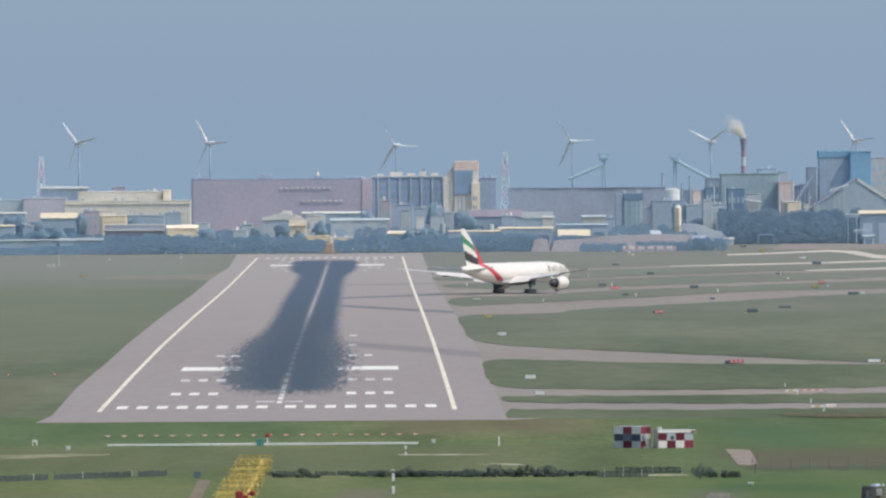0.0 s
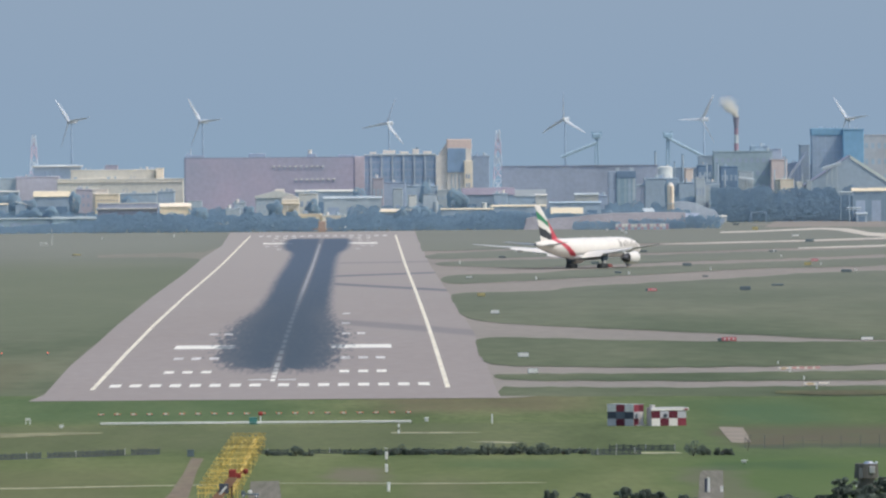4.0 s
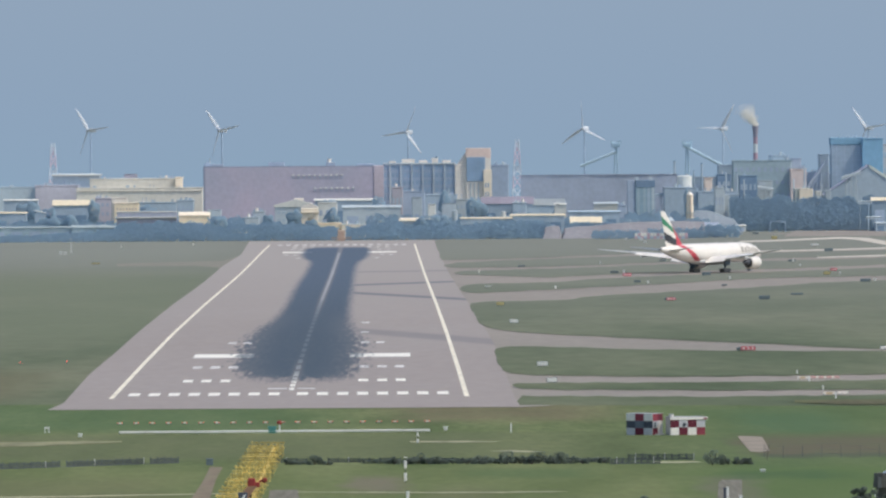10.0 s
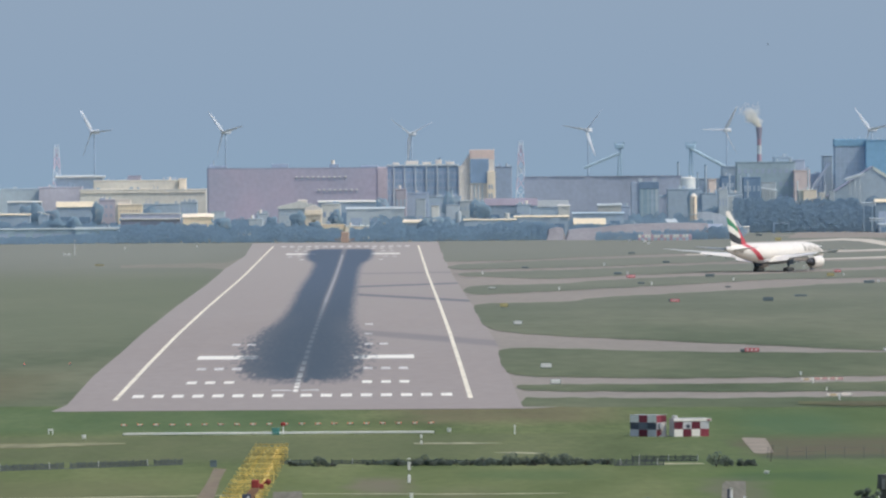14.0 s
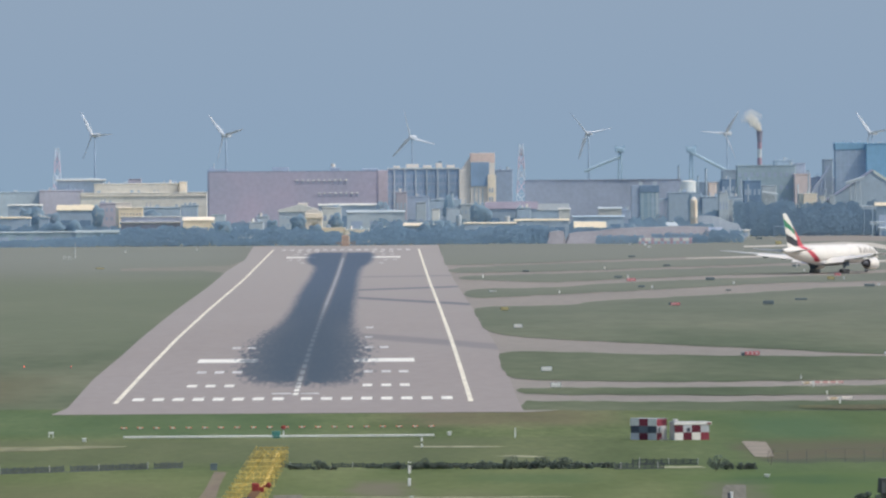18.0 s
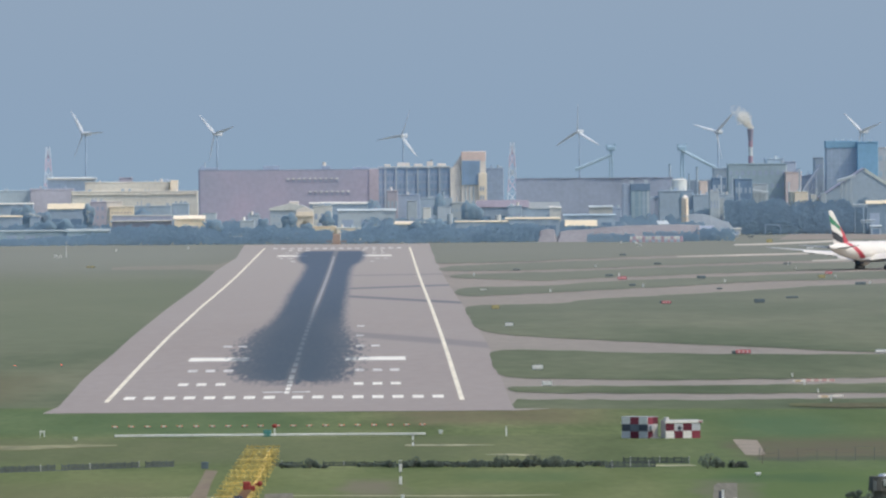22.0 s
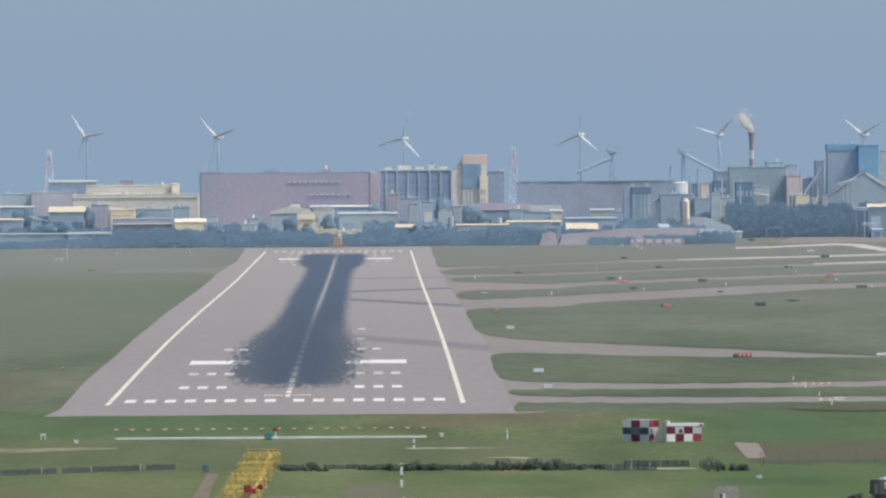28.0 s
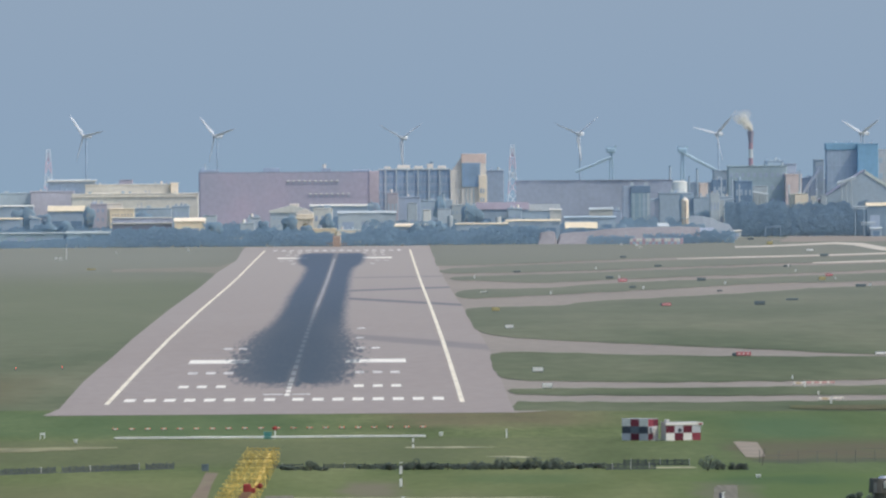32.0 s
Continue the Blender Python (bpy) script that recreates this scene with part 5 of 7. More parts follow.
def leaf_mesh(name, clumps, count, size, mat, seed, squash=0.8, crown=True):
    """Ragged clumps of leaf faces: centre x, y, z and radius of each clump."""
    g = np.random.default_rng(seed)
    c = np.repeat(np.asarray([k[:3] for k in clumps], float), count, 0)
    r = np.repeat(np.asarray([k[3] for k in clumps], float), count)
    v = g.normal(size=c.shape)
    v /= np.linalg.norm(v, axis=1)[:, None]
    p = c + v * (r * g.uniform(0.35, 1.0, len(c)) ** 0.5)[:, None] * (1, 1, squash)
    p[:, 2] = np.maximum(p[:, 2], 0.05)
    me = leaf_faces(name, p, size, mat, g)
    if crown:
        soft(me, np.repeat(c, 4, 0))
    return me


# far crowns' normals bend away from the sun, to shade flat as in haze
FARLEAN = Vector((-1.3, -1.7, 0.7))


def belt(name, label, x0, x1, y0, y1, n, hlo, hhi, mat, seed, size=0.46, m=27):
    """Many ragged little clumps joined in one mesh of leaf faces."""
    g = np.random.default_rng(seed)
    clumps = []
    for _ in range(n):
        x, y, h = g.uniform(x0, x1), g.uniform(y0, y1), g.uniform(hlo, hhi)
        w = h * g.uniform(0.4, 0.65)
        for _ in range(6):
            clumps.append((x + g.uniform(-0.6, 0.6) * w, y + g.uniform(-0.5, 0.5) * w, h * g.uniform(0.2, 0.78), w * 0.6))
    tagged(new(name, leaf_mesh(name, clumps, m, size, mat, seed + 100)), label, "weeds", kind="stuff")


def wood(label, x0, x1, y0, y1, hlo, hhi, mat, seed, rows=2, step=3.2, size=0.7, full=5.0, crest=None):
    """Rows of closed tree crowns whose leaves form one rising canopy; crest scales the heights along x."""
    g = np.random.default_rng(seed)
    spots = []
    for k in range(rows):
        xk = np.arange(x0, x1, step) + g.uniform(-0.4, 0.4, len(np.arange(x0, x1, step))) * step
        hk = g.uniform(hlo, hhi, len(xk)) * (np.interp(xk, *zip(*crest)) if crest else 1.0)
        wk = step * g.uniform(0.8, 1.5, len(xk))
        n = int((x1 - x0) * hk.mean() * full)
        x, u = g.uniform(x0, x1, n), g.uniform(0, 1, n) ** 0.8
        dome = np.clip(1 - ((x[:, None] - xk) / wk) ** 2, 0, 1) ** 0.4 * hk
        z = np.maximum(dome.max(1), 0.5 * hk.mean()) * u
        y = y0 + (y1 - y0) * (k + u ** 2 * 0.8) / rows
        spots.append(np.stack([x, y, z], 1) + g.normal(size=(n, 3)) * (0.3, 0.5, 0.25))
    p = np.concatenate(spots)
    p[:, 2] = np.maximum(p[:, 2], 0.1)
    me = leaf_faces("tree_belt", p, size, mat, g, True)
    soft(me, np.repeat(p + g.normal(size=p.shape), 4, 0), FARLEAN * 4)
    tagged(new("tree_belt", me), label, "trees", kind="stuff")


# heights of the belt's crest along the field edge
CREST = [(-166, 2.2), (-134, 3.0), (-117, 4.2), (-101, 5.3), (-95, 8.0), (-80, 9.0), (-64, 8.2), (-55, 6.5), (-48, 8.0), (-41, 7.2), (-33, 8.8), (-25, 8.2), (-16, 6.9), (-4, 5.9), (3, 5.6), (13, 7.0), (23, 7.9), (30, 6.3), (40, 8.4), (48, 8.0), (52, 5.7), (60, 7.9), (77, 8.5), (84, 8.4), (91, 7.0)]
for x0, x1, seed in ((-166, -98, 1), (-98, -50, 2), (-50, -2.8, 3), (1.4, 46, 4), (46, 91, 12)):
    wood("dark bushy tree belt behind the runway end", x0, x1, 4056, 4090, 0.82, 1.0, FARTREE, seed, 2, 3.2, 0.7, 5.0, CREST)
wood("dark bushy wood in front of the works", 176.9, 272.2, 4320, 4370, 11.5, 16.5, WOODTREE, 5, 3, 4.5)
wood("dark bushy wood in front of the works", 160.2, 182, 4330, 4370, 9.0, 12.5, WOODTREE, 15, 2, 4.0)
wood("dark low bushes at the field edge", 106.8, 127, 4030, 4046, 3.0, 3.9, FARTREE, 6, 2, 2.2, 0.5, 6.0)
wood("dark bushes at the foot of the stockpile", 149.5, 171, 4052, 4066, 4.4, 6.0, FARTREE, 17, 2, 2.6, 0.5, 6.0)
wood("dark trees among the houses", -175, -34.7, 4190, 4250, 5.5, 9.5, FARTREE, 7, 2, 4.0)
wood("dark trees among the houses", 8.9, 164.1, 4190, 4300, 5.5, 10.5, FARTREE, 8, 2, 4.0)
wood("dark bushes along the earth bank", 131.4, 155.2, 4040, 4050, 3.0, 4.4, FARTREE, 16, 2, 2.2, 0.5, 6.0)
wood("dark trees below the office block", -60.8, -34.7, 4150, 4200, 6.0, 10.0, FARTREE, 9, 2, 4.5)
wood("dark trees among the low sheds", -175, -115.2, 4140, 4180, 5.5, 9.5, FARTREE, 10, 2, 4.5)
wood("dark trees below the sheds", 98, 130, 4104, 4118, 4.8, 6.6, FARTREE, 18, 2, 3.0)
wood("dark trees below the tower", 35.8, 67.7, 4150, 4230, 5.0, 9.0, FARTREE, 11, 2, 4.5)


def tree(X, Y, H, w, mat, seed, label, size=0.6, z0=0.0):
    t = thing("tree", pose(X, Y, z0), label, "tree", "trees of the village")
    rnd = random.Random(seed)
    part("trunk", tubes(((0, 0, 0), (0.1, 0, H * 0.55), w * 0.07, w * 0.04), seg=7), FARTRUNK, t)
    for k in range(4):
        a = k * 1.7 + seed
        part("limb", tubes(((0.05, 0, H * (0.3 + 0.05 * k)), (math.cos(a) * w * 0.3, math.sin(a) * w * 0.3, H * 0.65), w * 0.035, w * 0.015), seg=5), FARTRUNK, t)
    g = np.random.default_rng(seed)
    v = g.normal(size=(900, 3))
    v /= np.linalg.norm(v, axis=1)[:, None]
    swell = 1 + 0.14 * np.sin(v[:, 0] * 5 + seed) + 0.12 * np.sin(v[:, 2] * 6 + 2 * seed) + g.uniform(-0.22, 0.05, 900)
    p = v * swell[:, None] * (w * 0.46, w * 0.4, H * 0.29) + (0, 0, H * 0.68)
    crown = leaf_faces("crown", p, size * 0.7, mat, g, True)
    soft(crown, np.repeat(p - v * 0.6, 4, 0), FARLEAN)
    new("crown", crown).parent = t
    return t


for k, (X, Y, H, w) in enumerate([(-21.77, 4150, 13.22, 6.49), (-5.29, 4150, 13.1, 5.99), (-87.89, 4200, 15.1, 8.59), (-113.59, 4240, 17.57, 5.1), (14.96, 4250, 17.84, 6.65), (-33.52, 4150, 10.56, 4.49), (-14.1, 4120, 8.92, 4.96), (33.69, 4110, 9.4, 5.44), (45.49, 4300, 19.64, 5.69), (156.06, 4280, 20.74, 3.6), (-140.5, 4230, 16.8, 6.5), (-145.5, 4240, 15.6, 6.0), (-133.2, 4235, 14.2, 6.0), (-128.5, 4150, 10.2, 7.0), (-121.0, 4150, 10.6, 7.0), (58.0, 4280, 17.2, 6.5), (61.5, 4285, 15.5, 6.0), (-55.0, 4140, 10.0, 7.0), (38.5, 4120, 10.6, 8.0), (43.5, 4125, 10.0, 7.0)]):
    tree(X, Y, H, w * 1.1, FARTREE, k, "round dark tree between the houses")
# ---------------------------------------------------------------- the airliner
PLANEWHITE = material("aircraft_white", (0.83, 0.79, 0.73), 0.35, vary=0.04, fine=0.8, broad=0.1, local=True)
WINGGREY = material("wing_grey", (0.66, 0.66, 0.65), 0.4, vary=0.06, fine=0.8, broad=0.1, local=True)
BELLYGREY = material("belly_grey", (0.62, 0.62, 0.63), 0.4, vary=0.05, local=True)
# livery colours paled by haze mixed into them
LIVERYRED = material("livery_red", (0.58, 0.075, 0.105), 0.35, vary=0.05, local=True)
LIVERYGREEN = material("livery_green", (0.06, 0.26, 0.15), 0.35, vary=0.05, local=True)
LIVERYBLACK = material("livery_black", (0.05, 0.055, 0.068), 0.35, vary=0.05, local=True)
LETTERGOLD = material("letter_gold", (0.46, 0.43, 0.39), 0.5, vary=0.1, local=True)
# blue haze put into the tyre and gear colours
TYRE = material("hazed_tyre_rubber", (0.10, 0.14, 0.20), 0.9, vary=0.1, local=True)
STEEL = material("gear_steel", (0.30, 0.31, 0.33), 0.4, metal=0.6, vary=0.1, local=True)
GEARDARK = material("hazed_gear_grey", (0.165, 0.225, 0.31), 0.7, vary=0.1, local=True)
ENGINEDARK = material("exhaust_metal", (0.10, 0.105, 0.12), 0.5, metal=0.7, vary=0.1, local=True)
COCKPIT = material("cockpit_glass", (0.03, 0.04, 0.05), 0.1, vary=0.02, local=True)

FUSE = [(32.9, 0.06, 4.90), (32.5, 0.65, 4.95), (31.7, 1.2, 5.05), (30.2, 1.85, 5.25), (28.1, 2.45, 5.47), (25.0, 2.9, 5.70), (21.0, 3.08, 5.83), (17.0, 3.1, 5.85), (-8.0, 3.1, 5.85), (-13.0, 3.0, 5.95), (-18.0, 2.65, 6.25), (-23.0, 2.08, 6.6), (-27.5, 1.4, 6.98), (-30.5, 0.85, 7.25), (-31.9, 0.5, 7.38)]
_ys = [k[0] for k in FUSE][::-1]


def fuse_at(y):
    return (float(np.interp(y, _ys, [k[1] for k in FUSE][::-1])), float(np.interp(y, _ys, [k[2] for k in FUSE][::-1])))


def red_band(y, z):
    """The red sweep that runs down from the fin over the rear body."""
    c = -21.3 + (z - 8.6) * -1.85
    return abs(y - c) < 1.55


def aerofoil(le, te, x, z, t, vertical=False):
    c = le - te
    pts = []
    for s, h in ((0, 0), (0.03, 0.35), (0.12, 0.75), (0.35, 1.0), (0.65, 0.7), (1.0, 0.03)):
        pts.append((s, h))
    for s, h in ((0.65, -0.5), (0.35, -0.75), (0.12, -0.6), (0.03, -0.3)):
        pts.append((s, h))
    if vertical:
        return [(h * t * 0.5, le - s * c, z) for s, h in pts]
    return [(x, le - s * c, z + h * t * 0.5) for s, h in pts]


WHEELS = []


def wheel(x, y, r, half, gear):
    """A tyre with a bolted hub, turning about its own middle."""
    bm = bmesh.new()
    tube(bm, (-half, 0, 0), (half, 0, 0), r, r, 20)
    bmesh.ops.bevel(bm, geom=[e for e in bm.edges if abs(e.verts[0].co.x - e.verts[1].co.x) < 1e-5], offset=r * 0.1, segments=1, affect="EDGES")
    first = len(bm.faces)
    tube(bm, (-half - 0.02, 0, 0), (half + 0.02, 0, 0), r * 0.5, r * 0.5, 12)
    for k in range(5):
        a = k * math.tau / 5
        tube(bm, (-half - 0.05, r * 0.3 * math.cos(a), r * 0.3 * math.sin(a)), (half + 0.05, r * 0.3 * math.cos(a), r * 0.3 * math.sin(a)), r * 0.07, r * 0.07, 6)
    bm.faces.ensure_lookup_table()
    for f in bm.faces[first:]:
        f.material_index = 1
    ob = part("wheel", bm, [TYRE, STEEL], gear, "black tyre on a steel hub")
    ob.location = (x, y, r)
    WHEELS.append((ob, (x, y, r)))


def airliner():
    p = thing("airliner", pose(60, 2880, 0, 0, 0, -30), "white twin-engine cargo jet airliner taxiing, flag-striped tail", "airplane")
    # body
    bm = bmesh.new()
    ys = sorted({round(v, 3) for v in list(np.linspace(-31.9, -6, 70)) + list(np.linspace(-6, 32.9, 50))} | {k[0] for k in FUSE}, reverse=True)
    rings = []
    for y in ys:
        r, z = fuse_at(y)
        rings.append([(r * math.sin(a), y, z + r * math.cos(a)) for a in (k * math.pi / 24 for k in range(48))])
    loft(bm, rings, mat=lambda c: 1 if (-31 < c.y < -10.5 and c.z > 3.6 and red_band(c.y, c.z)) else (2 if c.z < 3.25 and c.y < 20 else 0))
    part("fuselage", bm, [PLANEWHITE, LIVERYRED, BELLYGREY], p, "white body with a red sweep at the rear", smooth=True)
    fair = bmesh.new()
    loft(fair, [[(w * math.cos(a), y, 3.3 + h * math.sin(a)) for a in (k * math.pi / 8 for k in range(16))] for y, w, h in ((12, 0.6, 0.3), (9, 2.6, 0.9), (3, 3.3, 1.25), (-4, 3.3, 1.25), (-9, 2.5, 0.9), (-13, 0.6, 0.3))])
    part("wing_fairing", fair, BELLYGREY, p, smooth=True)
    bm = bmesh.new()
    for s in (-1, 1):
        for k, a in enumerate((12, 30, 48)):
            y = 30.0 - k * 0.55
            r, z = fuse_at(y)
            th = radians(a)
            c = Vector((s * r * math.sin(th) * 1.01, y, z + r * math.cos(th) * 1.01))
            bmesh.ops.create_cube(bm, size=1, matrix=Matrix.LocRotScale(c, Euler((0, s * th, 0)), (0.75, 0.55, 0.06)))
    part("cockpit_window", bm, COCKPIT, p, "dark cockpit windows")
    # worn lettering as plain bars
    for s in (1, -1):
        y = 27.4
        for w, h in ((1.4, 1.5), (1.4, 1.4), (1.3, 1.9), (1.4, 1.4), (1.0, 1.6), (1.2, 1.9), (2.0, 1.4), (2.3, 2.3)):
            r, z = fuse_at(y)
            r2, z2 = fuse_at(y - w)
            bm = bmesh.new()
            rows = []
            for yy, (rr, zz) in ((y, (r, z)), (y - w * 0.72, (r2, z2))):
                rows.append([(s * (rr + 0.03) * math.sin(a), yy, zz + (rr + 0.03) * math.cos(a)) for a in (math.acos(min(1, min(0.98, (0.1 + q * h / 3) / rr))) for q in (0, 1, 2, 3))])
            vs = [[bm.verts.new(q) for q in row] for row in rows]
            for i in range(3):
                bm.faces.new((vs[0][i], vs[0][i + 1], vs[1][i + 1], vs[1][i]))
            part("letter_bar", bm, LETTERGOLD, p, "worn golden letter bar")
            y -= w + 0.12
    # doors
    for y, w, h in ((27.0, 1.1, 1.9), (12.0, 3.7, 3.0)):
        r, z = fuse_at(y)
        bm = bmesh.new()
        for a0, a1 in ((50, 53), (96, 99)):
            q = [bm.verts.new((( r + 0.02) * math.sin(radians(a)), yy, z + (r + 0.02) * math.cos(radians(a)))) for a, yy in ((a0, y), (a1, y), (a1, y - w), (a0, y - w))]
            bm.faces.new(q)
        for yy in (y, y - w):
            q = [bm.verts.new(((r + 0.025) * math.sin(radians(a)), yy + e, z + (r + 0.025) * math.cos(radians(a)))) for a, e in ((50, 0), (74, 0), (99, 0), (99, -0.16), (74, -0.16), (50, -0.16))]
            bm.faces.new((q[0], q[1], q[4], q[5]))
            bm.faces.new((q[1], q[2], q[3], q[4]))
        part("door_seam", bm, BELLYGREY, p, "grey door seam")
    # fin with flag bands
    bm = bmesh.new()
    n = 44
    rings = []
    for k in range(n + 1):
        h = k / n
        z = 7.9 + h * 11.35
        le = -17.3 - 12.1 * h if h > 0.12 else -15.0 - 12.1 * h - 2.3 * (h / 0.12)
        te = -28.7 - 3.4 * h
        sec = []
        t = 0.95 * (1 - h) + 0.28 * h
        for s in list(np.linspace(0, 1, 15)):
            sec.append((t * 0.5 * math.sin(math.pi * min(1, s * 0.9 + 0.02)) ** 0.7, le + s * (te - le), z))
        for s in list(np.linspace(1, 0, 15))[1:-1]:
            sec.append((-t * 0.5 * math.sin(math.pi * min(1, s * 0.9 + 0.02)) ** 0.7, le + s * (te - le), z))
        rings.append(sec)

    def flag(c):
        h = (c.z - 7.9) / 11.35
        le, te = -17.3 - 12.1 * h, -28.7 - 3.4 * h
        s = (le - c.y) / (le - te)
        w = h + 0.42 * (1 - s) - 0.04 * math.sin(s * 4)
        if s < 0.42 - 0.62 * (h - 0.0) and h < 0.62:
            return 1
        if h < 0.5 and s < 0.30 * (1 - h):
            return 1
        if 0.68 < w < 0.90:
            return 2
        if 0.22 < w < 0.47:
            return 3
        return 0

    loft(bm, rings, mat=flag)
    part("tail_fin", bm, [PLANEWHITE, LIVERYRED, LIVERYGREEN, LIVERYBLACK], p, "tail fin with green, white, black and red bands")
    part("rudder_hinge", tubes(((0, -27.0, 9.2), (0, -31.2, 17.8), 0.05, 0.05), seg=5), WINGGREY, p)
    # wings, flaps, stabilisers
    for s in (1, -1):
        bm = bmesh.new()
        loft(bm, [aerofoil(le, te, s * x, z, t) for x, le, te, z, t in ((2.4, 9.8, -5.6, 4.35, 1.7), (6, 7.0, -5.2, 4.6, 1.35), (10.5, 3.6, -5.0, 4.95, 1.05), (18, -1.8, -8.2, 5.6, 0.7), (26, -7.4, -11.6, 6.4, 0.42), (30.5, -10.7, -13.5, 6.9, 0.26), (32.6, -13.0, -14.3, 7.15, 0.1))])
        part("wing", bm, WINGGREY, p, smooth=True)
        # flaps hang from the trailing edge: inner flap, flaperon, outer flap
        for x0, x1, e0, e1, d0, d1, zz0, zz1, drop in ((3.1, 9.5, -4.7, -4.6, 4.4, 3.8, 4.9, 5.25, 0.46), (9.6, 11.4, -4.6, -4.9, 2.7, 2.6, 5.25, 5.4, 0.38), (11.5, 21.0, -4.9, -9.0, 2.9, 1.8, 5.4, 6.2, 0.34)):
            bm = bmesh.new()
            loft(bm, [[(s * x, e, z), (s * x, e - d * 0.55, z - d * drop * 0.4), (s * x, e - d, z - d * drop), (s * x, e - d, z - d * drop - 0.07), (s * x, e - d * 0.5, z - d * drop * 0.4 - 0.3), (s * x, e + 0.2, z - 0.3)] for x, e, d, z in ((x0, e0, d0, zz0), (x1, e1, d1, zz1))])
            part("flap", bm, PLANEWHITE, p, "lowered flap")
        for x, y0, z in ((7.5, -3.5, 4.05), (13.5, -4.5, 4.8), (19.0, -7.0, 5.35)):
            bm = bmesh.new()
            loft(bm, [[(s * x + w * math.cos(a), y0 - q, z - 0.25 + w * 1.3 * math.sin(a)) for a in (k * math.pi / 4 for k in range(8))] for q, w in ((-2.2, 0.1), (0, 0.32), (2.2, 0.34), (4.2, 0.06))])
            part("flap_fairing", bm, WINGGREY, p, smooth=True)
        bm = bmesh.new()
        loft(bm, [aerofoil(le, te, s * x, z, t) for x, le, te, z, t in ((0.9, -22.2, -29.4, 6.9, 0.75), (5, -25.6, -30.4, 7.35, 0.45), (10.75, -30.2, -32.6, 8.0, 0.18))])
        part("stabiliser", bm, WINGGREY, p, smooth=True)
        # engine
        e = part("engine", bmesh.new(), PLANEWHITE, p)
        ring = lambda y, r: [(s * 9.75 + r * math.cos(a), y, 2.72 + r * math.sin(a)) for a in (k * math.pi / 12 for k in range(24))]
        bm = bmesh.new()
        loft(bm, [ring(y, r) for y, r in ((10.6, 1.45), (12.6, 1.55), (12.9, 1.72), (12.5, 1.92), (11, 2.02), (9, 1.98), (7.2, 1.75), (7.0, 1.55), (8.5, 1.5))], caps=False)
        part("nacelle", bm, PLANEWHITE, e, "white nacelle", smooth=True)
        bm = bmesh.new()
        loft(bm, [ring(y, r) for y, r in ((10.9, 1.5), (10.85, 0.3), (11.5, 0.03))], caps=False)
        part("fan", bm, ENGINEDARK, e, "dark fan", smooth=True)
        bm = bmesh.new()
        loft(bm, [ring(y, r) for y, r in ((8.4, 1.5), (7.6, 1.25), (6.0, 1.0), (5.0, 0.75), (4.95, 0.45), (3.9, 0.08))], caps=False)
        part("exhaust", bm, ENGINEDARK, e, "dark metal exhaust", smooth=True)
        bm = bmesh.new()
        loft(bm, [[(s * 9.75 - 0.22, y0, z0), (s * 9.75 + 0.22, y0, z0), (s * 9.75 + 0.22, y1, z0), (s * 9.75 - 0.22, y1, z0)] for y0, y1, z0 in ((10.5, 5.2, 4.0), (9.6, 3.8, 4.55), (5.0, 0.8, 4.75))])
        part("pylon", bm, WINGGREY, e)
        # main gear
        g = part("main_gear", tubes(((s * 5.4, 0, 0.7), (s * 4.9, 0.2, 4.9), 0.22), ((s * 5.4, 1.5, 0.68), (s * 5.4, -1.5, 0.68), 0.16), ((s * 5.4, 0.0, 1.9), (s * 3.4, 0.6, 4.1), 0.12)), STEEL, p, "steel main landing gear")
        # dark door and added box stand in for shade, larger on the left
        dz = 1.25 if s < 0 else 2.3
        part("gear_door", boxes((s * 6.35 - 0.06, s * 6.35 + 0.06, -1.5, 1.5, dz, 4.1), bevel=0.03), GEARDARK, g, "open gear door, darkened for shade")
        hw = 0.75 if s < 0 else 0.32
        part("shade_box", boxes((s * 5.4 - hw, s * 5.4 + hw, -hw * 1.7, hw * 1.7, 1.7, 4.0), bevel=0.2), GEARDARK, g, "dark box standing in for the gear's shade")
        for yy in (-1.47, 0, 1.47):
            for xx in (-0.7, 0.7):
                wheel(s * 5.4 + xx, yy, 0.67, 0.24, g)
    g = part("nose_gear", tubes(((0, 25.9, 0.55), (0, 25.7, 3.2), 0.16), ((-0.5, 25.9, 0.55), (0.5, 25.9, 0.55), 0.1)), STEEL, p, "steel nose landing gear")
    for xx in (-0.38, 0.38):
        wheel(xx, 25.9, 0.55, 0.17, g)
    part("tail_exhaust", tubes(((0, -31.7, 7.4), (0, -32.2, 7.45), 0.3, 0.24)), ENGINEDARK, p)
    for x, y, z in ((0, 4.0, 9.0), (0, -3.0, 9.0), (0, 14, 9.0)):
        part("antenna", boxes((x - 0.05, x + 0.05, y - 0.5, y + 0.3, z - 0.1, z + 0.16), bevel=0.03), PLANEWHITE, p)
    p.scale = (1.025,) * 3
    # the body is raised off its gear to fit the camera's view
    for ob in p.children:
        if "gear" not in ob.name:
            ob.location.z = 0.25
    return p


PLANE = airliner()
# ---------------------------------------------------------------- things on the field
LAMPWARM = glowing("orange_red_lamp", (0.80, 0.24, 0.14), 0.25)
LAMPWHITE = glowing("bright_red_lamp", (1.0, 0.12, 0.08), 1.6)
POSTWHITE = paint("post_white", (0.78, 0.78, 0.75))
# sign colours are washed out by haze mixed into them
SIGNRED = paint("sign_red", (0.66, 0.20, 0.215))
SIGNDARK = paint("sign_dark_back", (0.145, 0.185, 0.205))
SIGNYELLOW = paint("sign_yellow", (0.46, 0.40, 0.20))
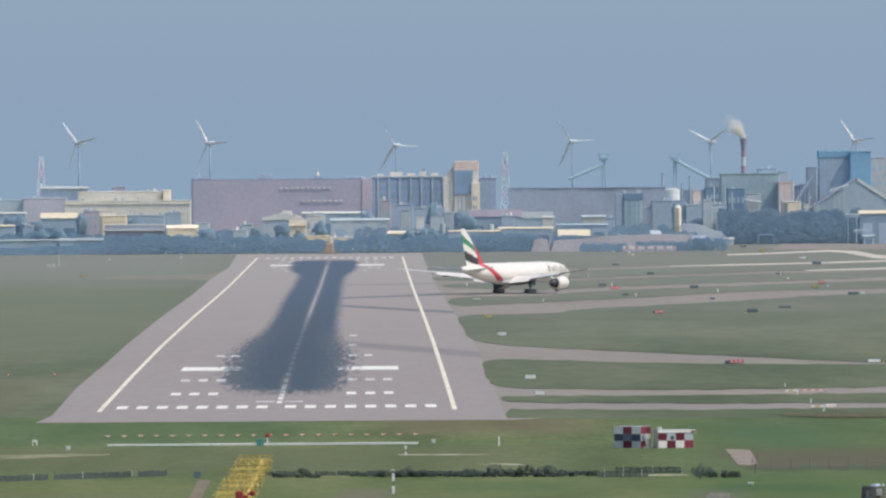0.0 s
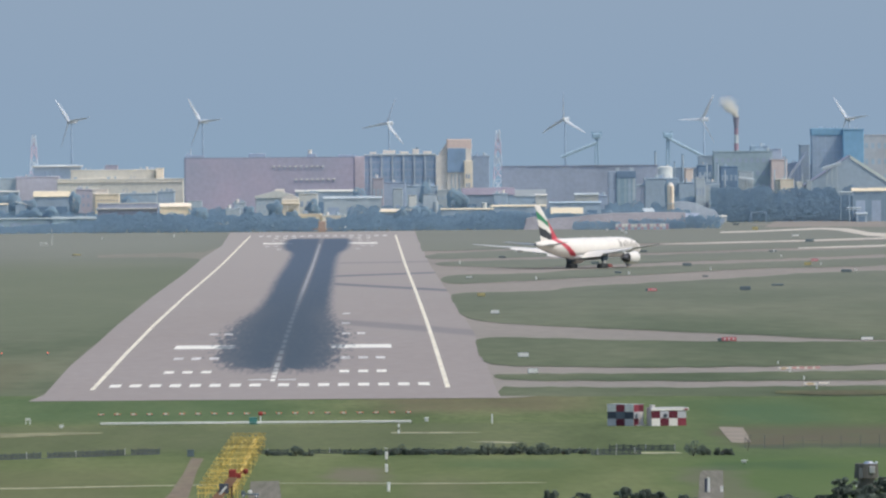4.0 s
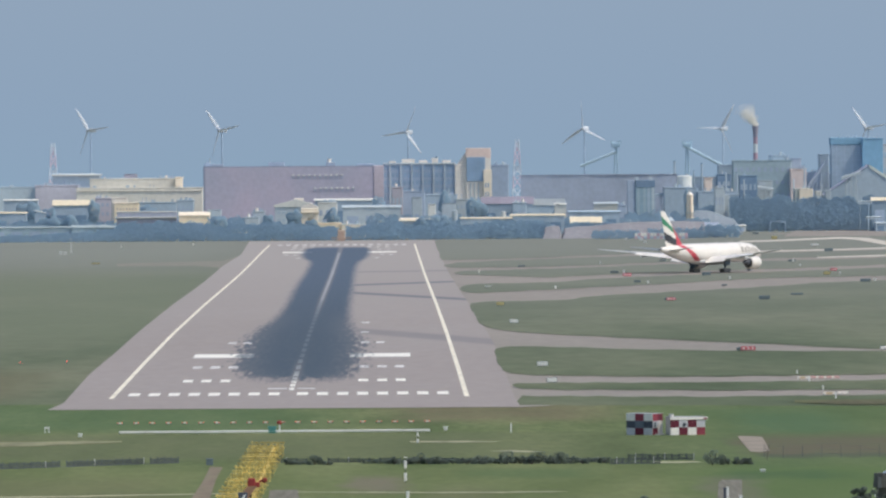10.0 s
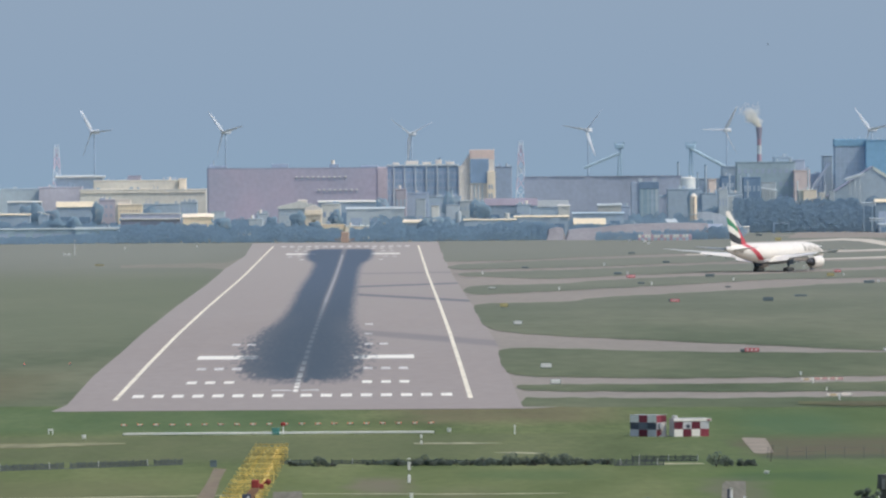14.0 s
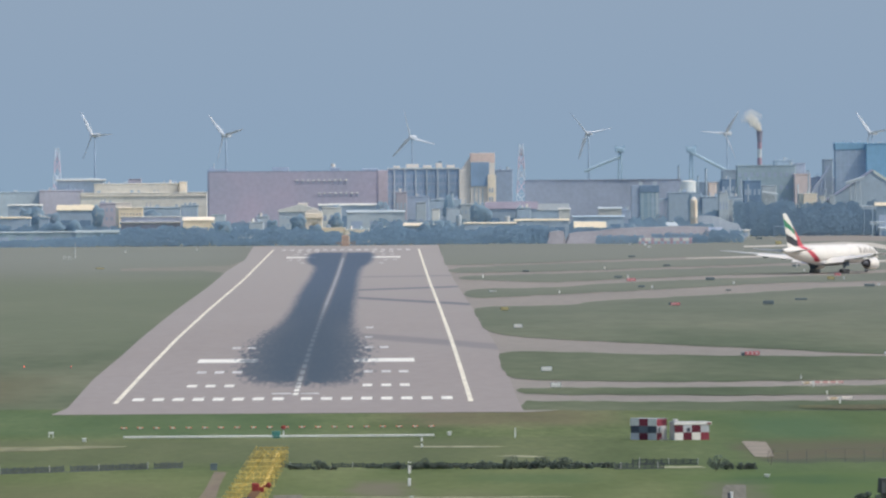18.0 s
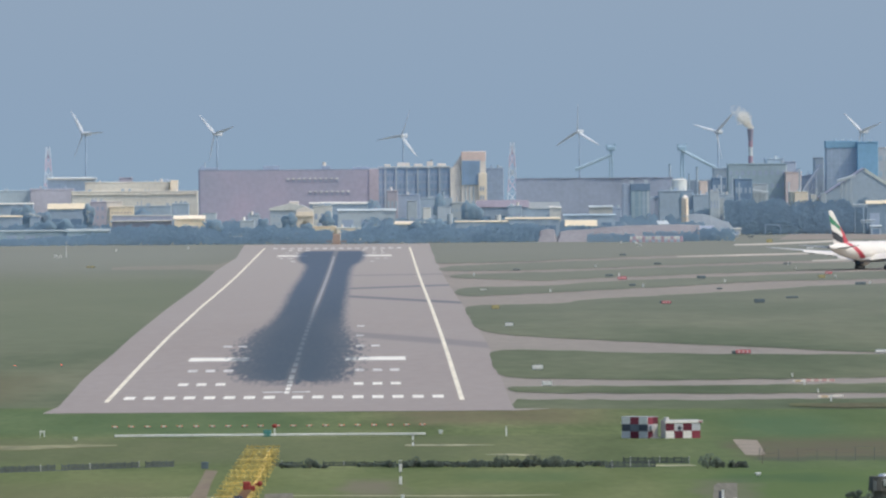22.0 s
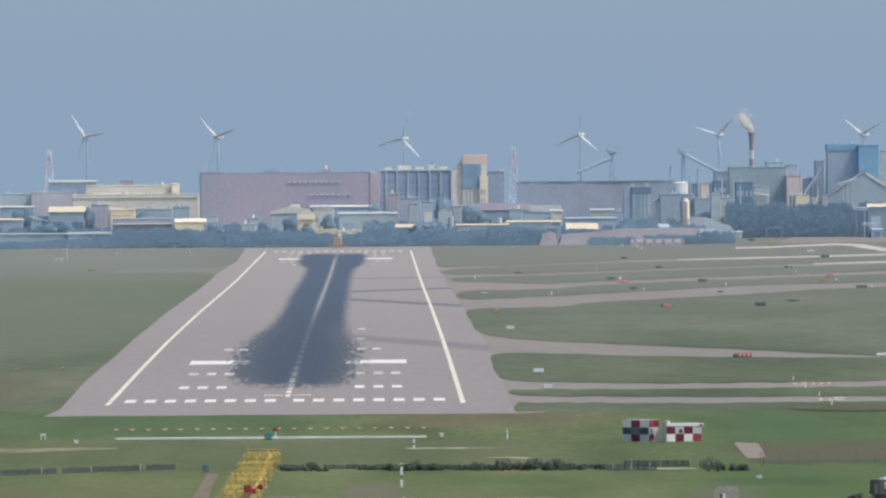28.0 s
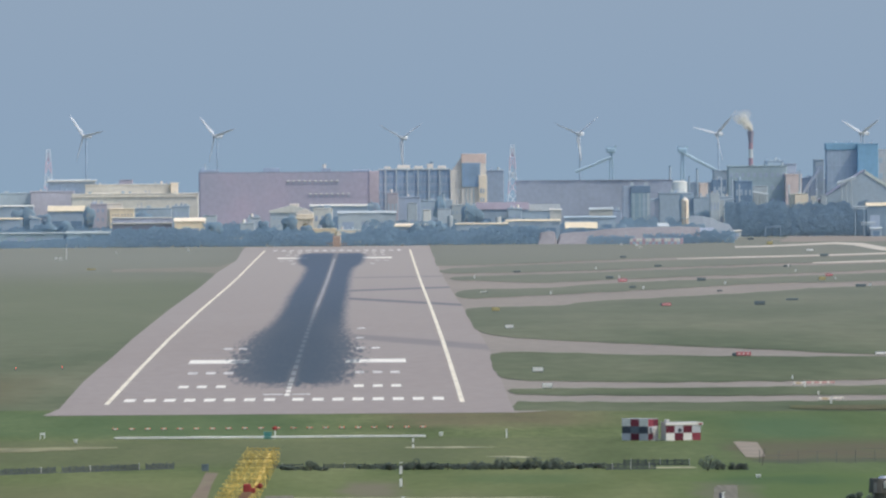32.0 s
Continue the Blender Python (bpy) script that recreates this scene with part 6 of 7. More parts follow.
ALSYELLOW = paint("gantry_yellow", (0.58, 0.43, 0.13), island=0.4, vary=0.4)
CABTEAL = paint("cabinet_teal", (0.10, 0.28, 0.26))
DARKRED = paint("weathered_dark_red", (0.30, 0.05, 0.045), vary=0.25)
RUSTBROWN = paint("rust_brown", (0.17, 0.10, 0.06), vary=0.25)
# shrub green lightened and blued, haze put into the colour
SHRUB = material("hazed_shrub_foliage", (0.165, 0.212, 0.190), 0.9, vary=0.25, fine=2.0, broad=0.2, tint=(0.178, 0.222, 0.185), island=0.12, spec=0.05, leaf=0.5)
HUTWHITE = paint("hut_white", (0.66, 0.64, 0.61), vary=0.15)
HUTCREAM = paint("hut_cream", (0.86, 0.83, 0.78), vary=0.12)
HUTGREY = paint("hut_grey", (0.43, 0.44, 0.47), vary=0.15)
HUTPALE = paint("hut_pale_grey", (0.56, 0.57, 0.60), vary=0.15)
CHECKSLATE = paint("checker_slate", (0.15, 0.175, 0.215), vary=0.2)
HUTRED = paint("hut_red", (0.29, 0.06, 0.085), vary=0.2)
WALLGREY = paint("grey_fence_panel", (0.13, 0.145, 0.145))
CHECKDARK = paint("checker_dark_red", (0.15, 0.03, 0.05), vary=0.2)
CHECKNAVY = paint("checker_black", (0.085, 0.097, 0.125), vary=0.2)


def bright_rail():
    (xa, ya), (xb, yb) = (-23.4, 1394.5), (22.8, 1394.4)
    t = thing("light_rail", pose((xa + xb) / 2, ya, level(ya)), "long white light rail on short posts before the runway", "rail")
    L = (xb - xa) / 2
    n = 12
    for k in range(n):
        a, b = -L + 2 * L * k / n, -L + 2 * L * (k + 1) / n
        part("rail", boxes((a + 0.015, b - 0.015, -0.2, 0.2, 0.14, 0.46), bevel=0.04), POSTWHITE, t)
    for k in range(n + 1):
        a = -L + 2 * L * k / n
        part("post", boxes((a - 0.07, a + 0.07, -0.05, 0.05, 0, 0.2)), WALLGREY, t)


bright_rail()


def end_light():
    t = thing("runway_end_light", pose(0, 0, 0), "pair of glowing orange-red runway end lights", "airfield light", "row of runway end lights")
    for s in (-1, 1):
        h = part("housing", tubes(((s * 0.32, 0, 0), (s * 0.32, 0, 0.18), 0.16, 0.13)), WALLGREY, t)
        bm = bmesh.new()
        bmesh.ops.create_uvsphere(bm, u_segments=10, v_segments=6, radius=0.115, matrix=Matrix.Translation((s * 0.32, 0, 0.25)))
        part("lamp", bm, LAMPWARM, h, smooth=True)
    part("bracket", boxes((-0.22, 0.22, -0.08, 0.08, 0.14, 0.32), bevel=0.03), CREAM, t, "cream bracket")
    return t


(XA, YA), (XB, YB) = (-24.6, 1442.2), (22.6, 1442.2)
lamp = end_light()
lamp.matrix_basis = pose(XA, YA, level(YA))
for k in range(1, 20):
    f = k / 19
    copy_thing(lamp, pose(XA + (XB - XA) * f, YA + (YB - YA) * f, level(YA)))


def cabinet_post():
    X, Y = (-0.7, 1394.6)
    t = thing("equipment_cabinet", pose(X, Y, level(Y)), "teal equipment cabinet beside a red beacon on a pole", "cabinet")
    part("body", boxes((-0.6, 0.6, -0.3, 0.4, 0, 0.95), bevel=0.08), CABTEAL, t)
    part("lid", boxes((-0.66, 0.66, -0.36, 0.46, 0.95, 1.05), bevel=0.03), CABTEAL, t)
    t = thing("beacon_post", pose(X + 1.1, Y, level(Y)), "white post with a round dark red beacon", "beacon")
    part("post", tubes(((0, 0, 0), (0, 0, 1.3), 0.09)), POSTWHITE, t)
    bm = bmesh.new()
    bmesh.ops.create_uvsphere(bm, u_segments=14, v_segments=10, radius=0.36, matrix=Matrix.LocRotScale((0, 0, 1.6), None, (1.15, 1, 0.85)))
    part("beacon", bm, DARKRED, t, "dark red round beacon", smooth=True)


cabinet_post()


# elevated yellow lattice frames of the approach lights
def gantry(w):
    t = thing("approach_light_frame", pose(0, 0, 0), "yellow lattice approach light frame on slender legs", "light frame", "row of approach light frames")
    h = 1.9
    for x in (-w, -w * 0.6, -w * 0.2, w * 0.2, w * 0.6, w):
        part("leg", tubes(((x, 0, 0), (x, 0, h), 0.04), seg=5), ALSYELLOW, t)
    for z in (h, h - 0.7):
        part("crossbar", boxes((-w - 0.2, w + 0.2, -0.05, 0.05, z - 0.045, z + 0.045)), ALSYELLOW, t)
    for k in range(8):
        a, b = -w + 2 * w * k / 8, -w + 2 * w * (k + 1) / 8
        part("lace", tubes(((a, 0, h if k % 2 else h - 0.7), (b, 0, h - 0.7 if k % 2 else h), 0.03), seg=4), ALSYELLOW, t)
    for s in (-1, 1):
        part("brace", tubes(((s * w, 0, 0), (s * w * 0.34, 0, h - 0.5), 0.03), seg=4), ALSYELLOW, t)
        part("stay", tubes(((s * w * 0.7, 0, h), (s * w * 0.8, 5.5, 0), 0.025), seg=4), ALSYELLOW, t)
    for k in range(7):
        x = -w + 2 * w * k / 6 + 0.1 * math.sin(k * 5)
        part("lamp_head", tubes(((x, -0.1, h + 0.05), (x, 0.1, h + 0.2), 0.075, 0.06), seg=6), ALSYELLOW, t)
    return t


g0 = gantry(2.15)
g0.matrix_basis = pose(-0.1, 1291, level(1291))
for k in range(1, 15):
    y = 1291 - k * 13.8
    copy_thing(g0, pose(-0.1 - 1.5 * k / 14, y, level(y)))
t = thing("cable_tray", pose(0.75, 1291, 0.9), "long yellow cable tray beneath the approach lights", "cable tray")
for k in range(7):
    y0, y1 = -27.6 * k, -27.6 * (k + 1) + 0.1
    part("tray", boxes((-0.25 - 0.1 * k, 0.25 - 0.1 * k, y1, y0, 0, 0.25), bevel=0.03), ALSYELLOW, t)
    part("stand", boxes((-0.06 - 0.1 * k, 0.06 - 0.1 * k, y0 - 0.2, y0 - 0.1, -0.9, 0)), ALSYELLOW, t)


def red_gantry():
    X, Y, Z = (1.04, 1078, 4.14)
    t = thing("signal_gantry", pose(X, Y, 0), "rusty brown inclined beam with red cabinets on top", "gantry")
    H = Z
    part("cabinet", boxes((-0.95, -0.05, -0.5, 0.6, H - 0.5, H + 0.5), (-0.5, 0.5, -0.3, 0.4, H - 0.55, H + 0.05), bevel=0.12), DARKRED, t, "red cabinet")
    part("arm", tubes(((0.4, 0, H + 0.1), (0.9, 0, H + 0.25), 0.14), seg=7), DARKRED, t, "red arm")
    bm = bmesh.new()
    bmesh.ops.create_uvsphere(bm, u_segments=10, v_segments=8, radius=0.33, matrix=Matrix.Translation((1.0, 0, H + 0.25)))
    part("lamp", bm, DARKRED, t, "red lamp")
    bm = bmesh.new()
    loft(bm, [[(x + dx, y + dy, z) for dx, dy in ((-w, -0.5), (w, -0.5), (w, 0.5), (-w, 0.5))] for x, y, z, w in ((-0.4, 0.0, H - 0.4, 0.55), (-1.5, -1.5, H - 1.8, 0.6), (-2.6, -3.0, H - 3.1, 0.65), (-4.0, -5.0, max(0.0, H - 5.0), 0.75))])
    part("beam", bm, RUSTBROWN, t)
    part("panel", boxes((-2.0, -0.95, -2.35, -1.9, H - 2.2, H - 1.05), bevel=0.03), CHECKNAVY, t, "dark panel")
    part("stripe", tubes(((-1.95, -2.45, H - 2.35), (-1.2, -2.45, H - 1.35), 0.13), ((-2.3, -2.5, H - 2.65), (-1.6, -2.5, H - 2.4), 0.12), seg=6), POSTWHITE, t, "white stripe")
    for x, y in ((-0.6, 0.3), (-3.6, -4.0)):
        part("leg", tubes(((x, y, 0), (x, y, H - 0.4 if y > 0 else 1.0), 0.12), seg=6), RUSTBROWN, t)


red_gantry()


# checkered huts
def huts():
    X, Y = (53.3, 1373.8)
    s = 0.08
    w, h = 4.6, 39 * s
    t = thing("equipment_hut", pose(X, Y, level(Y), 0, 0, -36), "red and white checkered equipment hut in shade", "hut")
    part("body", boxes((-w / 2, w / 2, 0, 2.6, 0, h), bevel=0.02), HUTGREY, t)
    rows = ((HUTPALE, CHECKDARK), (CHECKNAVY, CHECKSLATE), (HUTCREAM, HUTRED))
    for i in range(3):
        for j in range(3):
            a = -w / 2 + i * w / 3
            part("check_panel", boxes((a + 0.005, a + w / 3 - 0.005, -0.05, 0.0, j * h / 3 + 0.005, (j + 1) * h / 3 - 0.005)), rows[j][i % 2], t)
    for i in range(2):
        for j in range(3):
            part("check_panel", boxes((w / 2, w / 2 + 0.05, 0.03 + i * 1.27, 1.28 + i * 1.27, j * h / 3 + 0.005, (j + 1) * h / 3 - 0.005)), ((CHECKDARK, HUTWHITE), (HUTGREY, HUTWHITE), (HUTRED, CHECKDARK))[j][i], t)
    part("roof", boxes((-w / 2 - 0.06, w / 2 + 0.06, -0.06, 2.7, h, h + 0.06), bevel=0.02), HUTGREY, t, "grey roof slab")
    part("door", boxes((w / 2 + 0.05, w / 2 + 0.09, 1.5, 2.3, 0.05, 1.7)), HUTWHITE, t, "white steel door")
    part("air_unit", boxes((w / 2 + 0.05, w / 2 + 0.5, 0.3, 1.1, h * 0.4, h * 0.62), bevel=0.04), HUTGREY, t, "grey air unit")
    part("step", boxes((w / 2 + 0.1, w / 2 + 1.0, 0.5, 1.8, 0, 0.2), bevel=0.02), HUTWHITE, t)
    X, Y = (60.3, 1372.2)
    w, h = 66 * s, 33 * s
    t = thing("equipment_hut", pose(X, Y, level(Y), 0, 0, 14), "red and white checkered equipment hut in sun", "hut")
    part("body", boxes((-w / 2, w / 2, 0, 2.6, 0, h), bevel=0.02), HUTWHITE, t)
    for i in range(4):
        for j in range(2):
            a = -w / 2 + i * w / 4
            z0, z1 = (0, 0.43)[j] * h, (0.43, 0.84)[j] * h
            m = (HUTPALE if j else HUTCREAM) if (i + j) % 2 == 0 else (HUTRED if i == 3 else CHECKDARK)
            part("check_panel", boxes((a + 0.005, a + w / 4 - 0.005, -0.05, 0.0, z0 + 0.005, z1 - 0.005)), m, t)
    part("fascia", boxes((-w / 2 - 0.1, w / 2 + 0.35, -0.12, 0.0, h * 0.85, h), bevel=0.02), HUTCREAM, t, "white fascia under the roof")
    part("roof", boxes((-w / 2 - 0.06, w / 2 + 0.06, -0.08, 2.7, h, h + 0.05), bevel=0.02), HUTGREY, t, "pale roof edge")
    part("vent", tubes(((-w * 0.1, -0.12, h * 0.58), (-w * 0.1, -0.04, h * 0.58), 0.3), seg=14), CHECKNAVY, t, "round dark vent")
    part("cable_box", boxes((w / 2 - 0.3, w / 2 + 0.2, -0.2, -0.13, h * 0.87, h * 0.96)), HUTRED, t, "red cable box")
    part("tank", tubes(((-w / 2 + 0.4, 1.0, h + 0.05), (-w / 2 + 0.4, 1.0, h + 0.45), 0.4), seg=12), HUTWHITE, t)


huts()


# signs, markers and lights beside the taxiways
def sign(X, Y, w, h, face, label, legs=2):
    t = thing("taxiway_sign", pose(X, Y, level(Y) + 0.04), label, "sign", "taxiway signs")
    part("panel", boxes((-w / 2, w / 2, -0.18, 0.18, 0.25, 0.25 + h), bevel=0.05), face, t)
    part("frame", boxes((-w / 2 - 0.05, w / 2 + 0.05, -0.14, 0.14, 0.2, 0.3 + h), bevel=0.02), SIGNDARK, t)
    for k in range(legs):
        x = -w / 2 + (k + 0.5) * w / legs
        part("leg", boxes((x - 0.05, x + 0.05, -0.05, 0.05, 0, 0.25)), SIGNDARK, t)
    if face is SIGNRED:
        for k in range(3):
            x = -w / 2 + (k + 0.7) * w / 3.4
            part("letter_bar", boxes((x - w * 0.045, x + w * 0.045, -0.2, -0.17, 0.25 + h * 0.25, 0.25 + h * 0.75)), POSTWHITE, t, "pale letter bar")


sign(*(46.2, 2155.7), 1.9, 0.75, POSTWHITE, "white taxiway sign board seen from behind")
sign(*(45.9, 1764.9), 2.0, 0.75, POSTWHITE, "white taxiway sign board seen from behind")
sign(*(45.7, 1658.1), 1.7, 0.75, POSTWHITE, "white taxiway sign board seen from behind")
sign(*(116.4, 1873), 2.4, 0.55, POSTWHITE, "white taxiway sign board seen from behind")
sign(*(91.4, 2448.2), 2.4, 0.7, SIGNRED, "red mandatory taxiway sign with pale letters")
sign(*(88.8, 1872), 2.9, 0.75, SIGNRED, "red mandatory taxiway sign with pale letters")
sign(*(92.9, 2939.8), 2.7, 0.9, SIGNRED, "red mandatory taxiway sign with pale letters")
sign(*(162.3, 3036.6), 2.2, 0.8, SIGNRED, "red mandatory taxiway sign with pale letters")
sign(*(155.7, 2945), 2.2, 1.0, SIGNYELLOW, "yellow direction sign beside the taxiway")
sign(*(46.1, 2389.4), 2.0, 0.9, SIGNYELLOW, "dull yellow direction sign in the grass")
sign(*(182.1, 3961.4), 2.5, 1.3, SIGNYELLOW, "yellow direction sign beside the taxiway")
sign(*(116, 2455.7), 2.7, 0.9, SIGNDARK, "dark back of a taxiway sign")
sign(*(127.8, 2529.8), 3.2, 0.4, SIGNDARK, "long dark back of a taxiway sign")
sign(*(118.1, 2952.3), 2.7, 0.8, SIGNDARK, "dark back of a taxiway sign")
sign(*(90.9, 3021), 2.4, 0.6, SIGNDARK, "dark back of a taxiway sign")
sign(*(92.2, 2798.1), 1.9, 0.5, SIGNDARK, "dark back of a taxiway sign")
sign(*(87.1, 1872.6), 1.0, 0.5, SIGNDARK, "small dark sign box")
sign(*(90.4, 2458.3), 0.7, 0.5, SIGNDARK, "small dark sign box")
sign(*(185.2, 3548), 3.2, 0.9, SIGNDARK, "dark back of a taxiway sign")
sign(*(159.6, 2786.3), 3.0, 0.7, SIGNDARK, "dark back of a taxiway sign")
sign(*(115, 2712.9), 1.5, 0.3, SIGNDARK, "low dark marker board")
sign(*(159.3, 3276.1), 2.6, 0.4, SIGNDARK, "low dark marker board")
sign(*(109.5, 3558.2), 2.4, 0.5, SIGNDARK, "low dark marker board")
sign(*(114.9, 3300.3), 2.4, 0.5, SIGNDARK, "low dark marker board")
sign(*(63.6, 3185.7), 2.2, 0.4, SIGNDARK, "low dark marker board")
sign(*(182.5, 4173.4), 2.6, 0.7, SIGNDARK, "low dark marker board")
sign(*(188.2, 3727.7), 2.8, 0.6, POSTWHITE, "white marker board on the apron")
sign(*(47, 2725.2), 2.0, 0.3, POSTWHITE, "low white marker in the grass")
sign(*(-84.8, 3320.1), 3.0, 0.5, SIGNYELLOW, "pale yellow sign in the grass")
sign(*(61.3, 4338.8), 1.6, 0.6, POSTWHITE, "small white box by the trees")
sign(*(58.2, 4289.1), 1.4, 0.7, POSTWHITE, "small white box by the trees")


def marker(X, Y, h, w, label, bands=1, name="marker_post", mat=None):
    t = thing(name, pose(X, Y, level(Y) + 0.02), label, "post", "white marker posts")
    m = mat or POSTWHITE
    if bands == 1:
        part("post", boxes((-w / 2, w / 2, -w / 2, w / 2, 0, h), bevel=w * 0.15), m, t)
    else:
        part("post", tubes(((0, 0, 0), (0, 0, h), w * 0.1)), WALLGREY, t)
        for k in range(bands):
            z = h * (k + 0.15) / bands
            part("sleeve", boxes((-w / 2, w / 2, -w / 2, w / 2, z, z + h * 0.62 / bands), bevel=w * 0.12), m, t, "white sleeve")
    part("cap", boxes((-w * 0.6, w * 0.6, -w * 0.6, w * 0.6, h, h + w * 0.25)), m, t)


for at in ((120, 3981.7), (126.3, 4045.6), (125.7, 3955.6), (124.9, 3869.6), (161.6, 4264.7), (156.1, 4192.6)):
    marker(*at, 0.7, 1.1, "small white box at the far field edge", 1, "field_box")
marker(*(65.8, 2692.1), 0.8, 0.45, "short white marker post", 1)
marker(*(95, 2784.1), 0.8, 0.5, "short white marker post", 1)
marker(*(122.5, 2871.4), 0.8, 0.5, "short white marker post", 1)
marker(*(92, 3254.6), 0.8, 0.5, "short white marker post", 1)
marker(*(47.8, 3058.6), 0.9, 0.4, "short white marker post", 1)
marker(*(163.6, 2809.4), 0.7, 0.6, "short white marker post", 1)
marker(*(93.6, 3005.8), 1.2, 0.55, "short white marker post", 1)
marker(*(157.2, 3163.9), 0.7, 0.45, "short white marker post", 1)
marker(*(161, 2968.7), 0.7, 0.45, "short white marker post", 1)
marker(*(159.7, 3275.9), 0.9, 0.45, "short white marker post", 1)
marker(*(20.7, 1342.6), 1.75, 0.3, "tall white banded marker mast", 2)
marker(*(18.5, 1187.4), 3.2, 0.36, "tall white banded marker mast", 2)
marker(*(18.6, 1129.4), 1.0, 0.36, "short white marker post in the grass", 1)
marker(*(34.7, 1388.9), 1.35, 0.2, "slender white marker post", 1)
marker(*(91.2, 1707.1), 0.7, 0.22, "slender white marker post", 1)
marker(*(91.1, 1656.9), 1.0, 0.25, "slender white marker post", 1)
marker(*(91.3, 1609.5), 0.7, 0.22, "slender white marker post", 1)
marker(*(91.1, 1560.5), 1.0, 0.25, "slender white marker post", 1)
marker(*(25.1, 1402.1), 0.45, 0.55, "low white box in the grass", 1)
marker(*(-28.8, 1382.4), 0.4, 0.55, "low white box in the grass", 1)
marker(*(64.9, 1216.3), 0.25, 0.6, "low white box in the grass", 1)
marker(*(-61.6, 3887.6), 0.8, 0.5, "short white marker post", 1)
marker(*(-89.6, 3824.4), 0.8, 0.5, "short white marker post", 1)

BARRIERPINK = paint("barricade_pink", (0.66, 0.42, 0.38))
BARRIERSTRAW = paint("barricade_straw", (0.62, 0.50, 0.33))
for X, Y, w, m, label in (
    (94.6, 1676.5, 5.6, BARRIERPINK, "long faded pink barricade on the taxiway"), (90.7, 1673, 1.9, BARRIERSTRAW, "low straw-coloured barricade on the taxiway"),
    (91.0, 1580, 2.2, BARRIERSTRAW, "low straw-coloured barricade on the taxiway"), (93.4, 1583, 1.8, CREAM, "low cream barricade on the taxiway"),
):
    t = thing("barricade", pose(X, Y, level(Y) + 0.05), label, "barricade", "striped barricades")
    n = max(4, int(w / 0.45))
    for k in range(n):
        a = -w / 2 + k * w / n
        part("stripe", boxes((a, a + w / n - 0.005, -0.12, 0.12, 0.08, 0.5), bevel=0.02), m if k % 3 else CREAM, t)
    for x in (-w / 2 + 0.2, w / 2 - 0.2):
        part("foot", boxes((x - 0.12, x + 0.12, -0.25, 0.25, 0, 0.08)), SIGNDARK, t)

for X, Y in ((-54, 1812.1), (-45.1, 1813.8)):
    t = thing("red_light", pose(X, Y, level(Y)), "small glowing red light on a short stand", "airfield light", "red lights in the grass")
    part("stand", tubes(((0, 0, 0), (0, 0, 0.3), 0.12)), SIGNDARK, t)
    bm = bmesh.new()
    bmesh.ops.create_uvsphere(bm, u_segments=12, v_segments=8, radius=0.095, matrix=Matrix.Translation((0, 0, 0.45)))
    part("lamp", bm, LAMPWHITE, t, smooth=True)

# white sensor frames in the field
for X, Y, w, h in ((*(-34.4, 1402.5), 0.6, 0.95), (*(-107.2, 3615.8), 0.9, 1.3), (*(-105.4, 3614.8), 0.8, 1.2)):
    t = thing("sensor_frame", pose(X, Y, level(Y)), "small white sensor frame on two legs", "sensor")
    for s in (-1, 1):
        part("leg", boxes((s * w / 2 - 0.07, s * w / 2 + 0.07, -0.07, 0.07, 0, h)), POSTWHITE, t)
    part("bar", boxes((-w / 2 + 0.07, w / 2 - 0.07, -0.06, 0.06, h - 0.3, h - 0.05)), POSTWHITE, t)
t = thing("thin_mast", pose(*(-104.32, 3650), 0), "thin pale mast at the field edge", "mast")
part("pole", tubes(((0, 0, 0), (0, 0, 5.5), 0.16, 0.1)), POSTWHITE, t)
part("head", boxes((-0.4, 0.4, -0.2, 0.2, 5.4, 5.7), bevel=0.05), POSTWHITE, t)


def localiser():
    X, Y = -0.87, 4022
    t = thing("localiser_antenna", pose(X, Y, 0), "orange localiser antenna array behind the runway end", "antenna")
    m = paint("antenna_orange", (0.50, 0.38, 0.31))
    for k in range(9):
        x = -4.0 + k
        part("dipole", boxes((x - 0.15, x + 0.15, -1.2, 1.2, 1.7, 2.0), (x - 0.08, x + 0.08, -0.08, 0.08, 0, 1.7)), m, t)
    part("boom", boxes((-4.3, 4.3, -0.1, 0.1, 1.2, 1.45)), m, t)
    part("hut", boxes((-1.6, 1.6, 3, 5.4, 0, 4.6), bevel=0.08), m, t, "orange hut")


localiser()

BARRIERRED = paint("barrier_red", (0.50, 0.37, 0.42))
# red and white barriers in front of the works
X, Y = 136.55, 4022
for k in range(17):
    t = thing("water_barrier", pose(X - 11.2 + k * 1.35, Y, 0), "red and white plastic barrier at the field edge", "barrier", "row of barriers")
    part("body", boxes((-0.6, 0.6, -0.25, 0.25, 1.2, 2.6), bevel=0.15), BARRIERRED if k % 3 == 1 else WHITEWASH, t)
    part("base", boxes((-0.62, 0.62, -0.3, 0.3, 0, 1.2), bevel=0.08), SHADEWALL if k % 2 else BARRIERRED, t, "darker base")

# ---------------------------------------------------------------- foreground: paths, fence, shrubs
DIRT = material("brown_dirt", (0.245, 0.188, 0.138), 0.95, vary=0.2, fine=0.8, broad=0.15, tint=(0.17, 0.15, 0.095), patch=0.2, stretch=(1, 0.15, 1))
sheet("dirt_path", [(-7.3, 1250.6), (-5.6, 1248.1), (-5.7, 1202.2), (-5.4, 1148.5), (-5, 1071.4), (-9, 1072.2), (-7.7, 1125.5), (-7.3, 1190.6)], DIRT, 0.07, "pale dirt track through the grass", "path")
BUFFGRAVEL = material("buff_gravel", (0.285, 0.245, 0.195), 0.95, vary=0.2, fine=1.0, broad=0.2)
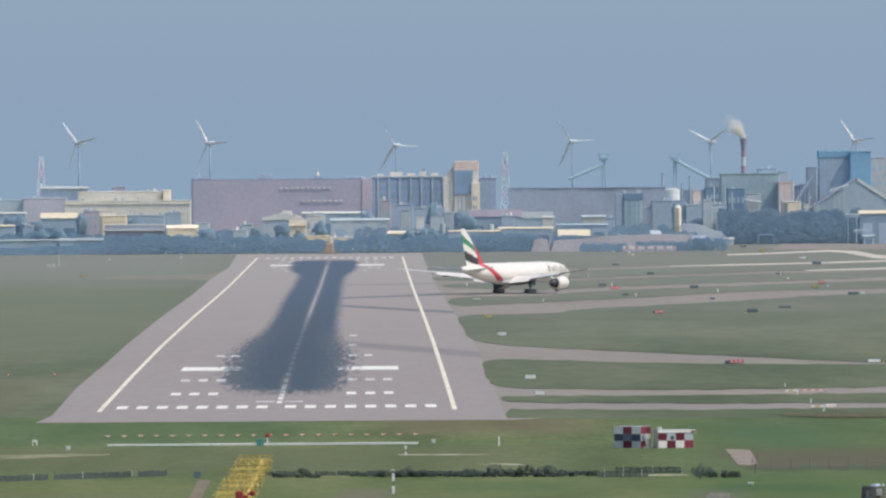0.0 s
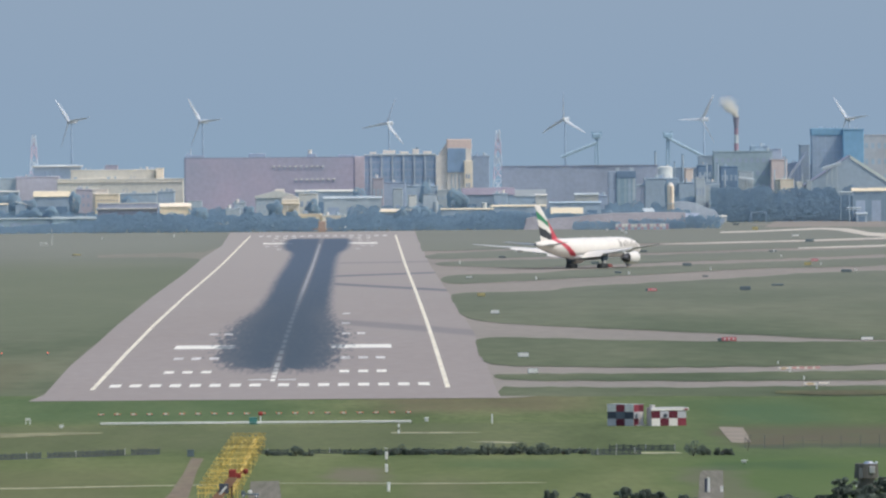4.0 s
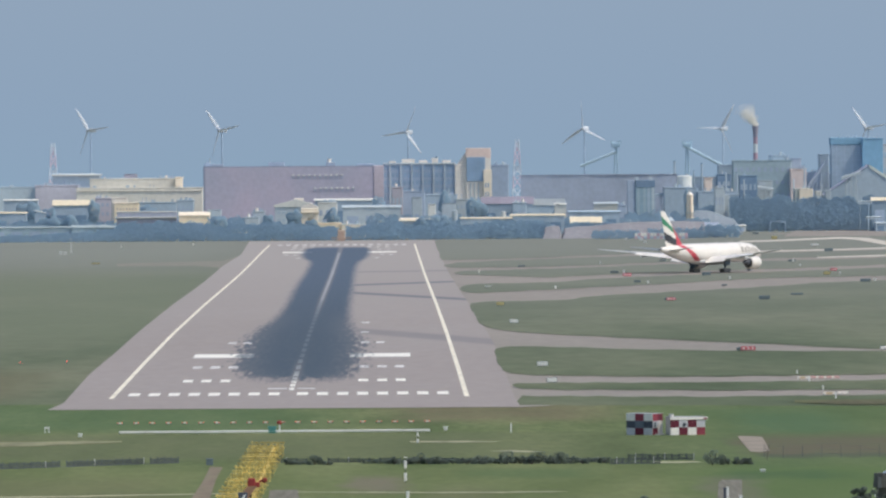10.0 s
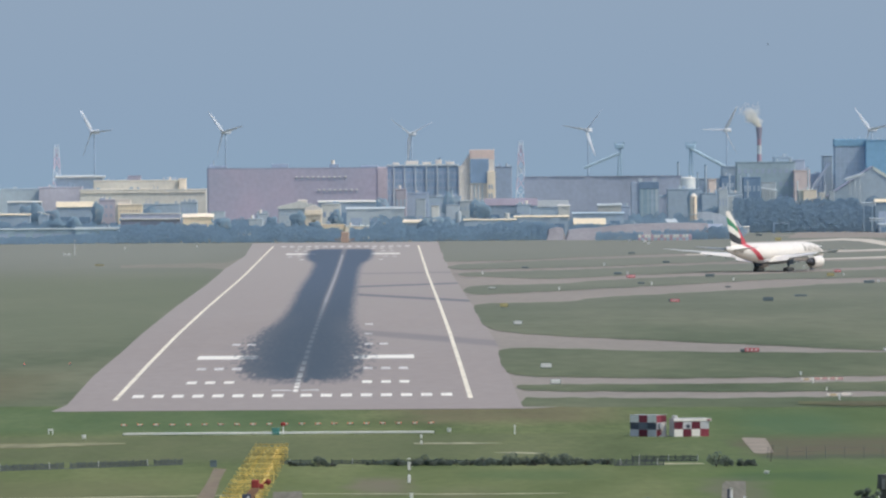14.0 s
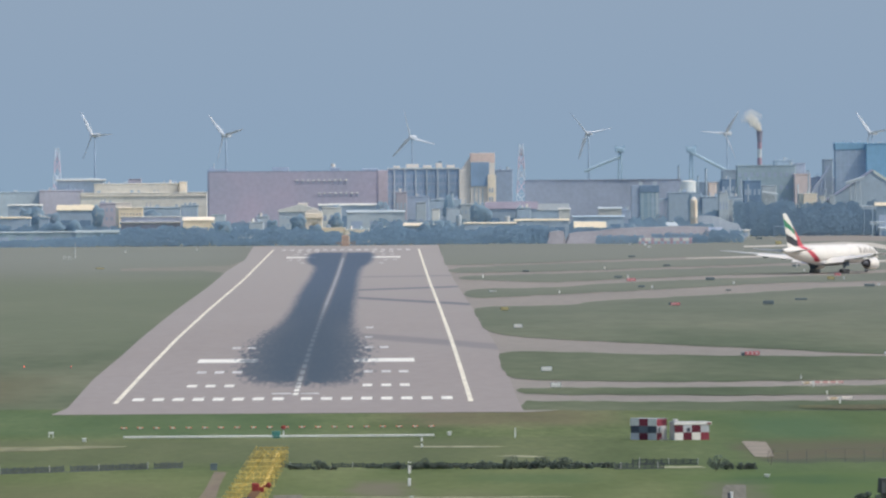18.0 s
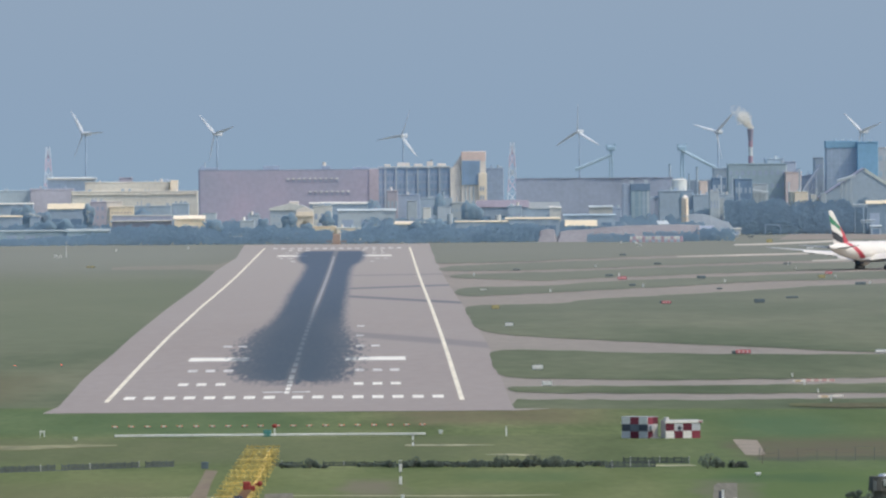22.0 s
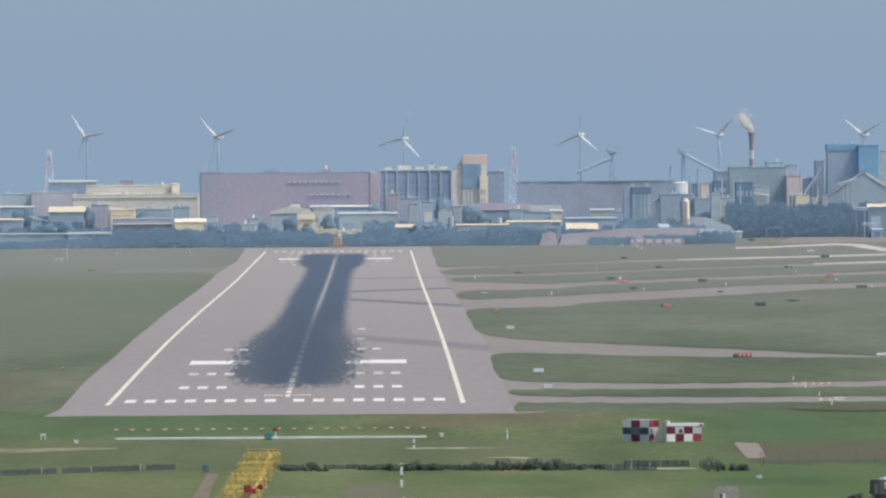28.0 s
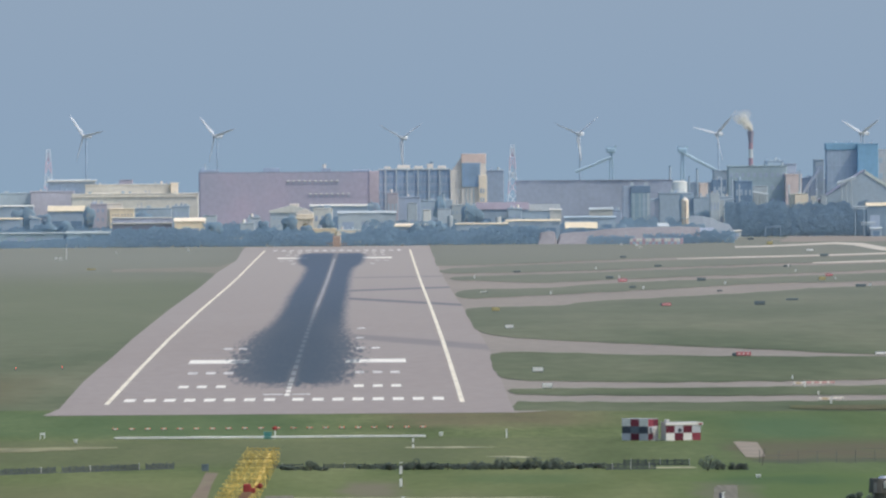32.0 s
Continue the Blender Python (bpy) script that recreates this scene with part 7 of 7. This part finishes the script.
sheet("concrete_pad", [(67.2, 1362.7), (68, 1363.8), (70.6, 1359.3), (70.1, 1333.8), (69.2, 1297.5), (67.7, 1293.1), (66.4, 1295.8), (66.8, 1332.1)], BUFFGRAVEL, 0.09, "bare pale patch of gravel in the grass", "pad")
GRAVEL = material("gravel_road", (0.152, 0.150, 0.105), 0.95, vary=0.16, fine=1.4, broad=0.9, tint=(0.198, 0.178, 0.150), patch=0.25, stretch=(1.5, 0.05, 1))
sheet("access_road", [(57.9, 1181.4), (58.6, 1189.1), (61.1, 1188.6), (56, 1052.5), (53, 1053.1)], GRAVEL, 0.08, "grey access road with faded edges", "road")
sheet("access_road", [(1.6, 1163.8), (5.1, 1165), (6.5, 1061.5), (2.2, 1062.2)], GRAVEL, 0.08, "grey access road with faded edges", "road")
sheet("grass_patch", [(83.7, 1548.8), (109.8, 1548.6), (108.2, 1522.3), (91.6, 1520.1), (83, 1532.3)], DRYLAWN, 0.16, "dry brown strip of earth by the taxiway", "earth")


FENCEGREY = paint("weathered_fence_mesh", (0.098, 0.115, 0.118), vary=0.3, fine=2.0)
PALEPOST = paint("pale_fence_post", (0.42, 0.43, 0.42))


@lru_cache(None)
def fence_panel(w, h):
    """A panel of close pickets between two rails, in one piece."""
    n = int((w - 0.12) / 0.13)
    xs = [0.06 + k * (w - 0.12) / (2 * n + 1) for k in range(2 * n + 2)]
    zs = (0.0, 0.12, 0.2, h - 0.16, h - 0.06, h)
    cells = [(c, r) for c in range(2 * n + 1) for r in range(5) if c % 2 == 0 or r in (1, 3)]
    bm = bmesh.new()
    grid = {(c, r, k): bm.verts.new((xs[c], y, zs[r] - (0.04 * (c // 2 * 7 % 3) if r == 5 else 0))) for c in range(2 * n + 2) for r in range(6) for k, y in ((0, -0.025), (1, 0.025))}
    for c, r in cells:
        ring = ((c, r), (c + 1, r), (c + 1, r + 1), (c, r + 1))
        bm.faces.new([grid[(*q, 0)] for q in ring])
        bm.faces.new([grid[(*q, 1)] for q in reversed(ring)])
        for (a, b), side in zip(zip(ring, ring[1:] + ring[:1]), ((c, r - 1), (c + 1, r), (c, r + 1), (c - 1, r))):
            if side not in cells:
                bm.faces.new([grid[(*a, 0)], grid[(*a, 1)], grid[(*b, 1)], grid[(*b, 0)]])
    bmesh.ops.delete(bm, geom=[v for v in bm.verts if not v.link_faces], context="VERTS")
    return mesh("panel", bm, FENCEGREY)


def fence_run(a, b, h, n, gaps, label, pale=7):
    """A run of picket panels from a to b."""
    L, w = math.dist(a, b), math.dist(a, b) / n
    t = thing("fence", pose(*a, level(a[1]), 0, 0, math.degrees(math.atan2(b[1] - a[1], b[0] - a[0]))), label, "fence", "airport perimeter fence")
    for k in range(n):
        if k in gaps:
            continue
        ob = new("panel", fence_panel(round(w, 3), h))
        ob.parent, ob.location = t, (k * w, 0, 0.04 * (k * 5 % 3 - 1))
    for k in range(n + 1):
        part("post", boxes((k * w - 0.05, k * w + 0.05, -0.06, 0.06, 0, h + 0.12)), PALEPOST if k % pale == 1 else FENCEGREY, t)
    part("plinth", boxes((0, L, -0.08, 0.08, 0, 0.1)), FENCEGREY, t)


fence_run((-43.0, 1240.0), (-11.9, 1266.4), 0.82, 34, (17, 29), "low grey picket fence with a few pale posts")
fence_run((46.0, 1250.2), (52.6, 1251.2), 0.85, 8, (), "low grey picket fence with a few pale posts", 3)
fence_run((48.8, 1267.2), (57.6, 1265.7), 0.8, 9, (), "low grey picket fence before the bare strip", 4)
fence_run((1.3, 1266.0), (46.0, 1259.0), 0.6, 32, (3, 4, 12, 20), "low grey picket fence behind the shrubs", 6)
t = thing("dark_box", pose(*(-7.5, 1257.2), level(1280)), "dark equipment box by the fence", "box")
part("body", boxes((-0.45, 0.45, -0.4, 0.4, 0, 0.85), bevel=0.06), SIGNDARK, t)
part("lid", boxes((-0.5, 0.5, -0.45, 0.45, 0.85, 0.93), bevel=0.02), SIGNDARK, t)

# thin wire fence on the far side of the pad
t = thing("wire_fence", pose(0, 1270.7, 0), "thin wire fence with slender dark posts", "fence")
xa, xb = 67.3, 88.1
for k in range(9):
    x = xa + (xb - xa) * k / 8
    part("post", tubes(((x, 0, 0), (x, 0, 1.7), 0.035), seg=6), WALLGREY, t)
for z in (0.5, 1.0, 1.5, 1.85):
    part("wire", tubes(((xa, 0, z), (xb, 0, z), 0.010), seg=4), WALLGREY, t)


def bush(X, Y, w, h, seed, label="dense dark green shrub by the fence"):
    t = thing("bush", pose(X, Y, level(Y)), label, "bush", "shrubs along the fence")
    rnd = random.Random(seed)
    bm = bmesh.new()
    for k in range(5):
        a = rnd.uniform(0, 6.28)
        tube(bm, (0, 0, 0), (math.cos(a) * w * 0.3, math.sin(a) * 0.3, h * 0.6), 0.05, 0.02, 5)
    part("branching", bm, TRUNK, t)
    clumps = []
    for k in range(max(6, int(w * 3.6))):
        x = rnd.uniform(-w / 2, w / 2)
        e = 1 - (2 * abs(x) / w) ** 2 * 0.6
        clumps.append((x, rnd.uniform(-0.5, 0.5), h * e * rnd.uniform(0.2, 0.72), min(w, h) * 0.34))
    new("leaves", leaf_mesh("leaves", clumps, 85, 0.12, SHRUB, seed)).parent = t


rnd = random.Random(12)
for X, w, h in ((2.7, 1.6, 0.5), (3.9, 1.4, 0.45), (5.5, 1.2, 0.35), (6.6, 1.3, 1.15), (8.2, 1.0, 0.5), (17.2, 1.2, 0.7), (19.0, 1.3, 0.9), (20.4, 1.7, 1.15), (21.7, 1.5, 0.7), (23.2, 2.0, 0.85), (25.1, 1.4, 0.5), (26.9, 1.6, 0.45), (29.0, 2.0, 1.05), (31.2, 1.4, 0.8), (32.3, 1.5, 1.3), (34.1, 2.0, 0.95), (35.5, 1.4, 0.8), (36.6, 2.6, 1.3), (38.5, 1.2, 0.7), (39.3, 1.6, 1.35), (40.8, 1.4, 0.8), (42.3, 1.2, 0.6), (45.1, 1.0, 0.65), (47.2, 1.0, 0.5)):
    bush(X, 1258 - 0.1 * X + rnd.uniform(-1.5, 1.5), w * 1.3, h * 1.55, int(X * 10))
for X, Y, w, h in ((59.3, 1243, 1.2, 1.35), (60.6, 1246, 1.2, 0.85), (62.6, 1246, 2.9, 0.6), (64.3, 1249, 1.6, 0.45)):
    bush(X, Y, w * 1.45, h * 1.9, int(X * 10), "dense dark green shrub beside the bare strip")
belt("weeds", "low dark hedge of weeds along the fence", 13, 45, 1257, 1262, 200, 0.3, 0.6, SHRUB, 32, 0.13, 8)

# bare sapling by the gravel patch
t = thing("sapling", pose(67.3, 1262, level(1262)), "thin leafless sapling beside the gravel patch", "tree")
part("trunk", tubes(((0, 0, 0), (0.12, 0, 1.3), 0.06, 0.04), ((0.12, 0, 1.3), (0.3, 0, 2.3), 0.04, 0.02), seg=5), TRUNK, t)
for a, b in (((0.1, 0, 1.1), (-0.3, 0.1, 2.0)), ((0.2, 0, 1.6), (0.6, 0, 2.2)), ((0.05, 0, 0.8), (0.5, 0.1, 1.5))):
    part("branch", tubes((a, b, 0.03, 0.012), seg=4), TRUNK, t)

def near_tree(X, Y, Z, w, seed):
    """A tree outside the fence of which the dense top shows."""
    t = thing("tree", pose(X, Y, 0), "leafy dark green tree on the near side of the field", "tree", "trees outside the fence")
    rnd = random.Random(seed)
    part("trunk", tubes(((0, 0, 0), (0.1, 0, Z * 0.8), w * 0.06, w * 0.03), seg=7), TRUNK, t)
    for k in range(4):
        a = k * 1.7 + seed
        part("limb", tubes(((0.05, 0, Z * (0.55 + 0.05 * k)), (math.cos(a) * w * 0.35, math.sin(a) * w * 0.35, Z - w * 0.4), w * 0.03, w * 0.012), seg=5), TRUNK, t)
    clumps = []
    for _ in range(22):
        a, q = rnd.uniform(0, 6.28), rnd.uniform(0, 0.5) ** 0.7 * w
        clumps.append((math.cos(a) * q, math.sin(a) * q, Z - w * (0.16 + 0.5 * (q / w) ** 2) - rnd.uniform(0, 0.9) ** 2 * w, w * 0.17))
    new("crown", leaf_mesh("crown", clumps, 85, 0.13, SHRUB, seed)).parent = t


for k, (X, Y, Z, w) in enumerate([
    (61.7, 900, 9.9, 1.7), (60.9, 895, 9.2, 1.6), (62.5, 893, 9.1, 1.7), (63.8, 890, 9.6, 1.6), (64.9, 892, 10.2, 1.7), (65.9, 888, 10.5, 2.0), (63.3, 886, 8.9, 1.8), (65.0, 884, 9.2, 1.8), (66.9, 890, 10.8, 2.2), (66.2, 880, 9.6, 2.4),
    (33.5, 900, 8.9, 1.3), (36.5, 900, 8.7, 1.6), (40.6, 900, 9.1, 1.4), (42.7, 900, 8.9, 1.7), (43.8, 902, 8.6, 1.2), (46.5, 900, 8.4, 1.9), (56.4, 900, 8.35, 1.9), (59.2, 900, 8.35, 1.9),
]):
    near_tree(X, Y, Z, w, 40 + k)


DARKPLANT = paint("dark_plant_grey", (0.115, 0.112, 0.10), vary=0.3)


def roof_plant():
    X, Y, Z = (64.1, 905, 11.0)
    steel = material("stainless_steel", (0.72, 0.72, 0.72), 0.3, metal=0.9)
    t = thing("roof_tank", pose(X, Y, 0), "dark round water tower with shining steel fittings behind trees", "water tank")
    part("tower", tubes(((0, 1, 0), (0, 1, Z - 1.5), 0.9, 0.9), seg=16), DARKPLANT, t, "dark tower")
    part("tank", tubes(((0, 1, Z - 1.5), (0, 1, Z - 0.1), 1.2, 1.1), seg=20), DARKPLANT, t, "dull grey tank")
    part("lid", tubes(((0.25, 1, Z - 0.1), (0.25, 1, Z + 0.12), 0.55, 0.3), seg=18), steel, t, "shining steel lid")
    part("vent", tubes(((0.95, 0.6, Z - 0.1), (0.95, 0.6, Z + 0.14), 0.13, 0.1), seg=10), steel, t, "shining steel vent")
    part("hatch", boxes((0.2, 0.75, -0.22, -0.08, Z - 1.0, Z - 0.35), bevel=0.04), steel, t, "shining steel hatch")
    part("ladder", boxes((-0.75, -0.45, -0.16, -0.06, Z - 1.5, Z - 0.5), (-0.8, -0.74, -0.2, -0.05, Z - 2.0, Z - 0.2), bevel=0.02), WALLGREY, t, "grey ladder")
    part("pipe", tubes(((-1.05, -0.3, Z - 2.3), (-1.25, -0.3, Z - 1.6), 0.06)), POSTWHITE, t)


roof_plant()
for x, col, h in ((56.35, CHECKNAVY, 1.6), (56.67, POSTWHITE, 1.7), (58.24, POSTWHITE, 0.7)):
    marker(x, 1118, h, 0.32, "upright post by the access road" if h > 1 else "white box by the access road", 1, "gate_post", col)
# small cart beside the gantry
t = thing("utility_cart", pose(*(2.1, 1111), 0.1), "small dark utility cart with white wheel covers on the road", "cart")
part("body", boxes((-1.0, 1.1, -0.35, 0.35, 0.3, 0.48), bevel=0.05), SIGNDARK, t)
part("seat_box", boxes((-0.2, 0.3, -0.3, 0.3, 0.48, 0.85), bevel=0.06), POSTWHITE, t, "white seat box")
part("cab", boxes((-1.0, -0.5, -0.3, 0.3, 0.48, 0.8), bevel=0.08), SIGNDARK, t, "dark cab")
for x in (-0.75, 0.8):
    for y in (-0.38, 0.38):
        w = part("wheel", tubes(((x, y - 0.08, 0.22), (x, y + 0.08, 0.22), 0.22), seg=12), TYRE, t)
        part("wheel_cover", tubes(((x, y - 0.1, 0.22), (x, y + 0.1, 0.22), 0.12), seg=10), POSTWHITE, w, "white wheel cover")

def bird():
    t = thing("bird", pose(0, 1500, 45), "small dark bird flying across the sky", "bird")
    bm = bmesh.new()
    loft(bm, [[(x, r * math.cos(a), r * math.sin(a)) for a in (k * math.pi / 4 for k in range(8))] for x, r in ((-0.16, 0.01), (-0.08, 0.05), (0.04, 0.065), (0.12, 0.035), (0.17, 0.01))])
    part("body", bm, SIGNDARK, t, smooth=True)
    for s in (-1, 1):
        bm = bmesh.new()
        loft(bm, [[(0.07, s * 0.04, 0.03), (-0.06, s * 0.04, 0.03), (-0.06, s * 0.04, 0.02), (0.07, s * 0.04, 0.02)], [(0.0, s * 0.2, 0.2), (-0.05, s * 0.2, 0.2), (-0.05, s * 0.2, 0.195), (0.0, s * 0.2, 0.195)]])
        part("wing", bm, SIGNDARK, t)
    return t


BIRD = bird()

# ---------------------------------------------------------------- smoke of the chimney, in drifting puffs
SMOKE = material("white_smoke", (0.95, 0.94, 0.90), 1.0, vary=0.04, fine=0.8, broad=0.3, local=True, spec=0.0, leaf=0.5, alpha=0.6)
PUFFS = []


def puff(k):
    rnd = random.Random(k + 300)
    f = k / 25
    s = 0.8 + 2.1 * f
    clumps = [(*(Vector((rnd.uniform(-0.5, 0.5), rnd.uniform(-0.5, 0.5), rnd.uniform(-0.4, 0.4))) * s), s) for _ in range(3)]
    me = leaf_mesh("smoke_puff", [(x, y, z + 50, r) for x, y, z, r in clumps], int(90 - 35 * f), 0.26, SMOKE, k + 300, 0.9, False)
    me.transform(Matrix.Translation((0, 0, -50)))
    ob = tagged(new("smoke_puff", me), "thin white puff of chimney smoke", "smoke", "smoke puffs", "stuff")
    x, y, z = CH[0] - 5.5 * f ** 1.2 + rnd.uniform(-2.2, 2.2) * f, CH[1] + rnd.uniform(-1, 1), CH[2] + 0.6 + 7.5 * f
    rows = []
    for i in range(17):
        t = i * 2.0
        a = t * 0.8 + k
        rows.append((t, pose(x + math.sin(a * 0.7) * (0.15 + 1.3 * f), y + math.cos(a) * 0.5, z + math.sin(a * 1.1) * (0.2 + 0.7 * f), 12 * math.sin(a), 10 * math.cos(a * 0.6), (t * 9 + 40 * k) % 3600)))
    PUFFS.append((ob, rows))


for k in range(26):
    puff(k)


# ---------------------------------------------------------------- what moves
TAXI = [
    (0, 60.40, 2874.59), (1, 66.97, 2887.05), (2, 73.50, 2903.18), (3, 79.93, 2919.12), (4, 86.26, 2934.87), (5, 92.48, 2950.39),
    (6, 98.59, 2965.71), (7, 104.57, 2980.81), (8, 110.44, 2995.44), (9, 116.20, 3009.86), (10, 121.85, 3024.08), (11, 127.40, 3038.10),
    (12, 132.79, 3050.68), (13, 138.10, 3063.09), (14, 143.34, 3075.35), (15, 148.42, 3085.34), (16, 153.43, 3095.21), (17, 158.41, 3105.00),
    (18, 163.36, 3114.75), (19, 168.29, 3124.10), (20, 173.23, 3133.49), (21, 178.22, 3142.94), (22, 183.27, 3152.53), (23, 188.40, 3162.28),
    (24, 193.66, 3172.26), (25, 199.07, 3182.53), (27, 210.22, 3203.69), (29, 221.39, 3224.91), (32, 238.16, 3256.71),
]
SPIN_A = [(0, -3), (2, 31), (4, 70), (7, 128), (9, 170), (11, 205), (13, 245), (17, 324), (19, 365), (21, 408), (23, 450), (25, 495), (28, 555), (30, 592), (32, 632)]
SPIN_B = [(0, 3), (2, 48), (4, 90), (7, 150), (9, 195), (11, 232), (13, 270), (17, 350), (19, 391), (21, 433), (23, 467), (25, 508), (28, 563), (30, 600), (32, 637)]

# turbines that idle, their feathered blades swinging a little
IDLE = {
    0: [(0, 130), (4, 128), (9, 126.5), (13, 124), (19, 122), (23, 124), (28, 127), (32, 130)],
    1: [(0, 121.5), (4, 124), (9, 128.5), (13, 132.5), (19, 133), (23, 136), (28, 136), (32, 135)],
    4: [(0, 152), (2, 172), (4, 181), (7, 178), (13, 179), (17, 177), (19, 173), (21, 167), (24, 160), (29, 163), (32, 165)],
    5: [(0, 127), (4, 126), (7, 123), (9, 127), (14, 130), (17, 128), (21, 136), (25, 142), (29, 147), (32, 151)],
}


def motions():
    walk(PLANE, [(t, pose(x, y, level(y) + 0.14, 0, 0, -30.6)) for t, x, y in TAXI])
    ts = [k * 0.2 for k in range(161)]
    way = [0.0]
    for (_, xa, ya), (_, xb, yb) in zip(TAXI, TAXI[1:]):
        way.append(way[-1] + math.hypot(xb - xa, yb - ya))
    for ob, (x, y, r) in WHEELS:
        walk(ob, [(t, pose(x, y, r, -math.degrees(float(np.interp(t, [k[0] for k in TAXI], way)) / r), 0, 0)) for t in ts])
    for k, r in enumerate(ROTORS):
        at = r.location.copy()
        table = {2: SPIN_A, 3: SPIN_B}.get(k)
        if table:
            ts = [i * 2.0 for i in range(17)]
            walk(r, [(t, pose(*at, 0, -float(np.interp(t, [a for a, _ in table], [b for _, b in table])), 0)) for t in ts])
        else:
            walk(r, [(t, pose(*at, 0, -a, 0)) for t, a in IDLE[k]])
    walk(BIRD, [(0.0, pose(-150, 1500, 150)), (11.9, pose(33, 1500, 72)), (12.7, pose(49.3, 1500, 46)), (12.8, pose(51.4, 1500, 45.1)), (13.0, pose(55.65, 1500, 44.19)), (13.4, pose(64.2, 1500, 43.9)), (13.6, pose(68.4, 1500, 44.8)), (14.4, pose(86, 1500, 72)), (32.0, pose(400, 1500, 150))])
    for puff, rows in PUFFS:
        walk(puff, rows)


motions()
